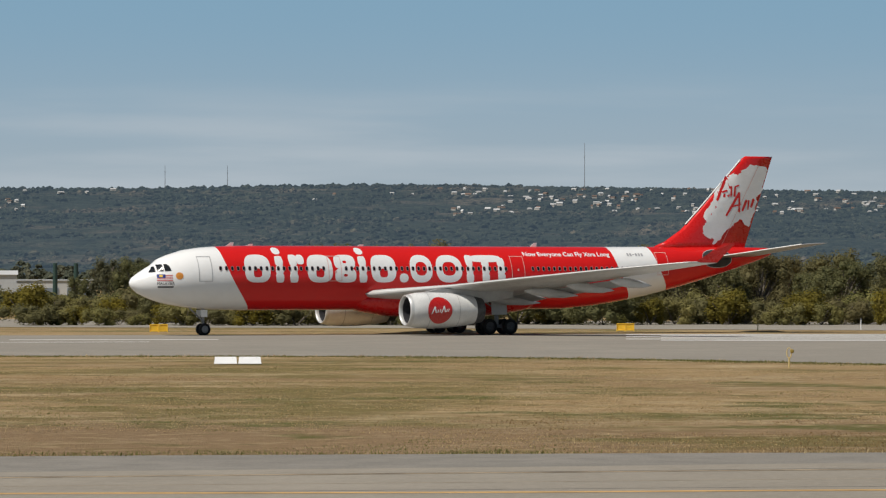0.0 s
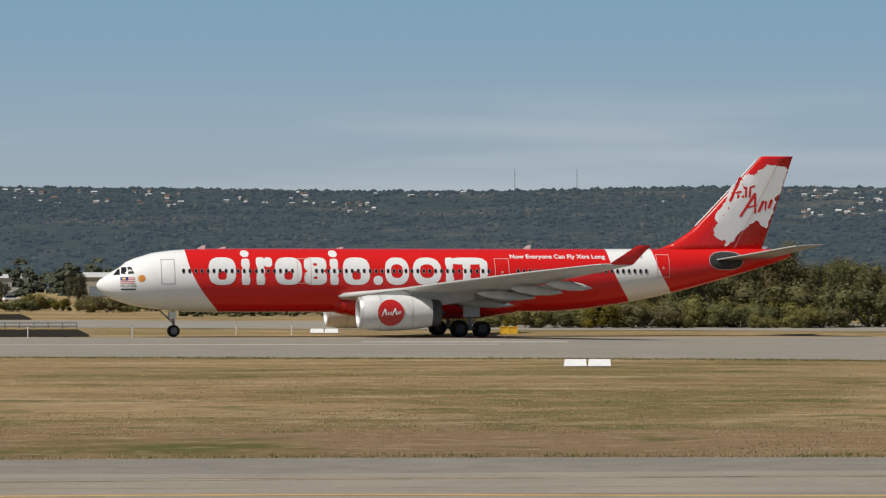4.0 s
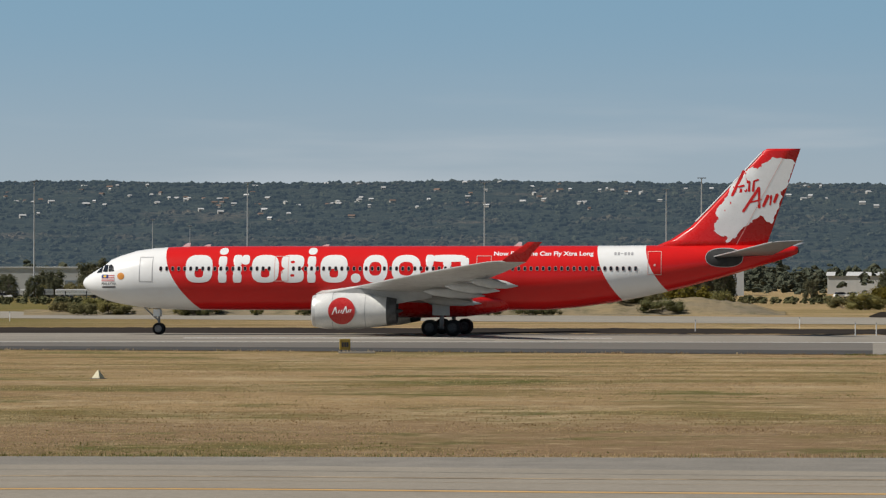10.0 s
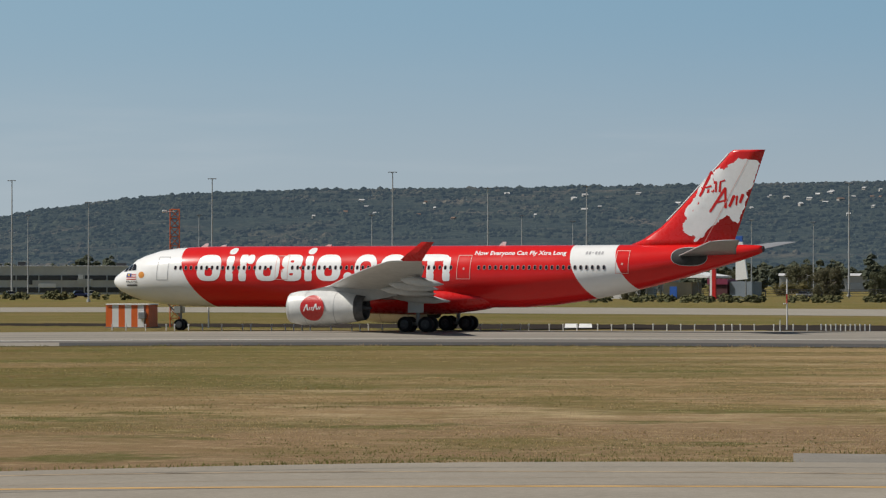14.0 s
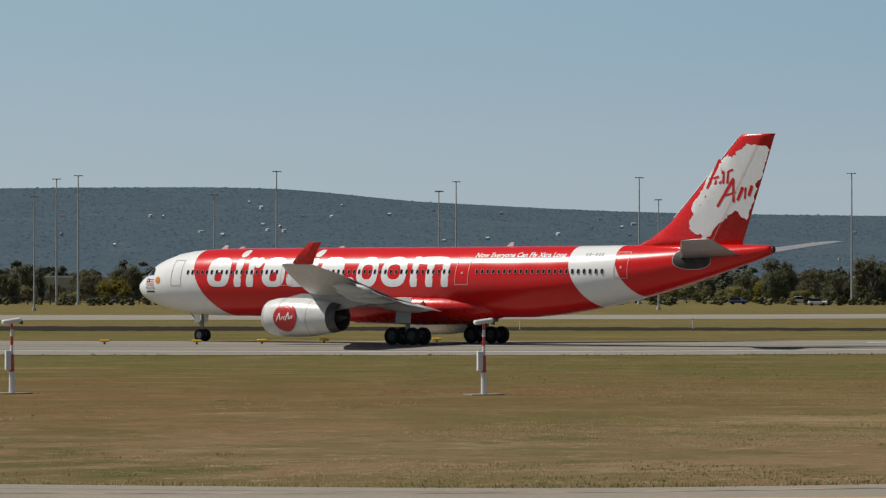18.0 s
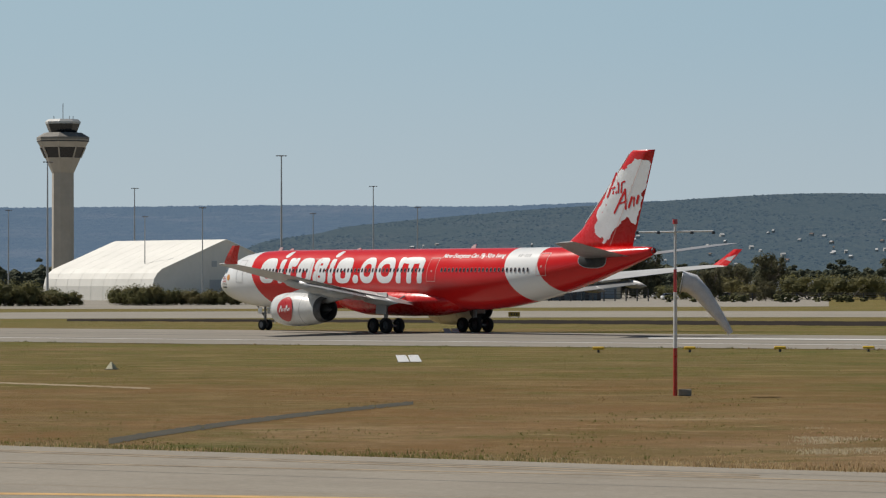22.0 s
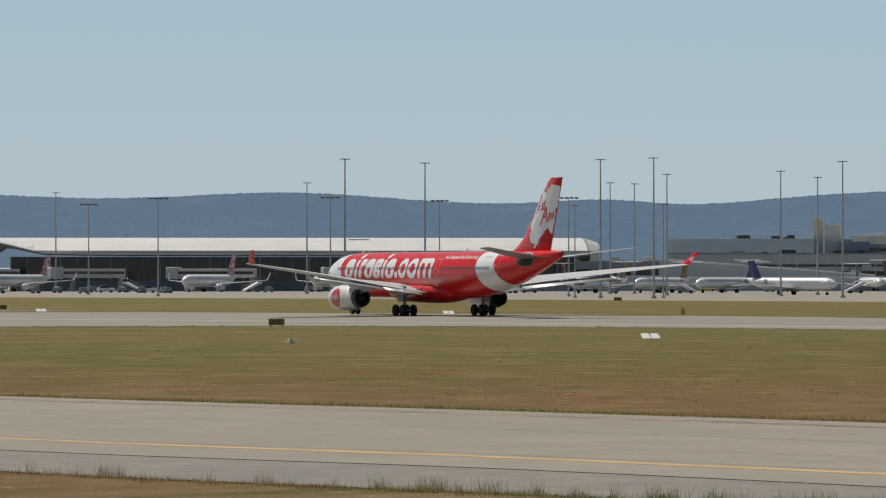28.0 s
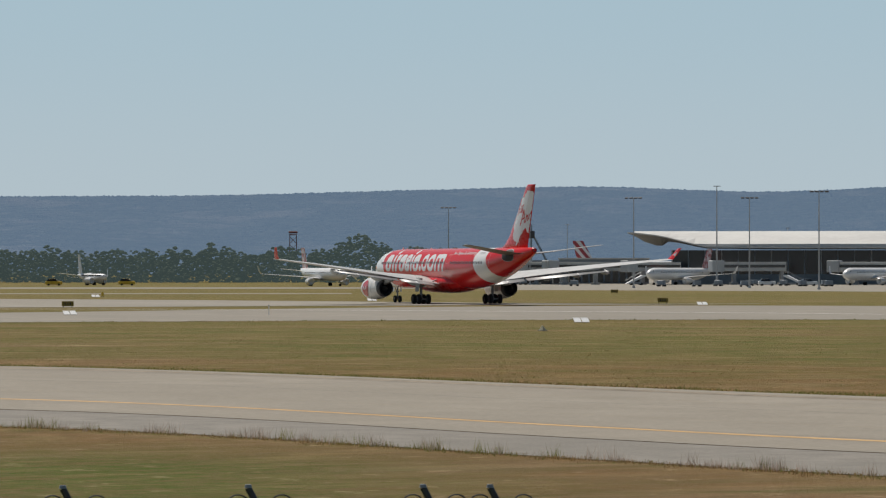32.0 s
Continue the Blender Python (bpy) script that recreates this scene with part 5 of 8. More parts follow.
for a, d, hgt in ((-15.3, 910, 8.5), (-14.75, 930, 8), (-13.72, 905, 7), (-16.6, 880, 8), (-17.5, 900, 9.5), (-17.0, 880, 7), (-18.9, 1000, 8), (-20.2, 960, 9), (-25.9, 900, 9), (-26.4, 930, 8), (-27.4, 960, 11), (-27.9, 940, 12), (-28.4, 960, 9), (-29.3, 1000, 8), (-26.9, 900, 7.5)):
    plant(TREES, k, a, d, hgt, 1.15)
    k += 1
a = -25
while a > -49.5:
    plant(TREES, k, a, rng.uniform(1080, 1280), rng.uniform(7, 13), 1.2)
    plant(BUSHES, k if a > -41 else 1, a - 0.2, rng.uniform(1000, 1070), rng.uniform(3, 5.5), 1.4)
    a -= rng.uniform(0.45, 0.8)
    k += 1
for a, d, hgt, w in ((-54.75, 900, 5.0, 1.0), (-53.9, 900, 4.2, 1.0), (-59.1, 770, 4.4, 1.15), (-58.78, 765, 5.2, 1.1), (-58.42, 772, 3.8, 1.3), (-58.1, 768, 3.2, 1.3), (-57.12, 790, 4.0, 1.0), (-56.86, 785, 4.4, 1.0), (-56.55, 790, 3.6, 1.0), (-56.1, 792, 3.4, 1.2), (-55.75, 795, 3.4, 1.1), (-60.55, 770, 2.9, 1.0), (-55.3, 820, 3.4, 1.2)):
    for q in (-1, 0, 1):
        plant(BUSHES, 1, a + 0.10 * q * w, d + 2 * q, hgt * (0.78 if q == 0 else 0.62), w)
        k += 1
for a, hgt in ((-49.65, 14), (-50.0, 16), (-50.35, 15), (-51.55, 11), (-51.95, 12)):
    plant(TREES, k, a, 1150, hgt, 1.0)
    k += 1
for a in (-55.3, -54.4, -53.4, -52.4, -51.7, -50.6, -49.9):
    plant(TREES, k, a, 1330, rng.uniform(9, 13), 1.2)
    k += 1


# belt trees glow faintly in place of haze; the next two have none
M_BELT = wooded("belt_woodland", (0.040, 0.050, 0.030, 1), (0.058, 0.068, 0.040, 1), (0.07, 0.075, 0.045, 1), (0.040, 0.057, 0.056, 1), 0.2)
M_FARBELT = wooded("far_belt_woodland", (0.070, 0.080, 0.058, 1), (0.115, 0.122, 0.082, 1), (0.13, 0.12, 0.08, 1), (0, 0, 0, 1), 0.5)
M_LOWSCRUB = wooded("low_scrub", (0.075, 0.08, 0.042, 1), (0.15, 0.14, 0.066, 1), (0.20, 0.165, 0.075, 1), (0, 0, 0, 1), 0.4)


def tree_line(name, label, seed, turn0, turn1, near, far, tall, step, heads_each, size, material, gaps=-0.25):
    """An uneven line of small crowns from the ground up, thinning out in places."""
    rng = random.Random(seed)
    heads = []
    a = turn0
    while a > turn1:
        lie = noise.noise(Vector((a * 2.7, seed, 0.0))) + 0.6 * noise.noise(Vector((a * 9.0, seed, 5.0)))
        if lie > gaps:
            d = rng.uniform(near, far)
            hgt = tall * (0.62 + 0.55 * max(0, lie + 0.3)) * rng.uniform(0.75, 1.15)
            for _ in range(heads_each):
                z = hgt * rng.random() ** 0.8
                heads.append((spot(a + rng.uniform(-1, 1) * step, d - (hgt - z) * rng.uniform(0.0, 1.0), z), size * rng.uniform(0.6, 1.4)))
        a -= step * rng.uniform(0.6, 1.4)
    return tagged(crowns(name, heads, rng, material), label, "trees", kind="stuff")


tree_line("far_woods", "low dark woodland at the foot of the hills", 19, 27, -60, 1750, 2400, 13, 0.035, 7, 2.3, M_FARBELT, -0.9)
tree_line("far_woods", "dark trees among the far buildings", 23, 9.2, -50, 1330, 1600, 11, 0.03, 7, 1.6, M_FARBELT, -0.05)
tree_line("scrub_belt", "low olive scrub along the far side of the field", 29, 9.6, -16.5, 790, 880, 1.4, 0.02, 5, 0.5, M_LOWSCRUB, -0.1)
tree_line("scrub_belt", "low olive scrub before the far buildings", 31, -16.5, -49.6, 900, 985, 1.7, 0.02, 5, 0.55, M_LOWSCRUB, 0.02)
tree_line("scrub_belt", "yellow-flowering scrub below the tree belt", 37, 13.2, 6.6, 560, 640, 2.6, 0.016, 6, 0.55, M_LOWSCRUB, -0.45)


rng = random.Random(53)
for a0, a1, count in ((8.9, -1.0, 16), (-2.5, -9, 14), (-9, -12, 5), (-14.5, -16, 3), (-16, -23, 7), (-23, -49, 20)):
    for _ in range(count):
        plant(TREES, k, rng.uniform(a1, a0), rng.uniform(930, 1120), rng.uniform(4.5, 9.5), rng.uniform(0.9, 1.3))
        k += 1


def western_belt():
    """Dense dark belt of trees across the western end of the field."""
    rng = random.Random(27)
    heads = []
    a = -82.3
    while a > -97:
        d = rng.uniform(1500, 1570)
        hgt = 11.5 + 3.2 * noise.noise(Vector((a * 2.1, 2.0, 0.0))) + 2.6 * noise.noise(Vector((a * 7.0, 6.0, 0.0))) + rng.uniform(-1.2, 1.2)
        if abs(a + 83.85) < 0.42:
            hgt += 6.5 * math.sqrt(1 - (abs(a + 83.85) / 0.42) ** 2)
        for q in range(16):
            z = hgt * rng.random()
            heads.append((spot(a + rng.uniform(-0.05, 0.05), d - (hgt - z) * rng.uniform(0.3, 1.0), z), rng.uniform(0.45, 1.15)))
        a -= rng.uniform(0.009, 0.02)
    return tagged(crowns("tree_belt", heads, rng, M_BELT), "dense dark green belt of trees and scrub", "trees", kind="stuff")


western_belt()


def straw(name, c0, c1):
    m, nt, b = surface(name, 0.8, 0, 0.2)
    geo = nt.nodes.new("ShaderNodeNewGeometry")
    c = mixed(nt, geo.outputs["Random Per Island"], c0, c1)
    nt.links.new(c, b.inputs["Base Color"])
    sheer(nt, b, c, 0.45)
    return m


def tufts(name, label, rows, mats, slim=0.16):
    """Grass in blades: rows of (place, height, spread, blades)."""
    rng = random.Random(23)
    bm = bmesh.new()
    for p, hgt, spread, blades in rows:
        q = noise.noise(p / 30) + 0.10 * (-p.x / 150) + rng.uniform(-0.2, 0.2)
        mi = 1 if q > (0.16 if p.x > -100 else 0.0) else (2 if q < -0.3 or p.x < -100 else 0)
        for _ in range(blades):
            t = rng.uniform(0, math.tau)
            root = p + Vector((math.cos(t), math.sin(t), 0)) * rng.uniform(0, spread)
            lean = Vector((rng.gauss(0, 0.25), rng.gauss(0, 0.25), 1)) * hgt * rng.uniform(0.6, 1.15)
            w = Vector((math.cos(t * 3), math.sin(t * 3), 0)) * hgt * slim
            f = bm.faces.new([bm.verts.new(root - w), bm.verts.new(root + w), bm.verts.new(root + lean)])
            f.material_index = mi
    ob = part(name, bm, mats)
    return tagged(ob, label, "grass", kind="stuff")


M_STRAW = straw("straw_blades", (0.40, 0.28, 0.14, 1), (0.64, 0.50, 0.29, 1))
M_BLADE = straw("green_blades", (0.14, 0.15, 0.040, 1), (0.27, 0.25, 0.09, 1))
M_PALESTRAW = straw("bleached_blades", (0.6, 0.5, 0.34, 1), (0.85, 0.75, 0.55, 1))
M_FIELD = straw("tan_field_blades", (0.44, 0.31, 0.15, 1), (0.66, 0.50, 0.27, 1))
M_WISP = straw("wispy_seed_heads", (0.30, 0.24, 0.19, 1), (0.50, 0.41, 0.35, 1))
M_BROWNBLADE = straw("brown_blades", (0.20, 0.128, 0.055, 1), (0.36, 0.235, 0.105, 1))
rng = random.Random(41)
rows = []
for _ in range(2600):
    a = rng.uniform(-60, -94)
    rows.append((spot(a, glide(BEARING, NEAR_VERGE, a) + 0.3 - abs(rng.gauss(0, 0.8))), rng.choice((0.04, 0.06, 0.09)), 0.4, 8))
tufts("verge_grass", "low rust and straw grass along the near verge", rows, [M_BROWNBLADE, M_BLADE, M_BROWNBLADE], 0.12)
rows = []
for _ in range(420):
    a = rng.uniform(-60, -94)
    d = glide(BEARING, NEAR_VERGE, a) + 0.4 - abs(rng.gauss(0, 0.5))
    if noise.noise(Vector((a * 1.7, 0.0, 4.0))) > -0.12:
        tall = rng.choice((0.16, 0.22, 0.28, 0.38))
        rows.append((spot(a, d), tall * 0.6, 0.22, 14))
        rows.append((spot(a, d), tall, 0.3, 16))
tufts("seed_head_grass", "wispy mauve-grey seed-head grass in clumps along the paving", rows, [M_WISP, M_BLADE, M_WISP], 0.022)
rows = []
for _ in range(1500):
    a = rng.uniform(24, -94)
    far = SHOULDER_FAR if a > -11.4 else TAXI_FAR
    rows.append((spot(a, glide(BEARING, far, a) + abs(rng.gauss(0, 0.8))), rng.uniform(0.06, 0.14), 0.5, 6))
for _ in range(1100):
    a = rng.uniform(24, -94)
    rows.append((spot(a, glide(BEARING, RUNWAY_NEAR, a) - abs(rng.gauss(0, 1.0))), rng.uniform(0.1, 0.2), 0.5, 6))
for _ in range(2600):
    a = rng.uniform(-46, -94)
    rows.append((spot(a, glide(BEARING, TAXI_FAR, a) + abs(rng.gauss(0, 1.6))), rng.uniform(0.05, 0.14), 0.5, 6))
tufts("verge_grass", "straw and green grass tufts along the paving", rows, [M_STRAW, M_BLADE, M_BROWNBLADE])
rows = []
for _ in range(1500):
    a = rng.uniform(24, 3)
    rows.append((spot(a, glide(BEARING, RUNWAY_NEAR, a) - abs(rng.gauss(0, 1.6))), rng.uniform(0.06, 0.14), 0.6, 7))
tufts("verge_grass", "green grass along the edge of the runway", rows, [M_BLADE, M_BLADE, M_BLADE], 0.2)
rows = []
for n in range(53000):
    a = rng.uniform(24, -35) if n < 44000 else rng.uniform(-35, -94)
    lo = glide(BEARING, SHOULDER_FAR if a > -11.4 else TAXI_FAR, a)
    hi = glide(BEARING, RUNWAY_NEAR, a)
    d = lo + (hi - lo) * rng.random() ** 1.3
    if noise.noise(spot(a, d) / 18) > -0.15:
        rows.append((spot(a, d), rng.choice((0.016, 0.02, 0.026, 0.034, 0.05)) * (1 if a > -35 else 1.25), 0.8, 7))
tufts("field_grass", "short dry grass tufts over the field", rows, [M_FIELD, M_BLADE, M_BROWNBLADE], 0.45)

rows = []
for _ in range(3600):
    a = rng.uniform(-47.4, -41.4)
    d = rng.uniform(110, 138)
    if noise.noise(spot(a, d) / 6) > 0.12:
        rows.append((spot(a, d), rng.uniform(0.04, 0.08), 0.6, 9))
tufts("dead_grass", "pale dead grass in a dry patch", rows, [M_PALESTRAW, M_PALESTRAW, M_STRAW])

# ---- airfield furniture ----
def facing(turn, dist, extra=0.0):
    """A pose on the ground whose y axis points away from the camera's stand."""
    return Matrix.Translation(spot(turn, dist)) @ Matrix.Rotation(-radians(turn) + radians(extra), 4, "Z")


def repeated(proto, poses):
    proto.matrix_basis = poses[0]
    return [proto] + [copy_thing(proto, m) for m in poses[1:]]


M_MAST = paint("galvanised_mast", (0.44, 0.45, 0.46, 1), 0.5, 0.0, dirt=0.12, scale=0.5)


def light_mast(tall, bar=0.07):
    t = thing("light_mast", "tall grey steel floodlight mast with a flat lamp bar", "light mast", "apron floodlight masts")
    bm = bmesh.new()
    tube(bm, 0.0095 * tall, 0.0042 * tall, tall, Matrix(), 10)
    tube(bm, 0.02 * tall, 0.018 * tall, 0.5, Matrix(), 10)
    part("pole", bm, M_MAST, t)
    bm = bmesh.new()
    box(bm, bar * tall, 0.14, 0.12, Matrix.Translation((0, 0, tall)), 0.03)
    part("lamp_bar", bm, M_GREYMETAL, t)
    for s in (-1.5, -0.5, 0.5, 1.5):
        bm = bmesh.new()
        box(bm, bar * 0.19 * tall, 0.35 + (bar > 0.1) * 0.25, 0.14 + (bar > 0.1) * 0.16, Matrix.Translation((s * bar * 0.28 * tall, -0.2, tall - 0.1)) @ Matrix.Rotation(0.3, 4, "X"), 0.03)
        part("floodlight", bm, M_DARK, t)
    return t


MASTS_EAST = [(0.99, 181), (0.48, 161), (-2.15, 173), (-5.58, 173), (-8.65, 175), (-10.6, 169), (-14.38, 164), (-15.81, 161), (-17.19, 189), (-19.8, 177), (-22.68, 173), (-25.51, 168), (-28.21, 196), (-31.27, 189), (-33.92, 182),
              (-36.52, 200), (-39.38, 192), (-39.69, 186), (-42.12, 194), (-53.58, 168), (-54.91, 222), (-57.03, 164), (-58.28, 210)]
MASTS_WEST = [(-60.59, 207), (-62.03, 226), (-62.75, 200), (-63.09, 183), (-64.78, 214), (-66.45, 206), (-67.36, 203), (-67.72, 175), (-68.25, 186), (-69.89, 181), (-70.08, 210), (-70.36, 164), (-70.81, 166), (-70.95, 207),
              (-73.49, 201), (-74.65, 208), (-75.2, 166), (-78.72, 148)]
MASTS_WIDE = [(-79.92, 127), (-78.25, 127), (-77.25, 138), (-82.6, 110), (-74.76, 140), (-73.18, 134), (-71.31, 139)]
LAMPS = [(-30.99, 150), (-34.17, 165), (-37.42, 159), (-40.01, 155), (-24.74, 132), (-21.58, 135), (-22.45, 112), (-19.99, 113), (-17.49, 113), (-15.32, 112), (-14.58, 102), (-12.0, 104), (-11.11, 100), (-9.41, 107), (-6.95, 107), (-6.41, 96), (-24.67, 85),
         (-52.94, 131), (-54.45, 120), (-56.05, 130), (-56.88, 114), (-58.84, 125), (-60.19, 103), (-61.84, 119), (-62.42, 117), (-69.94, 128), (-71.22, 126), (-77.7, 74), (-80.88, 80), (-81.42, 89)]
repeated(light_mast(31), [facing(a + (0.1 if -75.4 < a < -70.5 else 0), (31 - 4.8) * 7000 / r, (a * 37) % 50 - 25) for a, r in MASTS_EAST + MASTS_WEST])
repeated(light_mast(24, 0.19), [facing(a, (24 - 4.8) * 7000 / r, (a * 41) % 40 - 20) for a, r in MASTS_WIDE])
repeated(light_mast(21), [facing(a, (21 - 4.8) * 7000 / r, (a * 53) % 50 - 25) for a, r in LAMPS])


def marker_board(wide, label):
    t = thing("marker_board", label, "marker board", "white marker boards")
    for s in (-1, 1):
        bm = bmesh.new()
        slab(bm, [(-wide / 2, -0.5), (wide / 2, -0.5), (wide * 0.455, 0.5), (-wide * 0.455, 0.5)], 0, 0.03, Matrix.Translation((s * (wide / 2 + 0.03), 0, 0.22)) @ Matrix.Rotation(radians(22), 4, "X"))
        pn = part("panel", bm, M_WHITE, t)
        for q in (-0.3, 0.3):
            bm = bmesh.new()
            box(bm, 0.05, 0.05, 0.38, Matrix.Translation((s * (wide / 2 + 0.03) + q * wide, 0.3, 0)))
            part("strut", bm, M_GREYMETAL, pn)
    return t


BOARDS = [(12.48, 226), (-23.56, 232), (-53.07, 234), (-70.13, 305), (-80.68, 362), (-88.07, 426), (8.67, 376), (-14.5, 386), (-34.72, 338), (-52.45, 366), (-64.13, 418), (-73.05, 507), (-78.93, 543), (-83.71, 612), (-87.7, 702)]
repeated(marker_board(1.32, "white folded runway marker board on the grass"), [facing(a, d) for a, d in BOARDS if a > -40])
repeated(marker_board(0.68, "small white runway marker board on the grass"), [facing(a, d, 12) for a, d in BOARDS if a < -40])


def marker_cone():
    t = thing("marker_cone", "small pale weathered grey-yellow marker pyramid in the grass", "marker", "marker pyramids")
    bm = bmesh.new()
    tube(bm, 0.36, 0.05, 0.42, Matrix.Rotation(0.2, 4, "Z"), 4)
    bmesh.ops.bevel(bm, geom=list(bm.edges), offset=0.015, segments=1, affect="EDGES")
    part("pyramid", bm, paint("faded_marker", (0.60, 0.56, 0.38, 1), 0.6, dirt=0.2), t)
    bm = bmesh.new()
    box(bm, 0.6, 0.6, 0.04, Matrix.Rotation(0.985, 4, "Z"), 0.01)
    part("base", bm, M_SHOULDER, t)
    return t


repeated(marker_cone(), [facing(a, d) for a, d in ((-7.73, 194), (-57.36, 216), (-33.52, 320), (-81.24, 312), (-75.35, 285))])


def sign(wide, tall, face, label, panels=1, marks=(-0.22, 0.0, 0.2)):
    t = thing("airfield_sign", label, "sign", "airfield signs")
    bm = bmesh.new()
    for s in (-0.35, 0.35):
        box(bm, 0.07, 0.07, 0.3, Matrix.Translation((s * wide, 0, 0)))
    part("legs", bm, M_DARK, t)
    for k in range(panels):
        bm = bmesh.new()
        box(bm, wide / panels - 0.03, 0.18, tall - 0.22, Matrix.Translation(((k + 0.5) / panels * wide - wide / 2, 0, 0.22)), 0.03)
        p = part("panel", bm, face if k % 2 == 0 else M_WHITE, t)
        for q in marks:
            bm = bmesh.new()
            box(bm, 0.13, 0.01, tall * 0.32, Matrix.Translation(((k + 0.5 + q) / panels * wide - wide / 2, -0.1, 0.22 + (tall - 0.22) * 0.28)))
            part("mark", bm, M_DARK, p, "plain dark mark")
    return t


M_DULLYEL = paint("dull_yellow", (0.33, 0.23, 0.04, 1), 0.6, dirt=0.2)
sign(2.9, 0.85, M_YELLOW, "yellow and white airfield sign boards side by side", 2).matrix_basis = facing(-66.2, 459, 10)
repeated(sign(1.55, 0.85, M_DULLYEL, "dull yellow airfield guidance sign"), [facing(a, d, 12) for a, d in ((-65.11, 446), (-75.54, 374), (-79.5, 561), (-88.1, 503), (-51.54, 512), (-70.6, 760), (-80.2, 800))])
repeated(sign(0.75, 0.95, M_DULLYEL, "small yellow-brown sign seen end on"), [facing(-4.17, 261, 10)])
repeated(sign(0.46, 0.92, M_YELLOW, "small bright yellow marker sign", marks=()), [facing(-3.01, 350), facing(-69.66, 485), facing(-87.6, 700)])
bm = bmesh.new()
box(bm, 2.4, 1.6, 0.1, facing(-4.0, 261), 0.02)
tagged(part("concrete_pad", bm, M_CONCRETE), "pale concrete pad under a sign", "concrete pad")
bm = bmesh.new()
box(bm, 1.0, 0.5, 0.7, facing(-64.34, 567), 0.04)
tagged(part("service_box", bm, M_GREYMETAL), "grey metal service box in the grass", "service box")


def cage():
    t = thing("light_cage", "yellow open steel cage beside the runway", "cage", "yellow cages")
    for x in (-0.42, 0.42):
        bm = bmesh.new()
        for dx in (-0.38, 0.38):
            for dy in (-0.35, 0.35):
                box(bm, 0.07, 0.07, 0.75, Matrix.Translation((x + dx, dy, 0)))
        for z in (0.08, 0.68):
            for dy in (-0.35, 0.35):
                box(bm, 0.8, 0.06, 0.07, Matrix.Translation((x, dy, z)))
        part("frame", bm, M_YELLOW, t)
        bm = bmesh.new()
        for q in range(5):
            box(bm, 0.15, 0.03, 0.62, Matrix.Translation((x - 0.28 + q * 0.14, -0.32, 0.07)))
        part("slats", bm, M_YELLOW, t)
    return t


repeated(cage(), [facing(11.34, 367), facing(18.09, 373)])


def edge_light():
    t = thing("edge_light", "low yellow runway edge light", "runway light", "runway edge lights")
    bm = bmesh.new()
    tube(bm, 0.1, 0.07, 0.22, Matrix(), 10)
    part("base", bm, M_DARK, t)
    bm = bmesh.new()
    box(bm, 0.82, 0.3, 0.2, Matrix.Translation((0, 0, 0.2)), 0.06)
    part("cap", bm, M_YELLOW, t)
    return t


repeated(edge_light(), [facing(a, d) for a, d in ((-37.67, 317), (-36.73, 320), (-35.83, 324), (-50.32, 267), (-49.0, 268), (-47.7, 270), (-46.43, 271), (-34.2, 328), (-39.0, 318))])
t = thing("edge_post", "weathered yellow marker post with a box head", "post", "posts")
bm = bmesh.new()
tube(bm, 0.05, 0.045, 0.55, Matrix(), 8)
for k in range(14):
    u, w = k * math.tau / 14, (k + 1) * math.tau / 14
    rod(bm, (0.13 * math.cos(u), 0, 0.82 + 0.28 * math.sin(u)), (0.13 * math.cos(w), 0, 0.82 + 0.28 * math.sin(w)), 0.03, 5)
part("stake", bm, paint("bleached_yellow", (0.62, 0.47, 0.20, 1), 0.6, dirt=0.2), t, "bleached yellow stake with an oval frame")
bm = bmesh.new()
box(bm, 0.2, 0.16, 0.2, Matrix.Translation((0.16, -0.06, 0.82)), 0.04)
part("head", bm, M_DULLYEL, t, "brown box head")
repeated(t, [facing(20.45, 218), facing(20.0, 372)])
t = thing("marker_post", "thin white marker post", "post", "posts")
bm = bmesh.new()
tube(bm, 0.045, 0.04, 1.0, Matrix(), 8)
part("stake", bm, M_WHITE, t)
bm = bmesh.new()
tube(bm, 0.05, 0.05, 0.12, Matrix.Translation((0, 0, 1.0)), 8)
part("cap", bm, M_GREYMETAL, t)
repeated(t, [facing(a, d) for a, d in ((21.48, 385), (-11.59, 363), (-2.6, 395), (2.4, 396), (8.2, 362), (7.4, 364), (-9.0, 470), (-18.0, 440), (-30.5, 430), (-33.0, 420), (-45.0, 440), (-55.0, 452), (-85.2, 420), (-89.5, 395), (0.9, 372), (5.9, 345), (3.2, 346), (3.5, 346), (4.4, 346))])


def approach_post():
    t = thing("approach_light", "short white approach-light post", "light post", "row of approach-light posts")
    bm = bmesh.new()
    tube(bm, 0.05, 0.05, 0.5, Matrix(), 8)
    part("stake", bm, M_WHITE, t)
    bm = bmesh.new()
    tube(bm, 0.09, 0.07, 0.12, Matrix.Translation((0, 0, 0.5)), 8)
    part("lamp", bm, M_WHITE, t)
    return t


rng = random.Random(3)
poses, a = [], -10.3
while a > -21.3:
    poses.append(facing(a, 368 + rng.uniform(-2, 2)))
    a -= rng.choice((0.12, 0.28, 0.3, 0.2)) if a < -11 else 0.07
repeated(approach_post(), poses)


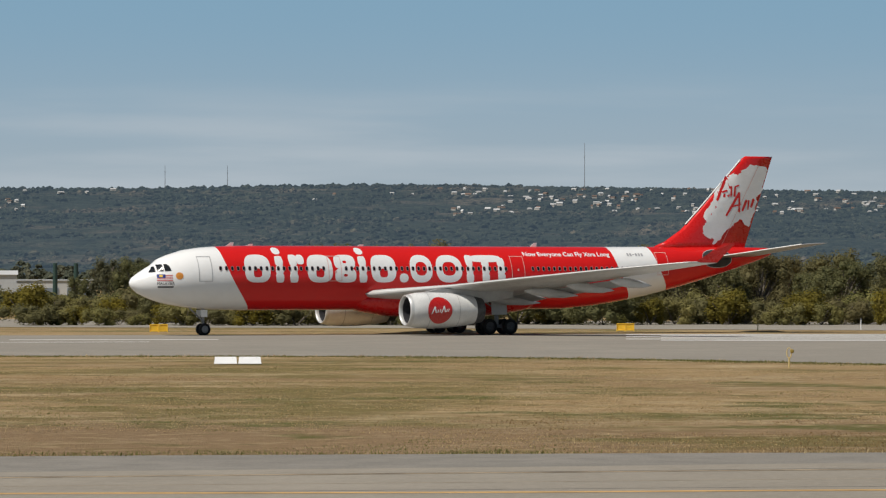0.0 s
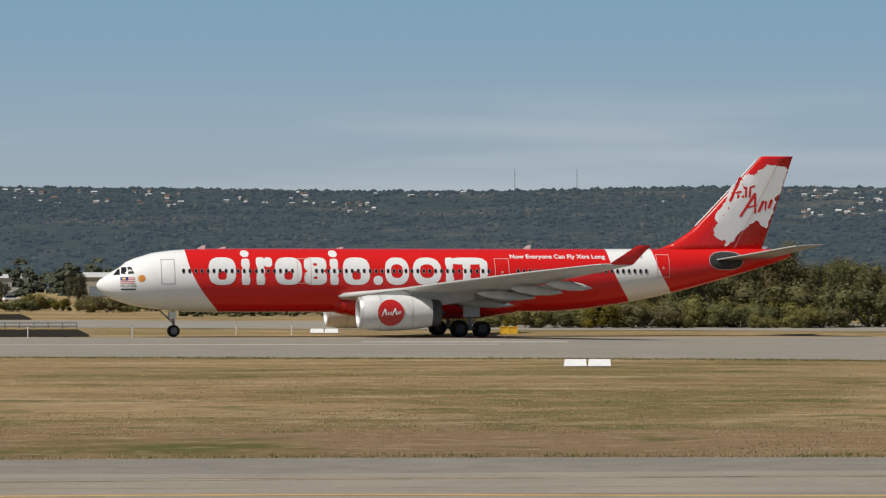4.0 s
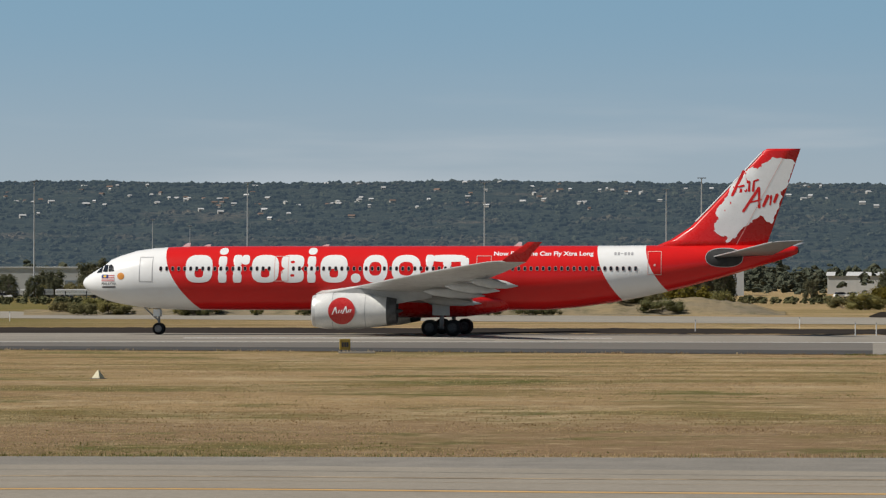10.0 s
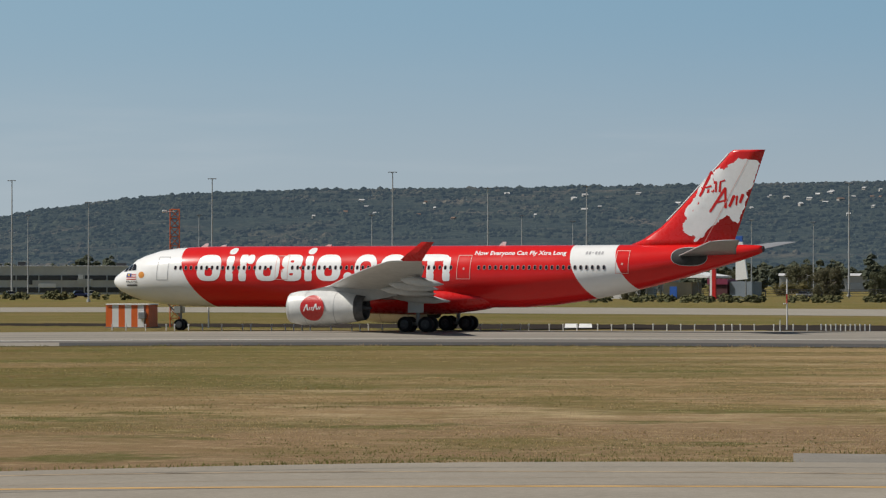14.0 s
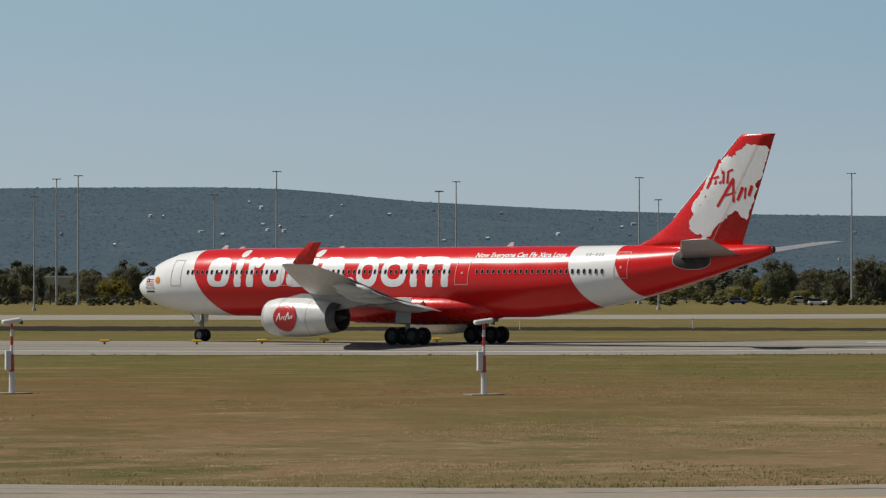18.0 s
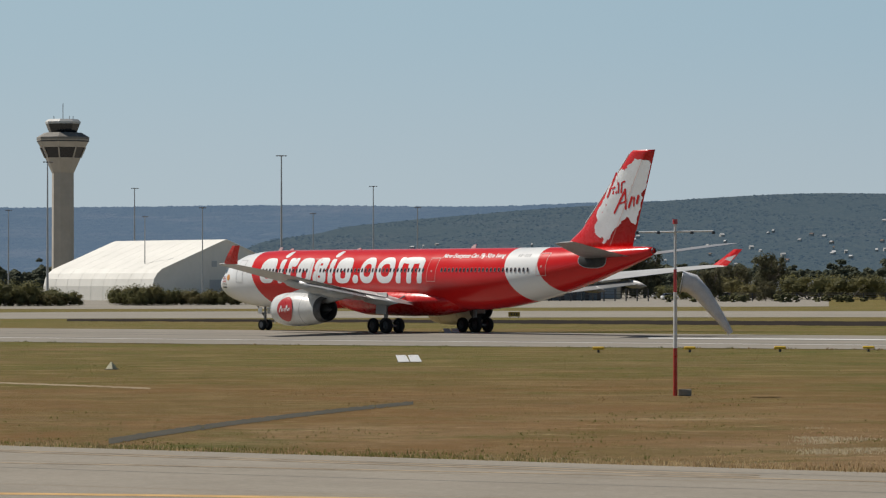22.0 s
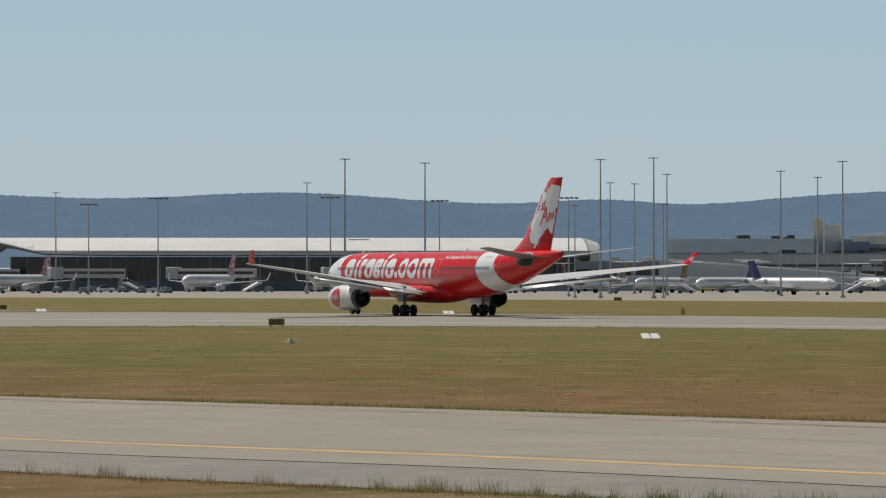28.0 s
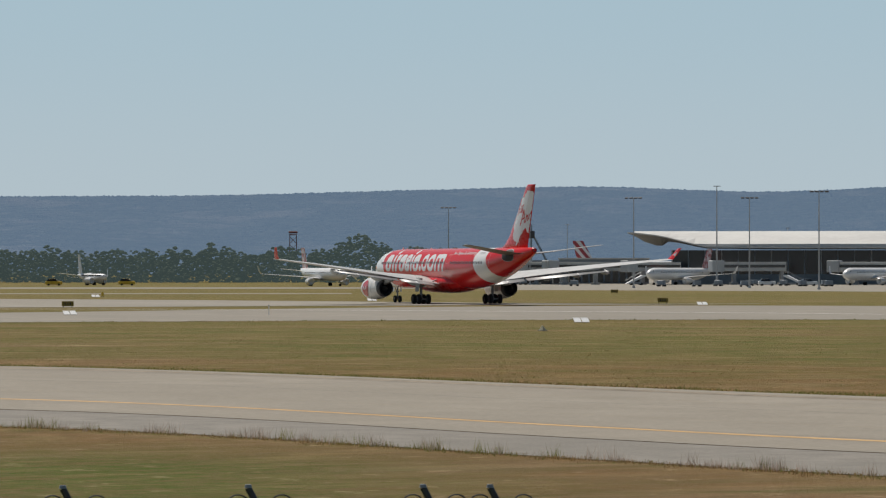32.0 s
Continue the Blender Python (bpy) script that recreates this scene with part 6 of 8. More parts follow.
def papi(box_side):
    t = thing("approach_camera_post", "red and white banded post with a white box head", "post", "banded posts")
    bands = [(0, 0.98, 0.13, M_WHITE), (0.98, 0.75, 0.11, M_RED), (1.73, 0.42, 0.07, M_WHITE), (2.15, 0.38, 0.07, M_RED), (2.53, 0.3, 0.07, M_WHITE), (2.83, 0.25, 0.07, M_RED)]
    for z, ln, r, mt in bands:
        bm = bmesh.new()
        tube(bm, r, r * 0.92, ln, Matrix.Translation((0, 0, z)), 12)
        part("band", bm, mt, t)
    bm = bmesh.new()
    box(bm, 0.85, 0.34, 0.2, Matrix.Translation((0, 0, 3.1)) @ Matrix.Rotation(-0.14, 4, "Y"), 0.05)
    hd = part("housing", bm, M_WHITE, t, "white tilted box head")
    bm = bmesh.new()
    box(bm, 0.06, 0.28, 0.15, Matrix.Translation((0.43, 0, 3.06)))
    part("lens", bm, M_DARK, hd)
    bm = bmesh.new()
    box(bm, 0.24, 0.2, 0.85, Matrix.Translation((box_side * 0.18, 0.0, 1.05)), 0.02)
    part("cabinet", bm, M_WHITE, t)
    bm = bmesh.new()
    box(bm, 1.5, 1.2, 0.05, Matrix(), 0.01)
    part("pad", bm, M_CONCRETE, t)
    return t


repeated(papi(-1), [facing(-40.33, 175, 20), facing(-33.52, 172, 20)])
t = thing("cable_cabinet", "pale grey cabinet on a thin post with a cable", "cabinet")
bm = bmesh.new()
box(bm, 0.4, 0.3, 0.72, Matrix.Translation((0, 0, 0.42)), 0.03)
part("housing", bm, M_WHITE, t)
bm = bmesh.new()
tube(bm, 0.05, 0.05, 0.45, Matrix(), 8)
rod(bm, (-0.1, 0, 0.42), (-0.35, -0.1, 0.02), 0.03)
rod(bm, (-0.35, -0.1, 0.03), (-0.15, -0.2, 0.03), 0.03)
part("leg", bm, M_GREYMETAL, t)
t.matrix_basis = facing(-40.95, 166)


def windsock():
    t = thing("windsock", "white windsock drooping on a red and white banded pole", "windsock")
    for z, ln, r, mt in ((0, 2.0, 0.09, M_RED), (2.0, 2.35, 0.078, M_WHITE), (4.35, 0.95, 0.07, M_RED), (5.3, 1.9, 0.055, M_WHITE), (7.2, 0.2, 0.11, M_RED)):
        bm = bmesh.new()
        tube(bm, r, r * 0.95, ln, Matrix.Translation((0, 0, z)), 12)
        part("band", bm, mt, t)
    bm = bmesh.new()
    rod(bm, (-1.6, 0, 6.85), (1.6, 0, 6.9), 0.035)
    part("crossbar", bm, M_WHITE, t, "white lamp crossbar")
    for x in (-1.6, -0.7, 0.7, 1.6):
        bm = bmesh.new()
        tube(bm, 0.09, 0.06, 0.12, Matrix.Translation((x, 0, 6.78)), 10)
        part("lamp", bm, M_DARK, t)
    bm = bmesh.new()
    for k in range(18):
        u = k * math.tau / 18
        v = (k + 1) * math.tau / 18
        rod(bm, (0.28 + 0.06 * math.cos(u), 0.45 * math.sin(u), 4.75 + 0.45 * math.cos(u)), (0.28 + 0.06 * math.cos(v), 0.45 * math.sin(v), 4.75 + 0.45 * math.cos(v)), 0.03, 5)
    part("hoop", bm, M_GREYMETAL, t)
    line = [((0.25, 4.80), 0.45), ((0.7, 4.70), 0.42), ((1.15, 4.25), 0.35), ((1.6, 3.65), 0.27), ((2.0, 3.1), 0.19), ((2.32, 2.62), 0.12)]
    bm = bmesh.new()
    rings = []
    for i, ((x, z), r) in enumerate(line):
        x2, z2 = line[min(i + 1, len(line) - 1)][0]
        x1, z1 = line[max(i - 1, 0)][0]
        d = Vector((x2 - x1, 0, z2 - z1)).normalized()
        n = Vector((-d.z, 0, d.x))
        rings.append([Vector((x, 0, z)) + n * r * math.cos(q * math.tau / 16) + Vector((0, 1, 0)) * r * (0.8 + 0.1 * (q % 3)) * math.sin(q * math.tau / 16) for q in range(16)])
    loft(bm, rings, False)
    smooth(part("sock", bm, paint("white_fabric", (0.82, 0.82, 0.83, 1), 0.85, dirt=0.1, scale=3), t, "limp white fabric sock"))
    bm = bmesh.new()
    box(bm, 0.55, 0.4, 0.28, Matrix.Translation((0.4, 0, 0)), 0.03)
    part("footing", bm, M_CONCRETE, t)
    return t


windsock().matrix_basis = facing(-49.21, 166)


def glideslope():
    t = thing("equipment_hut", "orange and white striped equipment hut", "hut")
    for k in range(7):
        bm = bmesh.new()
        box(bm, 0.66 if k < 6 else 0.3, 2.6, 2.15, Matrix.Translation((-1.95 + k * 0.66, 0, 0.1)))
        part("wall_stripe", bm, M_ORANGE if k % 2 == 0 else M_WHITE, t)
    bm = bmesh.new()
    box(bm, 4.5, 2.8, 0.12, Matrix.Translation((0, 0, 2.25)), 0.02)
    part("roof", bm, M_WHITE, t)
    bm = bmesh.new()
    box(bm, 4.8, 3.0, 0.1, Matrix())
    part("plinth", bm, M_CONCRETE, t)
    bm = bmesh.new()
    box(bm, 0.7, 0.5, 0.7, Matrix.Translation((1.6, -1.55, 0.9)), 0.05)
    part("air_conditioner", bm, M_GREYMETAL, t)
    t.matrix_basis = facing(-20.95, 390, -20)
    m = thing("lattice_mast", "red-orange steel lattice mast with small antennas", "mast")
    w, hgt = 0.46, 11.7
    bm = bmesh.new()
    for x in (-w, w):
        for y in (-w, w):
            rod(bm, (x, y, 0), (x, y, hgt), 0.06)
    part("legs", bm, M_ORANGE, m)
    n = 13
    for k in range(n):
        z0, z1 = hgt * k / n, hgt * (k + 1) / n
        bm = bmesh.new()
        for (x0, y0), (x1, y1) in (((-w, -w), (w, -w)), ((w, -w), (w, w)), ((w, w), (-w, w)), ((-w, w), (-w, -w))):
            rod(bm, (x0, y0, z0), (x1, y1, z1), 0.035, 4)
            rod(bm, (x1, y1, z0), (x0, y0, z1), 0.035, 4)
            rod(bm, (x0, y0, z1), (x1, y1, z1), 0.035, 4)
        part("brace_bay", bm, M_ORANGE, m)
    bm = bmesh.new()
    box(bm, 0.5, 0.3, 0.25, Matrix.Translation((-1.0, -0.2, hgt - 0.3)), 0.04)
    rod(bm, (-1.0, -0.2, hgt - 0.2), (0, 0, hgt - 0.2), 0.04)
    part("antenna", bm, M_WHITE, m)
    m.matrix_basis = facing(-20.34, 394)
    p = thing("antenna_pole", "slim grey monitor pole near the striped hut", "pole")
    bm = bmesh.new()
    tube(bm, 0.09, 0.06, 2.5, Matrix(), 8)
    part("shaft", bm, M_GREYMETAL, p)
    bm = bmesh.new()
    box(bm, 0.16, 0.12, 0.8, Matrix.Translation((0, 0, 1.7)), 0.03)
    part("antenna", bm, M_WHITE, p)
    p.matrix_basis = facing(-19.85, 388)


glideslope()


M_DRAIN = paving("dark_drain_gravel", (0.040, 0.035, 0.029, 1), (0.024, 0.021, 0.018, 1), 0.7, 0.0)


def culvert():
    """A sunken drain crossing under the far taxiway, drawn as flat dark beds on either side and a low pipe rail."""
    rag = lambda a, q: 2.2 * noise.noise(Vector((a * 9, q, 0.0)))
    lean = lambda a, d0, d1, a0, a1: d0 + (d1 - d0) * min(1, max(0, min(a - a0, a1 - a) / 0.16))
    band("drain_bed", lambda a: 352 + rag(a, 2), lambda a: lean(a, 362, 405, 3.55, 5.28) + rag(a, 5), 5.28, 3.55, 0.045, M_DRAIN, "flat dark drain bed in the grass", step=0.03)
    band("drain_bed", lambda a: 515 + rag(a, 8), lambda a: lean(a, 530, 605, 3.4, 4.45) + rag(a, 11), 4.45, 3.4, 0.045, M_DRAIN, "flat dark drain bed in the grass", step=0.03)
    t = thing("pipe_rail", "low pale pipe rail across the drain", "rail")
    p, q = spot(3.66, 416), spot(5.1, 416)
    for z in (0.28, 0.62):
        bm = bmesh.new()
        rod(bm, p + Vector((0, 0, z)), q + Vector((0, 0, z)), 0.07, 8)
        part("rail", bm, M_GREYMETAL, t)
    for k in range(8):
        c = p + (q - p) * k / 7
        bm = bmesh.new()
        rod(bm, c, c + Vector((0, 0, 0.66)), 0.06, 8)
        part("post", bm, M_GREYMETAL, t)


culvert()


def bank_tall(a):
    tall = 2.5 * min(1, max(0.05, (2.2 - a) / 0.7)) * min(1, max(0.25, (a + 9) / 4))
    return max(0.2, tall * (0.85 + 0.35 * noise.noise(Vector((a * 1.7, 2, 0))) + 0.10 * noise.noise(Vector((a * 7, 5, 0)))))


def bank():
    """Sandy spoil bank with grey gravel."""
    m, nt, b = surface("spoil_earth", 0.95, 0, 0.1)
    v = coords(nt)
    c = mixed(nt, grain(nt, v, 0.08, 5, 0.6, 0.4, 0.6), (0.215, 0.18, 0.125, 1), (0.29, 0.225, 0.13, 1))
    c = mixed(nt, maths(nt, "MULTIPLY", grain(nt, v, 0.4, 5, 0.7, 0.48, 0.66), 0.75), c, (0.115, 0.11, 0.065, 1))
    nt.links.new(c, b.inputs["Base Color"])
    bumped(nt, b, grain(nt, v, 0.8, 5, 0.7, 0.2, 0.8), 0.8, 0.4)
    bm = bmesh.new()
    cols = []
    for i in range(221):
        a = 2.2 - i * 0.05
        tall = bank_tall(a)
        cols.append([bm.verts.new(spot(a, 545 + d, z * tall)) for d, z in ((0, -0.02), (5, 0.35), (12, 0.8), (20, 1.0), (34, 0.95), (52, 0.5), (70, -0.02))])
    for p, q in zip(cols, cols[1:]):
        for k in range(6):
            bm.faces.new((p[k], p[k + 1], q[k + 1], q[k]))
    bmesh.ops.recalc_face_normals(bm, faces=bm.faces)
    if sum(f.normal.z for f in bm.faces) < 0:
        bmesh.ops.reverse_faces(bm, faces=bm.faces)
    tagged(smooth(part("spoil_bank", bm, m)), "sandy grey-brown spoil bank with scrub", "earth bank", kind="structure")


bank()
rng = random.Random(71)
for k in range(46):
    a = rng.uniform(1.6, -9.0)
    back = rng.choice((-6, -3, 3, 12, 22, 34))
    grown = plant(BUSHES, rng.choice((1, 1, 2)), a, 545 + back, rng.uniform(0.9, 1.7), rng.uniform(1.2, 1.9))
    grown.matrix_basis.translation.z = bank_tall(a) * glide([70, 52, 34, 20, 12, 5, 0, -8], [0, 0.5, 0.95, 1.0, 0.8, 0.35, 0, 0], back) * 0.93 if back > 0 else 0.0


def near_fence():
    t = thing("perimeter_fence", "steel perimeter fence top with angled black arms and barbed wire", "fence")
    posts = [(-93.1, 60), (-90.5, 60), (-88.0, 59), (-85.33, 59), (-82.80, 59), (-81.83, 59)]
    tops = []
    for a, d in posts:
        p = spot(a, d * 0.98)
        side = spot(a - 90, 1)
        bm = bmesh.new()
        rod(bm, p, p + Vector((0, 0, 1.35)), 0.05, 10)
        ps = part("post", bm, M_GREYMETAL, t)
        bm = bmesh.new()
        tip = p + Vector((0, 0, 1.62)) + side * 0.17
        rod(bm, p + Vector((0, 0, 1.30)), tip, 0.05, 10)
        part("arm", bm, M_DARK, ps, "black angled arm")
        bm = bmesh.new()
        tube(bm, 0.058, 0.045, 0.05, Matrix.Translation(tip), 10)
        part("cap", bm, M_GREYMETAL, ps)
        tops.append(p)
    for z in (1.12, 1.22, 1.30):
        for p, q in zip(tops, tops[1:]):
            bm = bmesh.new()
            rod(bm, p + Vector((0, 0, z)), q + Vector((0, 0, z)), 0.004, 4)
            part("wire", bm, M_GREYMETAL, t)
    for p in tops:
        bm = bmesh.new()
        u = (spot(-85.5 - 90, 1)).normalized()
        for s in (-1, 1):
            for k in range(14):
                c0, c1 = 0.45 * k, 0.45 * (k + 1)
                f = lambda c: p + u * (s * (0.32 + 0.15 * math.cos(c))) + Vector((0, 0, 1.40 + 0.12 * math.sin(c)))
                rod(bm, f(c0), f(c1), 0.011, 4)
        part("barbed_coil", bm, M_DARK, t)


near_fence()

# ---- buildings ----
M_PALEWALL = paint("pale_cladding", (0.55, 0.55, 0.53, 1), 0.6, dirt=0.1, scale=0.15)
M_GREYWALL = paint("grey_cladding", (0.46, 0.48, 0.49, 1), 0.55, dirt=0.1, scale=0.15)
M_BEIGE = paint("beige_render", (0.46, 0.41, 0.33, 1), 0.75, dirt=0.12, scale=0.2)
M_BLUEGREY = paint("blue_grey_cladding", (0.22, 0.26, 0.30, 1), 0.5, dirt=0.1, scale=0.2)
M_HALLROOF = paint("pale_hall_roof", (0.60, 0.59, 0.56, 1), 0.55, dirt=0.1, scale=0.08)
M_MIDNIGHT = paint("midnight_cladding", (0.11, 0.13, 0.165, 1), 0.5, dirt=0.1, scale=0.2)
M_MAROON = paint("maroon_cladding", (0.09, 0.03, 0.035, 1), 0.55, dirt=0.1, scale=0.2)
M_ROOF = paint("pale_metal_roof", (0.60, 0.60, 0.59, 1), 0.5, dirt=0.1, scale=0.1)
M_TENT = paint("white_tent_fabric", (0.78, 0.76, 0.70, 1), 0.7, dirt=0.06, scale=0.1)
M_TOWER = paint("tower_concrete", (0.50, 0.45, 0.38, 1), 0.8, dirt=0.1, scale=0.15)
M_TOWERDARK = paint("weathered_concrete", (0.24, 0.225, 0.20, 1), 0.8, dirt=0.12, scale=0.3)
M_SCREEN = paint("blue_panel", (0.03, 0.11, 0.42, 1), 0.4)


def shed(name, turn0, turn1, dist, tall, wall, label, roof=None, deep=22, pitch=0.0, bays=0, opening=None, category="building"):
    """A flat or low-gabled building between two bearings."""
    t = thing(name, label, category)
    mid = (turn0 + turn1) / 2
    w = 2 * dist * math.tan(radians(abs(turn0 - turn1)) / 2)
    bm = bmesh.new()
    box(bm, w, deep, tall, Matrix.Translation((0, deep / 2, 0)))
    body = part("wall", bm, wall, t)
    bm = bmesh.new()
    if pitch:
        loft(bm, [[Vector((x, -0.5, tall)), Vector((x, deep + 0.5, tall)), Vector((x, deep / 2, tall + pitch))] for x in (-w / 2 - 0.4, w / 2 + 0.4)])
    else:
        box(bm, w + 0.6, deep + 0.6, 0.5, Matrix.Translation((0, deep / 2, tall)), 0.05)
    part("roof", bm, roof or M_ROOF, t)
    for k in range(bays):
        x = -w / 2 + w * (k + 0.5) / bays
        bm = bmesh.new()
        box(bm, w / bays * 0.72, 0.25, tall * 0.5, Matrix.Translation((x, -0.06, tall * 0.06)))
        part("door_bay" if opening is None else "window", bm, opening or M_BLUEGREY, body)
    t.matrix_basis = facing(mid, dist)
    return t


shed("warehouse", 1.6, -2.0, 1250, 11.0, M_GREYWALL, "long pale grey metal warehouse with white parapet", deep=40)
bm = bmesh.new()
box(bm, 1.8, 0.3, 9.6, facing(-1.15, 1249))
tagged(part("wall_stripe", bm, M_BLUEGREY), "dark vertical panel on the warehouse front", "panel")
t = thing("sign_band", "red sign band with plain white shapes before the warehouse", "sign")
bm = bmesh.new()
box(bm, 32, 0.4, 2.6, Matrix(), 0.05)
part("board", bm, M_RED, t)
for x, w in ((-9, 3.2), (-4.4, 2.6), (12, 2.8)):
    bm = bmesh.new()
    box(bm, w, 0.1, 1.9, Matrix.Translation((x, -0.25, 0.35)), 0.3)
    part("white_shape", bm, M_WHITE, t)
t.matrix_basis = facing(-1.0, 1236)
shed("low_building", 10.4, 8.2, 1150, 4.6, M_PALEWALL, "low pale building with a flat roof", M_GREYWALL, bays=5)
shed("low_building", 9.3, 8.5, 1120, 6.4, M_GREYWALL, "grey boxy plant building", pitch=1.2)
shed("industrial_shed", 7.9, 6.4, 1300, 6.2, M_PALEWALL, "pale industrial shed with a light roof", pitch=1.8, bays=3)
shed("industrial_shed", 6.35, 5.2, 1280, 6.6, M_BEIGE, "beige industrial shed with grey doors", pitch=1.6, bays=2)
shed("industrial_shed", 4.4, 2.8, 1420, 6.5, M_PALEWALL, "white distant industrial shed", pitch=1.4)
shed("industrial_shed", 14.2, 12.6, 1200, 7.5, M_GREYWALL, "grey-green distant building above the trees", bays=4, opening=M_GLASSDARK)
shed("storage_tank", 12.2, 11.6, 900, 4.5, M_PALEWALL, "pale low tank building behind bushes")
for a in (9.85, 10.15):
    bm = bmesh.new()
    tube(bm, 0.7, 0.6, 9.5, facing(a, 1090), 12)
    tagged(part("green_stack", bm, paint("dark_green_paint", (0.02, 0.05, 0.04, 1), 0.5)), "dark green upright steel stack", "stack")
for k, a in enumerate([-1.43 - 0.66 * q for q in range(13)]):
    t = thing("trailer", "long white semi-trailer parked in a row", "trailer", "row of trailers")
    bm = bmesh.new()
    box(bm, 11.5, 2.5, 1.5, Matrix.Translation((0, 0, 1.0)), 0.08)
    part("body", bm, M_WHITE, t)
    bm = bmesh.new()
    for x in (-4, -2.8, 4.4):
        tube(bm, 0.5, 0.5, 2.4, Matrix.Translation((x, 1.2, 0.5)) @ Matrix.Rotation(math.pi / 2, 4, "X"), 10)
    part("wheels", bm, M_RUBBER, t)
    if k % 3 == 1:
        bm = bmesh.new()
        box(bm, 2.2, 2.4, 2.0, Matrix.Translation((7.2, 0, 0.6)), 0.2)
        part("cab", bm, M_SCREEN, t, "blue truck cab")
    t.matrix_basis = facing(a, 1050, 2)
for a0, a1, d, hgt, wl_ in ((-7.6, -9.6, 1450, 7, M_PALEWALL), (-9.8, -11.6, 1480, 6, M_GREYWALL), (-13.0, -14.6, 1400, 7, M_PALEWALL), (-15.6, -17.5, 1250, 9.5, M_GREYWALL), (-17.6, -19.6, 1220, 10.4, M_PALEWALL), (-24.6, -26.0, 1450, 6, M_BEIGE)):
    shed("industrial_shed", a0, a1, d, hgt, wl_, "pale flat industrial building behind trees", pitch=0.9, bays=4)
shed("industrial_shed", -4.4, -9.4, 1240, 8.6, M_PALEWALL, "long white industrial building behind the trailers", M_PALEWALL, bays=9)
shed("industrial_shed", -30.4, -31.9, 1250, 7.6, M_PALEWALL, "long white industrial shed among trees", M_PALEWALL)
shed("industrial_shed", -26.6, -28.2, 1280, 6.8, M_PALEWALL, "pale industrial shed with a light roof", pitch=0.8, bays=4)
shed("industrial_shed", -34.4, -36.0, 1300, 6.4, M_GREYWALL, "grey industrial shed among trees", bays=4)
shed("industrial_shed", -38.0, -40.0, 1250, 7.0, M_BEIGE, "beige freight building with pale roof", bays=5)
shed("industrial_shed", -44.6, -46.2, 1300, 5.5, M_GREYWALL, "long grey shed with a light roof")
shed("industrial_shed", -46.4, -48.2, 1330, 4.5, M_PALEWALL, "white low shed behind trees")
t = thing("totem_sign", "tall blue and orange totem sign", "sign")
for z, ln, mt in ((0, 3.0, M_SCREEN), (3.0, 2.2, M_ORANGE), (5.2, 3.0, M_SCREEN)):
    bm = bmesh.new()
    box(bm, 1.7, 0.5, ln, Matrix.Translation((0, 0, z)), 0.04)
    part("panel", bm, mt, t)
t.matrix_basis = facing(-15.3, 900)
t = thing("billboard", "dark roadside billboard with a blue screen", "billboard")
bm = bmesh.new()
box(bm, 22, 0.8, 8.0, Matrix.Translation((0, 0, 6.2)), 0.1)
brd = part("board", bm, M_DARK, t)
bm = bmesh.new()
box(bm, 7.2, 0.15, 4.6, Matrix.Translation((-5.2, -0.5, 7.9)))
part("screen", bm, M_SCREEN, brd, "blue picture panel")
bm = bmesh.new()
box(bm, 2.4, 0.16, 4.6, Matrix.Translation((-0.3, -0.5, 7.9)))
part("screen_edge", bm, M_PALEWALL, brd, "pale picture panel")
for x in (-9.5, 1.5, 3.5, 9):
    bm = bmesh.new()
    box(bm, 0.8, 0.8, 6.2, Matrix.Translation((x, 0, 0)))
    part("leg", bm, M_DARK, t)
t.matrix_basis = facing(-32.75, 1280)



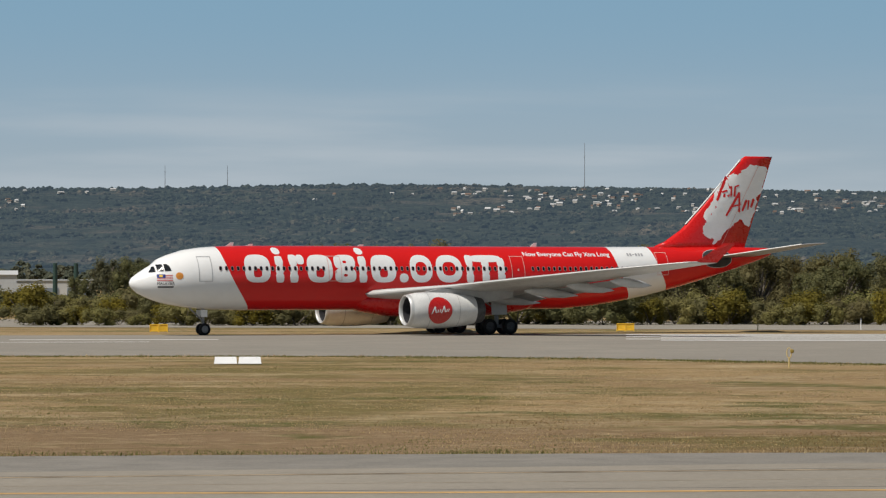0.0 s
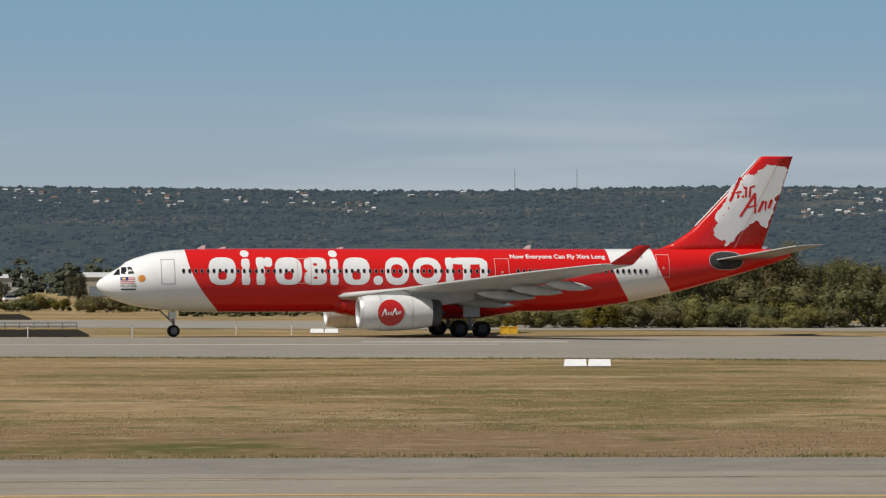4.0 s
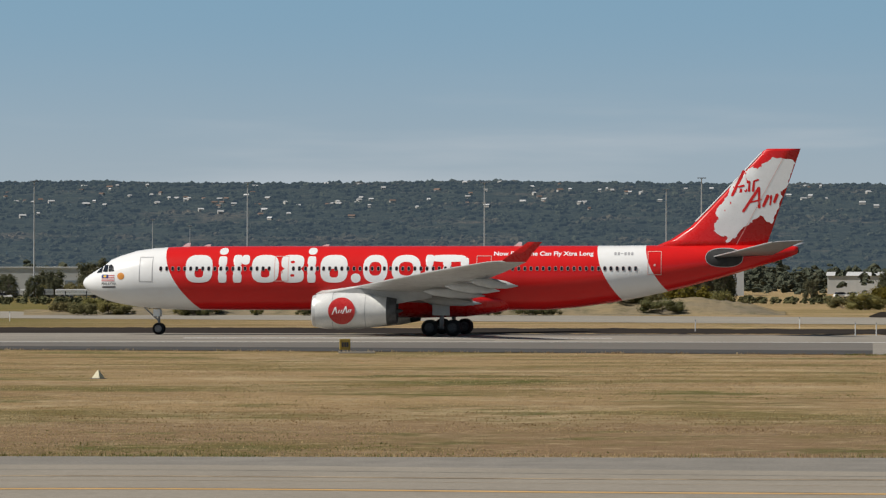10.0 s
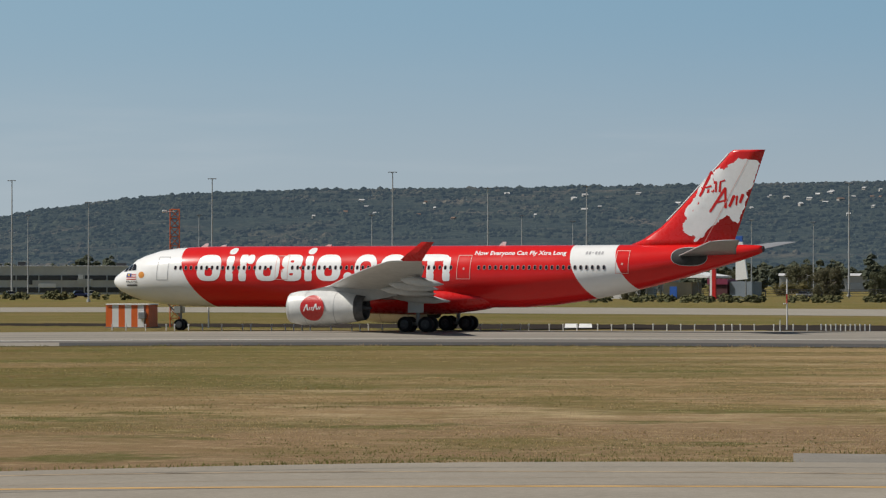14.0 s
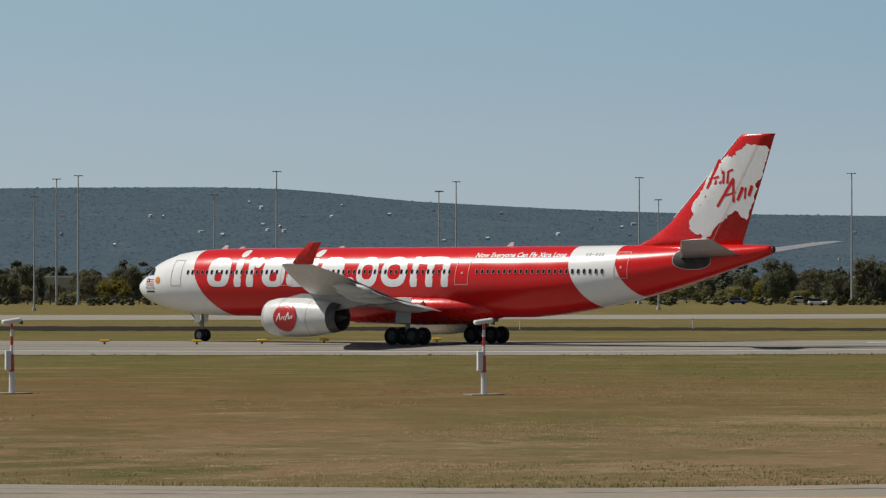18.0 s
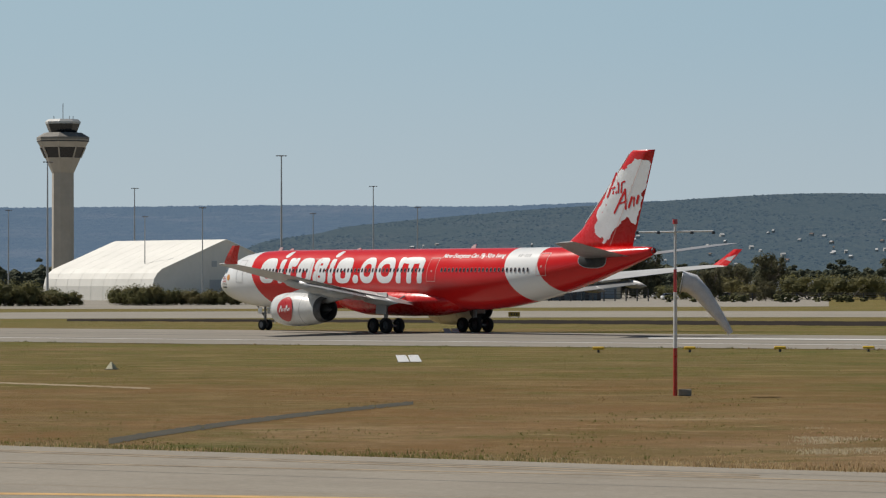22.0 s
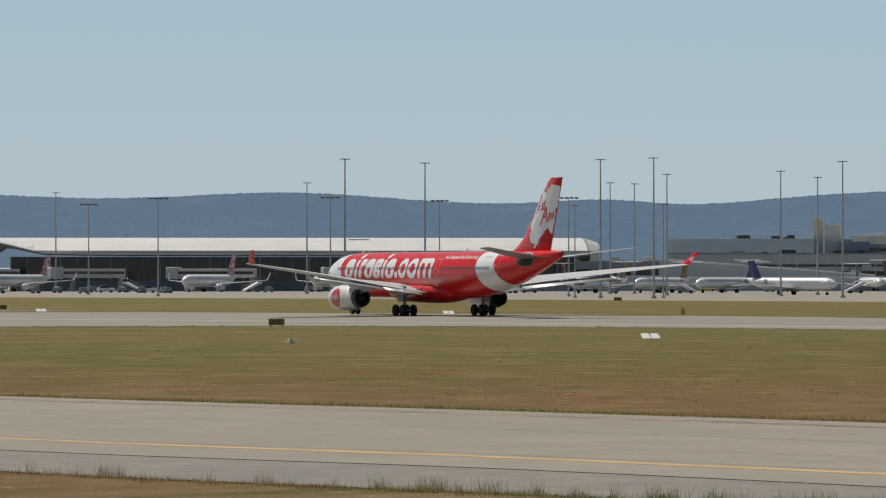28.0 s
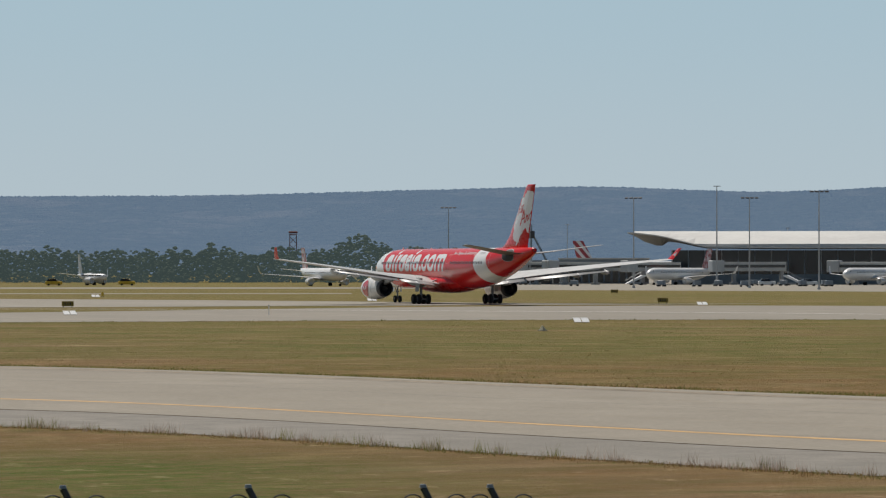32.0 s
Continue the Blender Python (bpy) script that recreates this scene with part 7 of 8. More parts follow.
def roadside_station():
    """White wedge-roofed roadside building with canopies, and its pylon signs."""
    here = facing(-13.2, 950, -24) @ Matrix.Diagonal((1.09, 1, 1, 1))
    t = thing("service_station", "white wedge-roofed service station with pale canopies", "building")
    purple = paint("purple_fascia", (0.20, 0.03, 0.07, 1), 0.5, dirt=0.1, scale=0.3)
    for name, outline, y, thick, mt, lab in (
            ("wedge_roof", [(-18.2, 0), (-18.2, 11.2), (-14.3, 11.3), (-8.4, 6.0), (-8.4, 0)], 4, 8, M_PALEWALL, "white wedge-shaped end block"),
            ("canopy", [(-8.2, 5.1), (-7.4, 7.5), (4.0, 6.4), (9.6, 5.5), (9.6, 5.1)], 0, 14, M_WHITE, "white tapering canopy"),
            ("side_canopy", [(-28.2, 5.4), (-28.0, 6.1), (-20.6, 6.0), (-20.6, 5.5)], 2, 9, M_PALEWALL, "thin pale canopy"),
            ("fascia", [(9.7, 3.5), (9.7, 4.9), (14.5, 4.8), (14.5, 3.5)], -1, 6, purple, "dark purple fascia"),
            ("shop_wall", [(9.9, 0), (9.9, 3.5), (14.3, 3.5), (14.3, 0)], -0.6, 5, M_MAROON, "dark shop front"),
            ("blue_wall", [(14.6, 0), (14.6, 4.2), (19.9, 4.1), (19.9, 0)], 0, 6, M_BLUEGREY, "grey-blue side wall"),
            ("kiosk_wall", [(-2.4, 0), (-2.4, 4.0), (4.4, 4.0), (4.4, 0)], 3, 6, M_BEIGE, "beige kiosk"),
            ("kiosk_door", [(0.4, 0), (0.4, 3.0), (2.1, 3.0), (2.1, 0)], -0.2, 0.3, M_SCREEN, "blue door panel"),
            ("back_block", [(-27, 0), (-27, 7.6), (-16, 7.6), (-16, 0)], 24, 8, M_GREYWALL, "grey block behind")):
        bm = bmesh.new()
        slab(bm, outline, 0, -thick, Matrix.Translation((0, y, 0)) @ Matrix.Rotation(math.pi / 2, 4, "X"))
        bmesh.ops.recalc_face_normals(bm, faces=bm.faces)
        part(name, bm, mt, t, lab)
    for x in (-7.0, -3.5, 5.6, 9.0, -27.4, -21.2):
        bm = bmesh.new()
        tube(bm, 0.22, 0.22, 5.3 if x > -20 else 5.5, Matrix.Translation((x, 4, 0)), 8)
        part("column", bm, M_GREYMETAL, t)
    t.matrix_basis = here
    p = thing("pylon_sign", "red and white upright pylon sign", "sign", "roadside pylon signs")
    for x, w, mt in ((-0.45, 0.5, M_WHITE), (0.25, 0.9, M_RED)):
        bm = bmesh.new()
        box(bm, w, 0.5, 8.6, Matrix.Translation((x, 0, 0)), 0.05)
        part("panel", bm, mt, p)
    p.matrix_basis = here @ Matrix.Translation((12.3, -4, 0))
    p = thing("pylon_sign", "tall tapering white pylon sign with a blue cap", "sign", "roadside pylon signs")
    bm = bmesh.new()
    slab(bm, [(-1.3, 4.5), (-1.3, 13.6), (0.3, 13.6), (1.5, 4.8)], 0, -0.6, Matrix.Rotation(math.pi / 2, 4, "X"))
    bmesh.ops.recalc_face_normals(bm, faces=bm.faces)
    part("board", bm, M_WHITE, p)
    bm = bmesh.new()
    box(bm, 1.6, 0.6, 1.4, Matrix.Translation((-0.5, 0.3, 13.6)), 0.05)
    part("cap", bm, M_SCREEN, p, "blue cap panel")
    bm = bmesh.new()
    tube(bm, 0.22, 0.18, 5.0, Matrix.Translation((1.0, 0.3, 0)), 8)
    part("pole", bm, M_GREYMETAL, p)
    p.matrix_basis = here @ Matrix.Translation((18.5, -3, 0))


roadside_station()
t = thing("equipment_post", "grey post with an orange box on the far grass", "post")
bm = bmesh.new()
tube(bm, 0.13, 0.11, 2.7, Matrix(), 10)
part("shaft", bm, M_GREYMETAL, t)
bm = bmesh.new()
box(bm, 0.62, 0.5, 1.15, Matrix.Translation((-0.1, -0.1, 0.1)), 0.06)
part("housing", bm, M_ORANGE, t, "orange equipment box")
bm = bmesh.new()
box(bm, 0.5, 0.4, 0.28, Matrix.Translation((0, 0, 2.6)), 0.05)
part("head", bm, M_GREYMETAL, t)
t.matrix_basis = facing(-23.87, 482)
t = thing("marker_pole", "slim white pole with a red band beside the runway lights", "pole")
for z, ln, mt in ((0.0, 2.5, M_WHITE), (2.5, 0.9, M_RED), (3.4, 1.4, M_WHITE)):
    bm = bmesh.new()
    tube(bm, 0.07, 0.06, ln, Matrix.Translation((0, 0, z)), 8)
    part("band", bm, mt, t)
bm = bmesh.new()
rod(bm, (-0.35, 0, 2.45), (0.0, 0, 2.5), 0.05)
part("arm", bm, M_WHITE, t)
t.matrix_basis = facing(-11.49, 374)

# freight buildings and canopy
shed("freight_building", -53.3, -55.6, 1040, 7.4, M_PALEWALL, "white and grey freight building with dark openings", M_GREYWALL, bays=4)
shed("freight_building", -52.55, -53.3, 1035, 7.8, M_BLUEGREY, "blue-grey freight office block", bays=3, opening=M_GLASSDARK)
shed("freight_building", -50.0, -52.5, 1050, 7.2, M_BEIGE, "long beige freight shed with a flat roof", M_GREYWALL, bays=6)
bm = bmesh.new()
box(bm, 3.4, 0.2, 2.2, facing(-53.75, 1039) @ Matrix.Translation((0, -0.3, 3.6)), 0.03)
tagged(part("navy_sign", bm, M_BLUE), "navy blue sign panel on the freight wall", "sign")
t = thing("canopy", "white flat canopy roof on dark posts", "canopy")
bm = bmesh.new()
box(bm, 17, 12, 0.5, Matrix.Translation((0, 0, 4.6)), 0.05)
part("roof", bm, M_WHITE, t)
for k in range(6):
    bm = bmesh.new()
    box(bm, 0.9, 0.9, 4.6, Matrix.Translation((-7.5 + 3 * k, -4, 0)))
    part("post", bm, M_DARK, t)
bm = bmesh.new()
box(bm, 16, 5, 3.6, Matrix.Translation((0, 3, 0)))
part("back_wall", bm, M_BLUEGREY, t)
t.matrix_basis = facing(-50.75, 985)
rng = random.Random(8)
for k in range(16):
    a = rng.uniform(-54.6, -50.4)
    t = thing("cargo_container", rng.choice(("grey air-freight container on the ground", "white air-freight container on the ground")), "container", "air-freight containers")
    bm = bmesh.new()
    box(bm, rng.uniform(2, 4), 1.8, rng.uniform(1.5, 2.6), Matrix(), 0.05)
    part("shell", bm, rng.choice((M_GREYMETAL, M_WHITE, M_BLUEGREY, M_PALEWALL)), t)
    bm = bmesh.new()
    box(bm, 2.0, 0.05, 1.2, Matrix.Translation((0, -0.93, 0.2)))
    part("door", bm, M_GREYWALL, t)
    t.matrix_basis = facing(a, rng.uniform(990, 1020), rng.uniform(-20, 20))


def big_tent():
    t = thing("tent_hangar", "large white fabric tent hangar with a grey shaded gable", "tent hangar")
    w, ln = 43.5, 53.0
    half = [(0, 0), (0.05, 3.6), (0.5, 5.4), (1.4, 6.8), (2.8, 7.9), (w / 2 - 1.2, 14.9), (w / 2, 15.3)]
    prof = half + [(w - x, z) for x, z in half[-2::-1]]
    inner = [(w / 2 + (x - w / 2) * 0.985, z * 0.98) for x, z in prof]
    bays = 9
    for k in range(bays):
        bm = bmesh.new()
        y0, y1 = ln * k / bays, ln * (k + 1) / bays
        loft(bm, [[Vector((x, y, z)) for x, z in prof + inner[::-1]] for y in (y0 + 0.02, (y0 + y1) / 2, y1 - 0.02)])
        part("roof_bay", bm, M_TENT, t)
        bm = bmesh.new()
        for (x0, z0), (x1, z1) in zip(prof, prof[1:]):
            rod(bm, (x0, y0, z0 - 0.02), (x1, y0, z1 - 0.02), 0.05, 5)
        part("rib", bm, M_TENT, t)
    for y in (0.5, ln - 0.5):
        bm = bmesh.new()
        slab(bm, [(x, z) for x, z in inner], -0.1, 0.1, Matrix.Translation((0, y, 0)) @ Matrix.Rotation(math.pi / 2, 4, "X"))
        part("gable", bm, M_TENT, t)
    for x in (w / 2 - 3.4, w / 2 + 3.4):
        bm = bmesh.new()
        box(bm, 1.5, 0.2, 1.5, Matrix.Translation((x, 0.32, 8.4)), 0.05)
        part("vent", bm, M_GREYWALL, t, "grey gable vent")
    bm = bmesh.new()
    box(bm, 7.5, 0.2, 5.2, Matrix.Translation((w / 2 - 1, 0.33, 0)))
    part("door", bm, M_GREYWALL, t)
    t.matrix_basis = facing(-56.77, 980, 32)


big_tent()


def control_tower():
    t = thing("control_tower", "tall beige concrete control tower with a flared glazed head", "control tower")
    prism = lambda bm, rows, n=8, mat=0: loft(bm, [[Vector((r * math.cos((q + 0.5) * math.tau / n), r * math.sin((q + 0.5) * math.tau / n), z)) for q in range(n)] for z, r in rows], True, mat)
    bm = bmesh.new()
    prism(bm, [(0, 3.7), (40.5, 3.6)])
    part("shaft", bm, M_TOWER, t)
    bm = bmesh.new()
    prism(bm, [(40.3, 3.7), (45.2, 5.9)])
    part("lower_flare", bm, M_TOWER, t)
    bm = bmesh.new()
    prism(bm, [(45.2, 5.8), (48.6, 7.35)])
    gl = part("lower_glazing", bm, M_GLASSDARK, t, "dark sloping window band")
    for q in range(8):
        u = (q + 0.5) * math.tau / 8
        bm = bmesh.new()
        rod(bm, (5.95 * math.cos(u), 5.95 * math.sin(u), 45.2), (7.5 * math.cos(u), 7.5 * math.sin(u), 48.6), 0.25)
        part("mullion", bm, M_TOWER, gl)
    bm = bmesh.new()
    prism(bm, [(48.6, 7.5), (50.6, 8.6), (51.2, 8.7)])
    part("upper_flare", bm, M_TOWER, t)
    bm = bmesh.new()
    prism(bm, [(51.2, 8.75), (51.9, 8.75), (53.4, 6.2)])
    part("deck", bm, M_TOWERDARK, t, "darker sloping deck")
    # thin dark ring modelled as the line of shade below the deck
    bm = bmesh.new()
    prism(bm, [(50.4, 8.62), (50.75, 8.78)])
    part("shadow_line", bm, M_DARK, t)
    bm = bmesh.new()
    prism(bm, [(53.5, 4.6), (56.3, 5.7)])
    part("cab_glazing", bm, M_GLASSDARK, t, "dark glazed cab")
    bm = bmesh.new()
    prism(bm, [(56.3, 5.8), (57.0, 5.9), (57.8, 5.0)])
    part("cab_roof", bm, M_PALEWALL, t)
    bm = bmesh.new()
    rod(bm, (0, 0, 57.5), (0, 0, 63.0), 0.13)
    for x in (-3, 2.2, 3.4):
        rod(bm, (x, 0, 57.5), (x, 0, 58.9), 0.12)
    part("antenna", bm, M_GREYMETAL, t)
    t.matrix_basis = facing(-58.06, 1300, 12)


control_tower()

# terminal blocks, from the plan of the far apron
def terminal_block(turn0, turn1, dist, low, high, wall, label, roof=None, strips=(), slope=0.0, deep=24):
    """A block between two bearings; strips: dark glazing bands (from, to) in metres; slope: how far its right end leans in."""
    t = thing("terminal_block", label, "terminal")
    w = 2 * dist * math.tan(radians(abs(turn0 - turn1)) / 2)
    bm = bmesh.new()
    loft(bm, [[Vector((-w / 2, y, 0)), Vector((w / 2, y, 0)), Vector((w / 2, y, low)), Vector((w / 2 - slope, y, high)), Vector((-w / 2, y, high))] for y in (0, deep)])
    bmesh.ops.recalc_face_normals(bm, faces=bm.faces)
    body = part("wall", bm, wall, t)
    bm = bmesh.new()
    box(bm, w - slope + 0.5, deep + 0.6, 0.4, Matrix.Translation((-slope / 2, deep / 2, high)), 0.05)
    part("roof", bm, roof or M_ROOF, t)
    for z0, z1 in strips:
        bm = bmesh.new()
        box(bm, w * 0.97, 0.2, z1 - z0, Matrix.Translation((0, -0.05, z0)))
        gl = part("glazing", bm, M_GLASSDARK, body)
        for k in range(int(w / 7)):
            bm = bmesh.new()
            box(bm, 0.35, 0.2, z1 - z0, Matrix.Translation((-w * 0.48 + (k + 0.5) * 7, -0.2, z0)))
            part("mullion", bm, M_GREYWALL, gl)
    # rooftop plant and facade panels
    rng = random.Random(int(abs(turn0) * 1000))
    for k in range(min(7, int(w / 9))):
        bm = bmesh.new()
        sx = rng.uniform(1.5, 5.0)
        box(bm, sx, rng.uniform(1.5, 4), rng.uniform(0.5, 1.5), Matrix.Translation((rng.uniform(-0.45, 0.4) * (w - slope), rng.uniform(2, deep - 3), high + 0.4)), 0.05)
        part("roof_unit", bm, rng.choice((M_PALEWALL, M_GREYMETAL, M_DARK)), t)
    for k in range(min(8, int(w / 7))):
        bm = bmesh.new()
        sz = rng.uniform(0.8, 2.2)
        box(bm, rng.uniform(1.2, 5.5), 0.3, sz, Matrix.Translation((rng.uniform(-0.45, 0.42) * w, -0.28, rng.uniform(0.5, low * 0.75))), 0.03)
        part("facade_panel", bm, rng.choice((M_PALEWALL, M_GLASSDARK, M_GREYMETAL, M_WHITE)), body)
    t.matrix_basis = facing((turn0 + turn1) / 2, dist)
    return t


M_PALEBLUE = paint("pale_blue_grey_cladding", (0.52, 0.57, 0.60, 1), 0.5, dirt=0.08, scale=0.15)
M_SAND = paint("sand_render", (0.72, 0.63, 0.49, 1), 0.8, dirt=0.1, scale=0.2)
M_CREAM = paint("cream_render", (0.80, 0.74, 0.63, 1), 0.8, dirt=0.08, scale=0.2)
terminal_block(-24.5, -20.1, 1230, 8.2, 8.5, M_PALEWALL, "long pale freight hall with a dark window strip", M_ROOF, [(4.4, 5.9), (0.6, 2.2)])
terminal_block(-69.9, -67.79, 1470, 18.3, 18.5, M_PALEBLUE, "pale blue-grey glazed terminal upper storey", M_PALEWALL, [(12.5, 13.6)])
terminal_block(-69.9, -66.6, 1430, 12.6, 12.8, M_GREYWALL, "grey terminal concourse with dark glazing", M_BLUEGREY, [(5.2, 6.8), (8.4, 9.2)])
terminal_block(-67.78, -67.64, 1490, 26.2, 26.3, M_SAND, "tall sand-coloured terminal service tower", M_SAND)
terminal_block(-67.62, -67.38, 1490, 23.7, 23.9, M_CREAM, "cream terminal plant block", M_CREAM)
terminal_block(-67.38, -67.2, 1480, 17.2, 17.4, M_BLUEGREY, "blue-grey terminal stair block")
terminal_block(-67.24, -66.56, 1500, 19.6, 19.8, M_CREAM, "cream rooftop plant rooms behind the terminal", M_CREAM)
terminal_block(-67.0, -66.56, 1460, 16.4, 16.6, M_PALEWALL, "white terminal roof storey", M_PALEWALL, [(14.2, 15.2)])
terminal_block(-67.43, -66.98, 1445, 17.0, 17.2, M_BLUEGREY, "dark blue-grey terminal box", M_BLUEGREY)
terminal_block(-66.56, -65.88, 1440, 11.8, 17.0, M_MIDNIGHT, "dark navy clad block with a sloping end", M_MIDNIGHT, slope=8.5)
terminal_block(-66.08, -63.3, 1500, 15.3, 15.5, M_PALEBLUE, "long pale grey-green terminal roof and wall", M_PALEWALL)
terminal_block(-64.68, -63.97, 1530, 16.4, 16.5, M_DARK, "dark roof monitor on the terminal", M_DARK)
terminal_block(-66.1, -65.05, 1430, 11.2, 11.4, M_PALEWALL, "pale low terminal wing", M_PALEWALL, [(4.6, 7.6)])
terminal_block(-65.65, -62.5, 1410, 9.6, 9.8, M_GREYWALL, "long terminal pier with a pale roof over dark glazing", M_ROOF, [(3.8, 8.0)])
terminal_block(-62.6, -60.9, 1450, 9.8, 10.0, M_MAROON, "maroon clad terminal block", M_BLUEGREY, [(4, 6)])
terminal_block(-63.4, -60.4, 1490, 13.2, 13.4, M_BLUEGREY, "dark blue-grey terminal upper block", M_GREYWALL, [(10.5, 11.8)])
terminal_block(-60.9, -59.4, 1430, 9.3, 9.5, M_GREYWALL, "grey terminal wing with a dark canopy", M_DARK, [(2.5, 5.5)])
terminal_block(-71.4, -69.9, 1440, 10.2, 10.4, M_BLUEGREY, "low dark terminal concourse", M_ROOF, [(3.0, 7.5)])


def covered_walk(turn0, d0, turn1, d1, z0, z1):
    t = thing("covered_walkway", "long white-roofed covered walkway along the apron", "walkway", "covered walkways")
    p, q = spot(turn0, d0), spot(turn1, d1)
    n = int((q - p).length / 9)
    u = (q - p).normalized()
    side = Vector((-u.y, u.x, 0)) * 1.6
    up0, up1 = Vector((0, 0, z0)), Vector((0, 0, z1))
    th = Vector((0, 0, 0.55))
    bm = bmesh.new()
    loft(bm, [[c - side, c + side, c + side + th, c - side + th] for c in (p + up0, q + up1)])
    part("roof", bm, M_WHITE, t)
    for k in range(n + 1):
        c = p + (q - p) * (k / n)
        bm = bmesh.new()
        box(bm, 0.3, 0.3, z0 + (z1 - z0) * k / n, Matrix.Translation(c))
        part("post", bm, M_GREYWALL, t)
    bm = bmesh.new()
    loft(bm, [[c - side * 0.6, c - side * 0.5, c - side * 0.5 + Vector((0, 0, h)), c - side * 0.6 + Vector((0, 0, h))] for c, h in ((p, z0), (q, z1))])
    part("panel", bm, M_PALEBLUE, t, "pale grey side panels")


covered_walk(-69.6, 1330, -63.9, 1330, 4.3, 4.3)
covered_walk(-70.0, 1360, -66.9, 1345, 10.5, 5.0)
covered_walk(-74.5, 1320, -70.0, 1325, 4.6, 4.6)


# grey darkened to paint in the weaker light on the downward face
M_SOFFIT = paint("soffit_shade_grey", (0.23, 0.225, 0.21, 1), 0.6, dirt=0.1, scale=0.1)


def barrel_hall():
    t = thing("terminal_hall", "long terminal hall with a white curved roof and pointed prow", "terminal")
    dist, w, deep = 1340, 205, 55
    prof = [(-deep / 2 - 4, 12.2), (-deep / 2 - 3.4, 13.4), (-deep * 0.4, 15.4), (-deep * 0.2, 17.2), (0, 17.9), (deep * 0.3, 16.8), (deep / 2, 13.2)]
    tip = -w / 2 - 0.4
    eave = lambda x: glide([0, -5, -12, -19, -26, -60, -400], [17.3, 16.9, 15.9, 14.2, 12.6, 12.3, 12.2], -x)
    keel = lambda x: glide([0, -5, -9, -11, -13, -26, -60, -400], [17.0, 14.2, 12.9, 12.9, 14.2, 11.9, 11.6, 11.5], -x)
    stations = [0, 2.5, 5, 9, 11, 13, 16, 19, 22, 26, 50, 100, 150, w - 3, w]
    bm = bmesh.new()
    rings = []
    for x in stations:
        e = eave(x)
        up = [Vector((tip + x, y - 4, max(z, e))) for y, z in prof]
        rings.append(up + [v - Vector((0, 0, 0.35)) for v in up[::-1]])
    loft(bm, rings)
    part("roof", bm, M_HALLROOF, t, "pale curved metal roof")
    bm = bmesh.new()
    rings = []
    for x in stations:
        e, k = eave(x) - 0.4, keel(x)
        rings.append([Vector((tip + x, -deep / 2 - 7.9, e)), Vector((tip + x, -deep / 2 - 3, (e + k) / 2 - (e - k) * 0.12)), Vector((tip + x, -deep / 2 + 1, k)), Vector((tip + x, -deep / 2 + 1, k + 0.15)), Vector((tip + x, -deep / 2 - 7.9, e + 0.1))])
    loft(bm, rings)
    part("soffit", bm, M_SOFFIT, t, "grey curved soffit, darkened as shade, under the roof edge")
    bm = bmesh.new()
    box(bm, w - 16, deep * 0.8, 11.4, Matrix.Translation((5, 5, 0)))
    body = part("glazed_wall", bm, M_GLASSDARK, t, "dark glazed terminal front")
    for k in range(34):
        bm = bmesh.new()
        box(bm, 0.4, 0.4, 11.4, Matrix.Translation((tip + 13.5 + k * (w - 17) / 34, -deep * 0.4 + 4.9, 0)))
        part("mullion", bm, M_GREYWALL if k % 3 == 0 else M_BLUEGREY, body)
    bm = bmesh.new()
    box(bm, w - 16, 1, 3.4, Matrix.Translation((5, -deep * 0.4 + 4.4, 0)))
    part("base_wall", bm, M_BLUEGREY, t)
    bm = bmesh.new()
    box(bm, 7, 4, 1.2, Matrix.Translation((w * 0.13, -14, 16.2)), 0.2)
    part("roof_plant", bm, M_GREYMETAL, t)
    bm = bmesh.new()
    loft(bm, [[Vector((w / 2 + 0.4, y * 0.9 - 4, z)) for y, z in prof] + [Vector((w / 2 + 0.4, deep / 2 - 4, 10)), Vector((w / 2 + 0.4, -deep / 2 - 4, 10))], [Vector((w / 2 + 5, y * 0.6 - 4, 10 + (z - 10) * 0.8)) for y, z in prof] + [Vector((w / 2 + 5, deep * 0.3 - 4, 10)), Vector((w / 2 + 5, -deep * 0.3 - 4, 10))]])
    part("rounded_end", bm, M_PALEWALL, t)
    t.matrix_basis = facing(-75.5, dist)


barrel_hall()


def air_bridge(turn, dist, length, extra):
    t = thing("air_bridge", "grey boarding bridge on wheeled legs", "boarding bridge", "boarding bridges")
    bm = bmesh.new()
    box(bm, length, 3.2, 3.0, Matrix.Translation((0, 0, 4.4)), 0.1)
    tun = part("tunnel", bm, M_PALEWALL, t)
    bm = bmesh.new()
    box(bm, length * 0.96, 0.1, 0.9, Matrix.Translation((0, -1.62, 5.6)))
    part("window_strip", bm, M_GLASSDARK, tun)
    bm = bmesh.new()
    box(bm, 4.2, 4.4, 3.8, Matrix.Translation((-length / 2 - 1.6, 0, 4.1)), 0.2)
    part("cab", bm, M_GREYWALL, t)
    for x in (-length * 0.3, length * 0.45):
        bm = bmesh.new()
        box(bm, 1.2, 1.2, 4.4, Matrix.Translation((x, 0, 0)))
        box(bm, 2.6, 1.6, 0.8, Matrix.Translation((x, 0, 0)))
        part("leg", bm, M_GREYMETAL, t)
    t.matrix_basis = facing(turn, dist, extra)


for a, d, ln, ex in ((-80.5, 1330, 30, 4), (-81.15, 1290, 14, -20), (-80.75, 1285, 16, 30), (-79.6, 1300, 18, 35), (-78.2, 1290, 22, 20), (-76.4, 1285, 26, -15), (-74.2, 1285, 24, 15), (-72.6, 1290, 26, 5), (-68.4, 1400, 24, 0)):
    air_bridge(a, d, ln, ex)
shed("gate_lounge", -79.7, -81.0, 1380, 8.5, M_BLUEGREY, "grey glazed gate lounge", bays=12, opening=M_GLASSDARK)
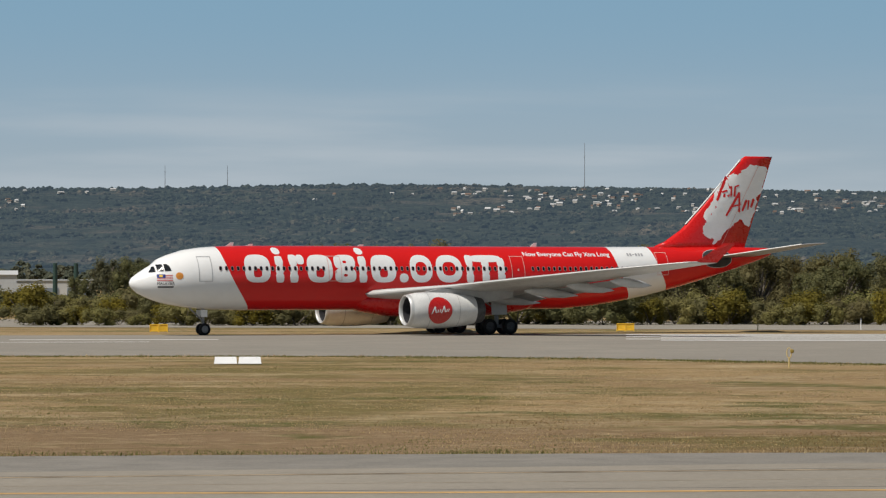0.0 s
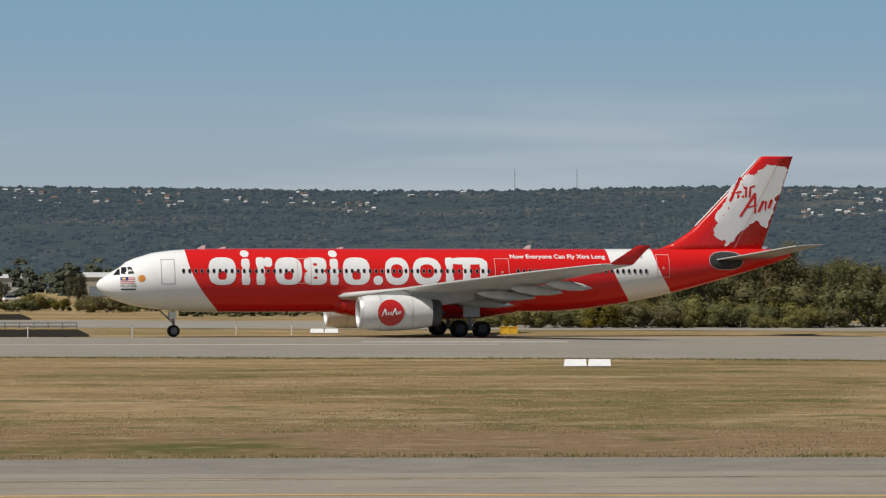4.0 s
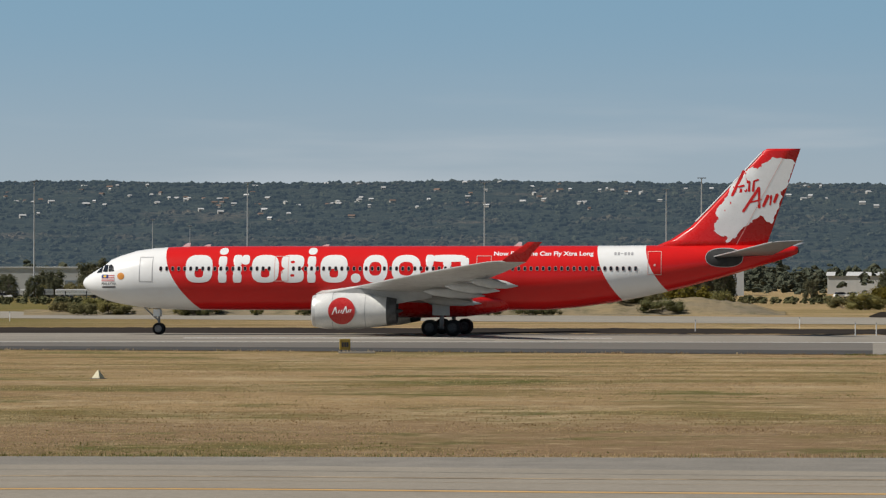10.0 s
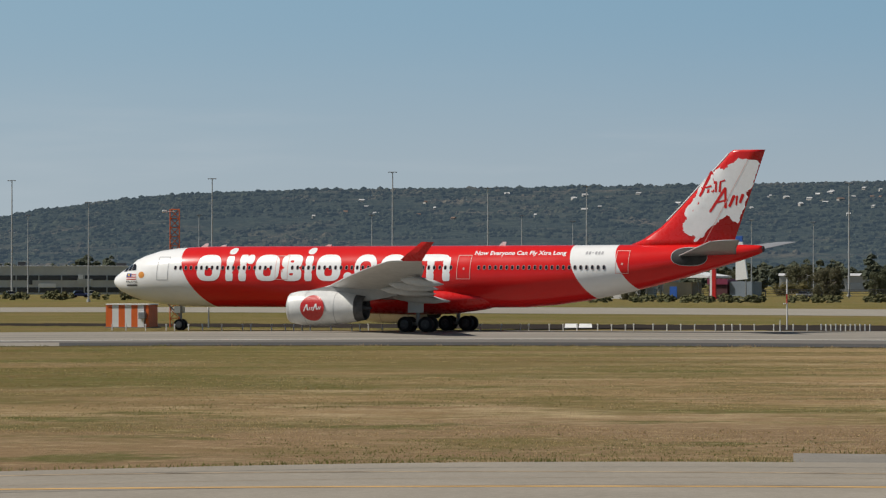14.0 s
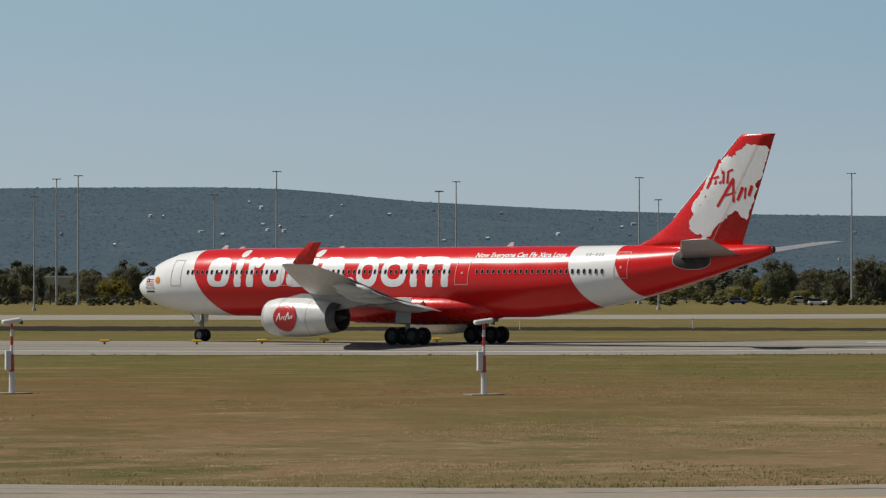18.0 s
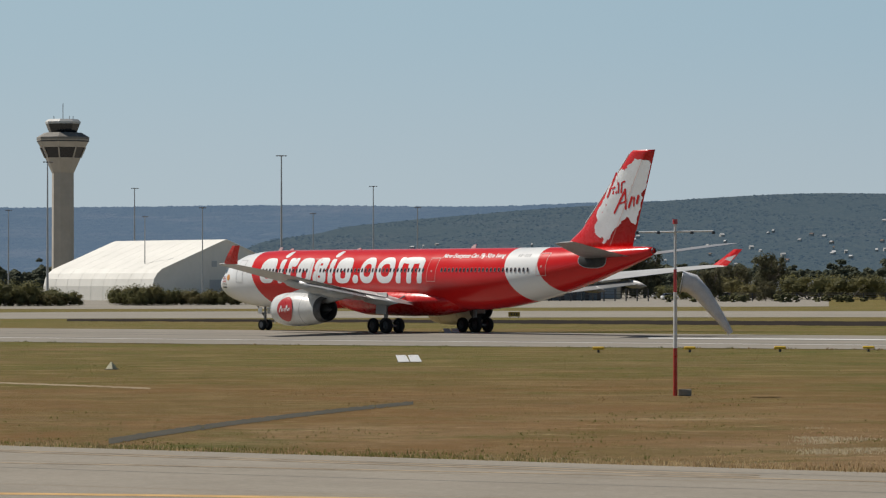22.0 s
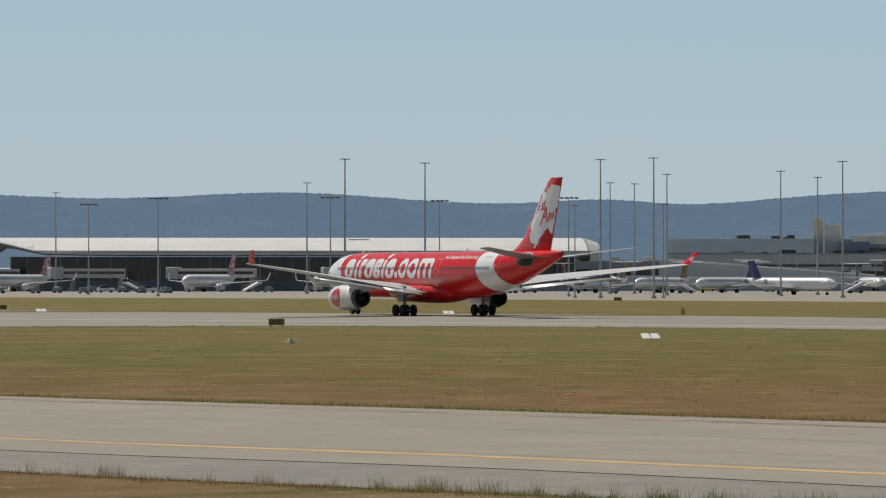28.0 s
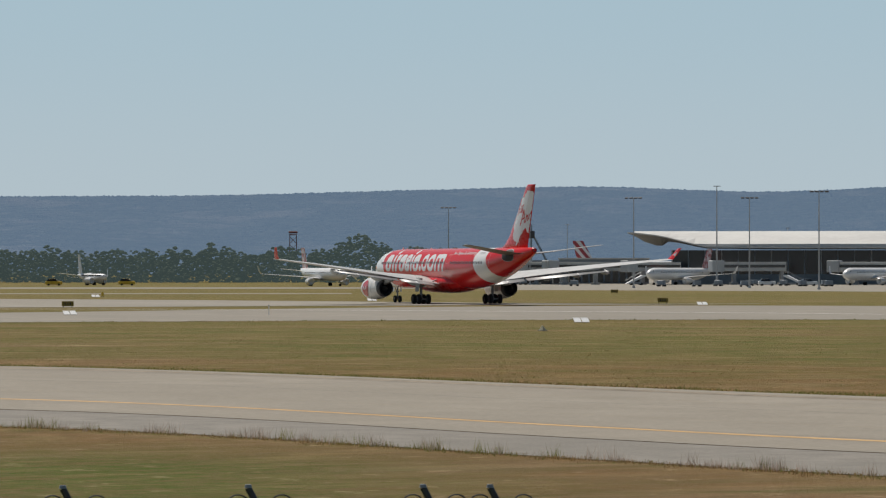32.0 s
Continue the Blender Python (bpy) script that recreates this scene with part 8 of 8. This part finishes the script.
shed("gate_lounge", -81.1, -81.75, 1320, 7.6, M_MIDNIGHT, "dark gate building beneath a mast frame", M_BLUEGREY, bays=3, opening=M_GLASSDARK)
shed("gate_office", -80.85, -81.1, 1305, 5.4, M_GREYWALL, "small grey gate office", bays=2, opening=M_GLASSDARK)
t = thing("mast_frame", "dark triangular steel frame on the gate building", "steel frame")
bm = bmesh.new()
rod(bm, (0, 0, 7.9), (0, 0, 20), 0.3)
part("mast", bm, M_BLUEGREY, t)
for x in (-5, 5):
    bm = bmesh.new()
    rod(bm, (x, 0, 7.9), (0, 0, 17.5), 0.35)
    part("strut", bm, M_BLUEGREY, t)
bm = bmesh.new()
box(bm, 2.2, 2, 2.4, Matrix.Translation((0, 0, 15.4)), 0.1)
part("cabin", bm, M_DARK, t)
t.matrix_basis = facing(-81.4, 1318)
t = thing("radar_tower", "red lattice radar tower above the trees", "radar tower")
bm = bmesh.new()
for x in (-1.6, 1.6):
    for y in (-1.6, 1.6):
        rod(bm, (x, y, 0), (x * 0.8, y * 0.8, 18.6), 0.16)
for k in range(6):
    rod(bm, (-1.6, -1.6, k * 3), (1.5, -1.5, k * 3 + 3), 0.1)
    rod(bm, (1.6, -1.6, k * 3), (-1.5, -1.5, k * 3 + 3), 0.1)
part("frame", bm, paint("rusty_red", (0.20, 0.07, 0.05, 1), 0.7), t)
bm = bmesh.new()
box(bm, 3.6, 0.8, 0.9, Matrix.Translation((0, 0, 19.2)), 0.2)
box(bm, 3.2, 3.2, 0.4, Matrix.Translation((0, 0, 18.5)))
part("antenna", bm, paint("faded_red", (0.30, 0.12, 0.10, 1), 0.6), t)
t.matrix_basis = facing(-84.85, 1560)


# ---- parked aircraft ----
def small_jet(tail, tee, label, length=35.0, span=28.0, dia=3.3):
    """A small airliner: nose along +x; tee: T-tail with rear engines, otherwise engines under the wing."""
    t = thing("parked_airliner", label, "airplane", "parked airliners")
    r, L = dia / 2, length
    zc = 1.25 + r if tee else 1.6 + r
    rows = [(0.5, 0, 0.05), (0.485, -0.1, 0.45), (0.455, -0.05, 0.8), (0.40, 0, 1), (0.0, 0, 1), (-0.25, 0, 1), (-0.38, 0.25, 0.75), (-0.46, 0.6, 0.38), (-0.5, 0.85, 0.1)]
    bm = bmesh.new()
    loft(bm, [[Vector((x * L, q * r * math.cos(k * math.tau / 20), zc + dz * r + q * r * math.sin(k * math.tau / 20))) for k in range(20)] for x, dz, q in rows])
    body = smooth(part("fuselage", bm, M_TITLE, t))
    for s in (-1, 1):
        bm = bmesh.new()
        loft(bm, [foil(32 - x0, 32 - x1, z, 0.12, s * y, 6) for x0, x1, z, y in ((0.10 * L, -0.10 * L, zc - r * 0.7, r * 0.5), (-0.02 * L, -0.12 * L, zc - r * 0.3, span * 0.25), (-0.13 * L, -0.17 * L, zc + 0.1, span * 0.5))])
        wg = part("wing", bm, M_WING, t)
        if not tee:
            bm = bmesh.new()
            loft(bm, [foil(32 - x0, 32 - x1, z, 0.1, s * y, 5) for x0, x1, z, y in ((-0.13 * L, -0.17 * L, zc + 0.1, span * 0.5), (-0.145 * L, -0.175 * L, zc + 0.9, span * 0.515), (-0.165 * L, -0.185 * L, zc + 2.5, span * 0.525))])
            part("winglet", bm, M_WHITE, wg, "white upturned winglet")
        bm = bmesh.new()
        ex, ey, ez = (-0.26 * L, r * 1.45, zc + r * 0.35) if tee else (0.10 * L, span * 0.16, zc - r * 1.15)
        er = 0.75 if tee else 1.05
        lathe(bm, [(32 - ex - 1.9, er * 0.8), (32 - ex - 1.6, er), (32 - ex + 0.6, er), (32 - ex + 2.2, er * 0.6)], (s * ey, ez), 16)
        lathe(bm, [(32 - ex - 1.8, er * 0.78), (32 - ex - 1.2, 0.05)], (s * ey, ez), 16)
        rod(bm, (ex, s * ey, ez), (ex - 0.4, s * ey * (0.6 if tee else 1), ez + (0 if tee else 1.2)), 0.3)
        part("engine", bm, M_NACELLE, t)
        bm = bmesh.new()
        gx, gy = -0.05 * L, span * 0.09
        rod(bm, (gx, s * gy, 0.45), (gx, s * gy, zc - r * 0.5), 0.12)
        part("main_gear", bm, M_STRUT, t)
        for dy in (-0.3, 0.3):
            bm = bmesh.new()
            tube(bm, 0.5, 0.5, 0.35, Matrix.Translation((gx, s * gy + dy + 0.17, 0.5)) @ Matrix.Rotation(math.pi / 2, 4, "X"), 14)
            part("tyre", bm, M_RUBBER, t)
    ft = zc + r + (4.6 if tee else 6.2)
    bm = bmesh.new()
    loft(bm, [[Vector((x0, 0, z)), Vector(((x0 + x1) / 2, w, z)), Vector((x1, 0, z)), Vector(((x0 + x1) / 2, -w, z))] for x0, x1, z, w in ((-0.33 * L, -0.46 * L, zc + r * 0.8, 0.22), (-0.42 * L, -0.50 * L, ft, 0.1))])
    part("fin", bm, tail, t)
    hz = ft if tee else zc + r * 0.5
    for s in (-1, 1):
        bm = bmesh.new()
        x0 = -0.40 * L if not tee else -0.42 * L
        loft(bm, [foil(32 - x0, 32 - x0 + 3.6, hz, 0.1, s * 0.2, 5), foil(32 - x0 + 2.2, 32 - x0 + 4.0, hz + (0.7 if not tee else 0.1), 0.1, s * (6.8 if not tee else 5.0), 5)])
        part("tailplane", bm, M_WHITE, t)
    bm = bmesh.new()
    rod(bm, (0.40 * L, 0, 0.35), (0.40 * L, 0, zc - r * 0.6), 0.1)
    for dy in (-0.2, 0.2):
        tube(bm, 0.36, 0.36, 0.22, Matrix.Translation((0.40 * L, dy + 0.11, 0.36)) @ Matrix.Rotation(math.pi / 2, 4, "X"), 12)
    part("nose_gear", bm, M_RUBBER, t)
    bm = bmesh.new()
    loft(bm, [[Vector((x * L, s * q * r * 1.01, zc + z * r)) for s in (-1, -0.5, 0, 0.5, 1)] + [Vector((x * L, s * q * r * 1.01, zc + z * r + 0.08)) for s in (1, 0.5, 0, -0.5, -1)] for x, q, z in ((0.462, 0.62, 0.28), (0.448, 0.68, 0.55))])
    part("cockpit_glass", bm, M_GLASSDARK, body)
    win = bpy.data.meshes.new("cabin_windows")
    bm = bmesh.new()
    for s in (-1, 1):
        for k in range(26):
            box(bm, 0.26, 0.06, 0.36, Matrix.Translation((0.36 * L - k * 0.66 * L / 26, s * r * 0.975, zc + 0.35)))
    tagged(part("cabin_windows", bm, M_GLASSDARK, body), kind="stuff")
    bpy.data.meshes.remove(win)
    return t


def parked(jet_, turn, dist, nose):
    """nose: degrees by which the nose points to the right of straight towards the camera's stand."""
    jet_.matrix_basis = Matrix.Translation(spot(turn, dist)) @ Matrix.Rotation(-radians(turn) - math.pi / 2 + radians(nose), 4, "Z")
    return jet_


M_TAILGOLD = paint("gold_dark_tail", (0.25, 0.16, 0.03, 1), 0.4)


def patterned_tail(name, pale, deep, scale, bands):
    """White fin with a red pattern: fine ornament, or broad slanting bands."""
    m, nt, b = surface(name, 0.4)
    v = coords(nt)
    if bands:
        wave = nt.nodes.new("ShaderNodeTexWave")
        wave.bands_direction = "DIAGONAL"
        wave.inputs["Scale"].default_value = scale
        wave.inputs["Distortion"].default_value = 1.5
        nt.links.new(v, wave.inputs["Vector"])
        mask = maths(nt, "MULTIPLY", maths(nt, "SUBTRACT", wave.outputs["Fac"], 0.35), 5.0, True)
    else:
        mask = grain(nt, v, scale, 3, 0.6, 0.44, 0.56)
    nt.links.new(mixed(nt, mask, pale, deep), b.inputs["Base Color"])
    return m


M_TAILROSE = patterned_tail("pink_patterned_tail", (0.70, 0.62, 0.62, 1), (0.40, 0.13, 0.13, 1), 0.9, False)
M_TAILBAND = patterned_tail("red_banded_tail", (0.72, 0.70, 0.70, 1), (0.38, 0.05, 0.06, 1), 0.22, True)
M_TAILPURPLE = paint("plum_tail", (0.16, 0.07, 0.08, 1), 0.4, dirt=0.2)
M_TAILNAVY = paint("navy_tail", (0.05, 0.07, 0.2, 1), 0.4)
gold = small_jet(M_TAILGOLD, True, "white regional jet with a dark and gold T-tail")
parked(gold, -72.7, 1150, -27)
parked(copy_thing(gold, Matrix()), -70.85, 1160, -27)
rose = small_jet(M_TAILROSE, True, "white regional jet with a pink patterned T-tail")
parked(rose, -71.15, 1290, 20)
navy = small_jet(M_TAILNAVY, True, "white regional jet with a navy T-tail")
parked(navy, -68.1, 1050, 42)
parked(copy_thing(navy, Matrix()), -69.03, 1180, -30)
parked(copy_thing(gold, Matrix()), -69.96, 1180, -27)
plum = small_jet(M_TAILPURPLE, True, "white regional jet with a plum-coloured T-tail")
parked(plum, -66.1, 1050, 48)
parked(copy_thing(plum, Matrix()), -67.0, 1320, 14)
parked(copy_thing(plum, Matrix()), -62.1, 930, 26)
parked(copy_thing(navy, Matrix()), -59.8, 1100, 75)
big = small_jet(M_TAILROSE, False, "white airliner with a pink patterned tail at the gate", 37.5, 34.0, 3.9)
parked(big, -79.25, 1280, -34)
parked(copy_thing(big, Matrix()), -76.5, 1250, -26)
parked(copy_thing(big, Matrix()), -74.65, 1260, -24)
parked(copy_thing(rose, Matrix()), -82.3, 1300, 50)
far_one = parked(copy_thing(big, Matrix()), -82.17, 1440, 8)
far_one.matrix_basis = far_one.matrix_basis @ Matrix.Scale(1.15, 4)
banded = parked(small_jet(M_TAILBAND, False, "large white airliner with a red and white banded tail", 46.0, 42.0, 5.0), -79.85, 1420, 60)
banded.matrix_basis = banded.matrix_basis @ Matrix.Scale(1.2, 4)
taxiing = small_jet(M_TAILROSE, False, "white twin-engined airliner taxiing on the far side", 38.0, 35.0, 3.8)
parked(taxiing, -84.55, 1190, 20)
tiny = small_jet(M_WHITE, False, "small white aircraft far across the field", 14.0, 16.0, 2.0)
parked(tiny, -87.75, 1250, 40)


# ---- vehicles ----
def vehicle(label, body, kind="car"):
    t = thing("car" if kind == "car" else kind, label, kind, "vehicles")
    ln, hi = (4.5, 0.75) if kind == "car" else (5.2, 1.1)
    bm = bmesh.new()
    box(bm, ln, 1.8, hi, Matrix.Translation((0, 0, 0.35)), 0.18)
    part("body", bm, body, t)
    bm = bmesh.new()
    loft(bm, [[Vector((x * ln, -y, z)), Vector((x * ln, y, z)), Vector((x2 * ln, y, z)), Vector((x2 * ln, -y, z))] for x, x2, y, z in ((-0.42, 0.22, 0.85, 0.35 + hi), (-0.32, 0.10, 0.7, 0.35 + hi + 0.6))])
    cab = part("cabin", bm, M_GLASSDARK, t)
    bm = bmesh.new()
    box(bm, 0.4 * ln, 1.38, 0.06, Matrix.Translation((-0.11 * ln, 0, 0.35 + hi + 0.6)), 0.02)
    part("roof", bm, body, cab)
    for x in (-0.3, 0.3):
        for s in (-1, 1):
            bm = bmesh.new()
            tube(bm, 0.34, 0.34, 0.22, Matrix.Translation((x * ln, s * 0.8 + 0.11, 0.34)) @ Matrix.Rotation(math.pi / 2, 4, "X"), 12)
            part("wheel", bm, M_RUBBER, t)
    return t


cw = vehicle("white parked car", M_WHITE)
cw["label"] = "white car parked on the far side"
cg = vehicle("silver-grey car parked on the far side", M_GREYMETAL)
cb = vehicle("dark blue car parked on the far side", M_TAILNAVY)
rng = random.Random(17)
spots = [facing(a, d, ex) for a, d, ex in ((-43.73, 1060, 5), (-28.7, 900, 0), (-45.6, 1050, 8), (-42.2, 1040, -8))]
spots += [facing(rng.uniform(-20, -14), rng.uniform(960, 1100), rng.uniform(-12, 12)) for _ in range(14)]
spots += [facing(rng.uniform(-50, 8.5), rng.uniform(985, 1110), rng.uniform(-25, 25)) for _ in range(46)]
repeated(cw, spots)
repeated(cg, [facing(rng.uniform(-20, -8), rng.uniform(960, 1120), rng.uniform(-12, 12)) for _ in range(12)])
repeated(cb, [facing(rng.uniform(-35, -8), rng.uniform(960, 1120), rng.uniform(-12, 12)) for _ in range(9)])
tug = vehicle("small yellow airport tug", M_YELLOW, "tug")
repeated(tug, [facing(a, d) for a, d in ((-88.3, 1210), (-87.25, 1220), (-69.3, 1290), (-66.6, 1280), (-72.0, 1270))])
van = vehicle("white service van on the apron", M_WHITE, "van")
repeated(van, [facing(a, d, 10) for a, d in ((-60.6, 1150), (-73.6, 1180), (-78.0, 1200), (-77.4, 1190), (-66.0, 1100), (-54.3, 1000), (-52.7, 1000), (-19.3, 980), (-17.2, 970))])


def security_fence(turn0, turn1, dist, tall, step, label):
    t = thing("security_fence", label, "fence", "security fences")
    a, last = turn0, None
    while a > turn1:
        p = spot(a, dist)
        bm = bmesh.new()
        box(bm, 0.22, 0.22, tall, Matrix.Translation(p))
        part("post", bm, M_DARK, t)
        if last:
            bm = bmesh.new()
            for z in (0.25, 0.55, 0.8, 0.98):
                rod(bm, last + Vector((0, 0, tall * z)), p + Vector((0, 0, tall * z)), 0.05, 4)
            part("rail_bay", bm, M_DARK, t)
        last = p
        a -= step


security_fence(-49.6, -54.8, 955, 3.0, 0.16, "dark steel security fence before the freight sheds")
security_fence(-5.2, -14.0, 985, 2.2, 0.3, "thin dark wire fence across the far field")
security_fence(-38.5, -49.0, 960, 2.0, 0.32, "thin dark wire fence before the far trees")


def baggage_cart():
    t = thing("baggage_cart", "small grey baggage cart standing on the apron", "cart", "baggage carts")
    bm = bmesh.new()
    box(bm, 2.8, 1.5, 0.2, Matrix.Translation((0, 0, 0.45)), 0.03)
    part("deck", bm, M_GREYMETAL, t)
    bm = bmesh.new()
    box(bm, 2.2, 1.3, 1.1, Matrix.Translation((0, 0, 0.65)), 0.08)
    part("load", bm, M_BLUEGREY, t)
    for x in (-1.0, 1.0):
        bm = bmesh.new()
        tube(bm, 0.24, 0.24, 1.5, Matrix.Translation((x, 0.75, 0.24)) @ Matrix.Rotation(math.pi / 2, 4, "X"), 10)
        part("axle", bm, M_RUBBER, t)
    return t


rng = random.Random(29)
repeated(baggage_cart(), [facing(rng.uniform(-82, -60), rng.uniform(1120, 1300), rng.uniform(-40, 40)) for _ in range(44)])


def steps_truck():
    t = thing("passenger_stairs", "white wheeled passenger stairs on the apron", "airstairs", "passenger stairs")
    bm = bmesh.new()
    loft(bm, [[Vector((-3.2, y, 0.5)), Vector((2.2, y, 3.2)), Vector((3.4, y, 3.2)), Vector((3.4, y, 2.8)), Vector((-2.4, y, 0.4))] for y in (-0.8, 0.8)])
    part("flight", bm, M_WHITE, t)
    bm = bmesh.new()
    box(bm, 4.4, 1.7, 0.6, Matrix.Translation((0.4, 0, 0.3)), 0.05)
    part("chassis", bm, M_GREYMETAL, t)
    for y in (-0.85, 0.85):
        bm = bmesh.new()
        rod(bm, (-3.2, y, 1.5), (2.2, y, 4.2), 0.05)
        rod(bm, (2.2, y, 4.2), (3.4, y, 4.2), 0.05)
        part("handrail", bm, M_GREYMETAL, t)
    for x in (-1.2, 2.0):
        bm = bmesh.new()
        tube(bm, 0.4, 0.4, 1.8, Matrix.Translation((x, 0.9, 0.4)) @ Matrix.Rotation(math.pi / 2, 4, "X"), 10)
        part("axle", bm, M_RUBBER, t)
    return t


repeated(steps_truck(), [facing(a, d, e) for a, d, e in ((-79.9, 1255, 20), (-77.6, 1230, 160), (-75.9, 1240, 30), (-71.9, 1170, 10), (-69.6, 1130, 170), (-67.2, 1150, 15), (-65.3, 1180, 25), (-63.4, 1160, 160))])


# ---- what moves ----
ROLL = [
    (0, 96.2, 340.1, 189.1),
    (1, 90.2, 345, 185.5),
    (2, 83.3, 348.1, 182.6),
    (3, 74.7, 348.2, 180.9),
    (4, 64.7, 347.1, 179.9),
    (5, 54.1, 347.4, 179.2),
    (6, 42.8, 348.6, 178.5),
    (7, 30.1, 348.2, 178.1),
    (8, 16, 347.1, 177.8),
    (9, 0.5, 346.6, 177.4),
    (10, -16.6, 346.1, 177),
    (11, -35.6, 346.9, 176.6),
    (12, -56.9, 349.7, 176.3),
    (13, -79.7, 350.8, 176.2),
    (14, -102.9, 345.5, 176.4),
    (15, -124.1, 330.3, 176.5),
    (16, -142.9, 307.6, 176.3),
    (17, -161.6, 286.5, 176.8),
    (18, -178.2, 263.2, 177.7),
    (19, -199.2, 244.6, 178.8),
    (20, -232.6, 240.7, 180.2),
    (21, -264.4, 233.5, 181.2),
    (22, -292.7, 222.3, 182),
    (23, -321, 210.3, 183.1),
    (24, -351.7, 199.2, 184.6),
    (25, -382.3, 187.1, 186.2),
    (26, -410.8, 172.9, 187.6),
    (27, -437.3, 157, 188.6),
    (28, -461.8, 140, 189.4),
    (29, -484.2, 122.9, 190),
    (30, -505, 106.4, 190.6),
    (31, -527.5, 89.8, 191.4),
    (32, -552.4, 72.8, 192.4),
]


def motions():
    """The airliner rolls along the runway; another taxies far off."""
    walk(jet, [(t, pose(x, y, 0.03, 0, 0, h)) for t, x, y, h in ROLL])
    start = taxiing.matrix_basis.copy()
    drift = Vector((math.cos(radians(84.5)), math.sin(radians(84.5)), 0)) * 2.6
    walk(taxiing, [(t, Matrix.Translation(drift * (t - 31.0)) @ start) for t in (0.0, 16.0, 32.0)])


motions()
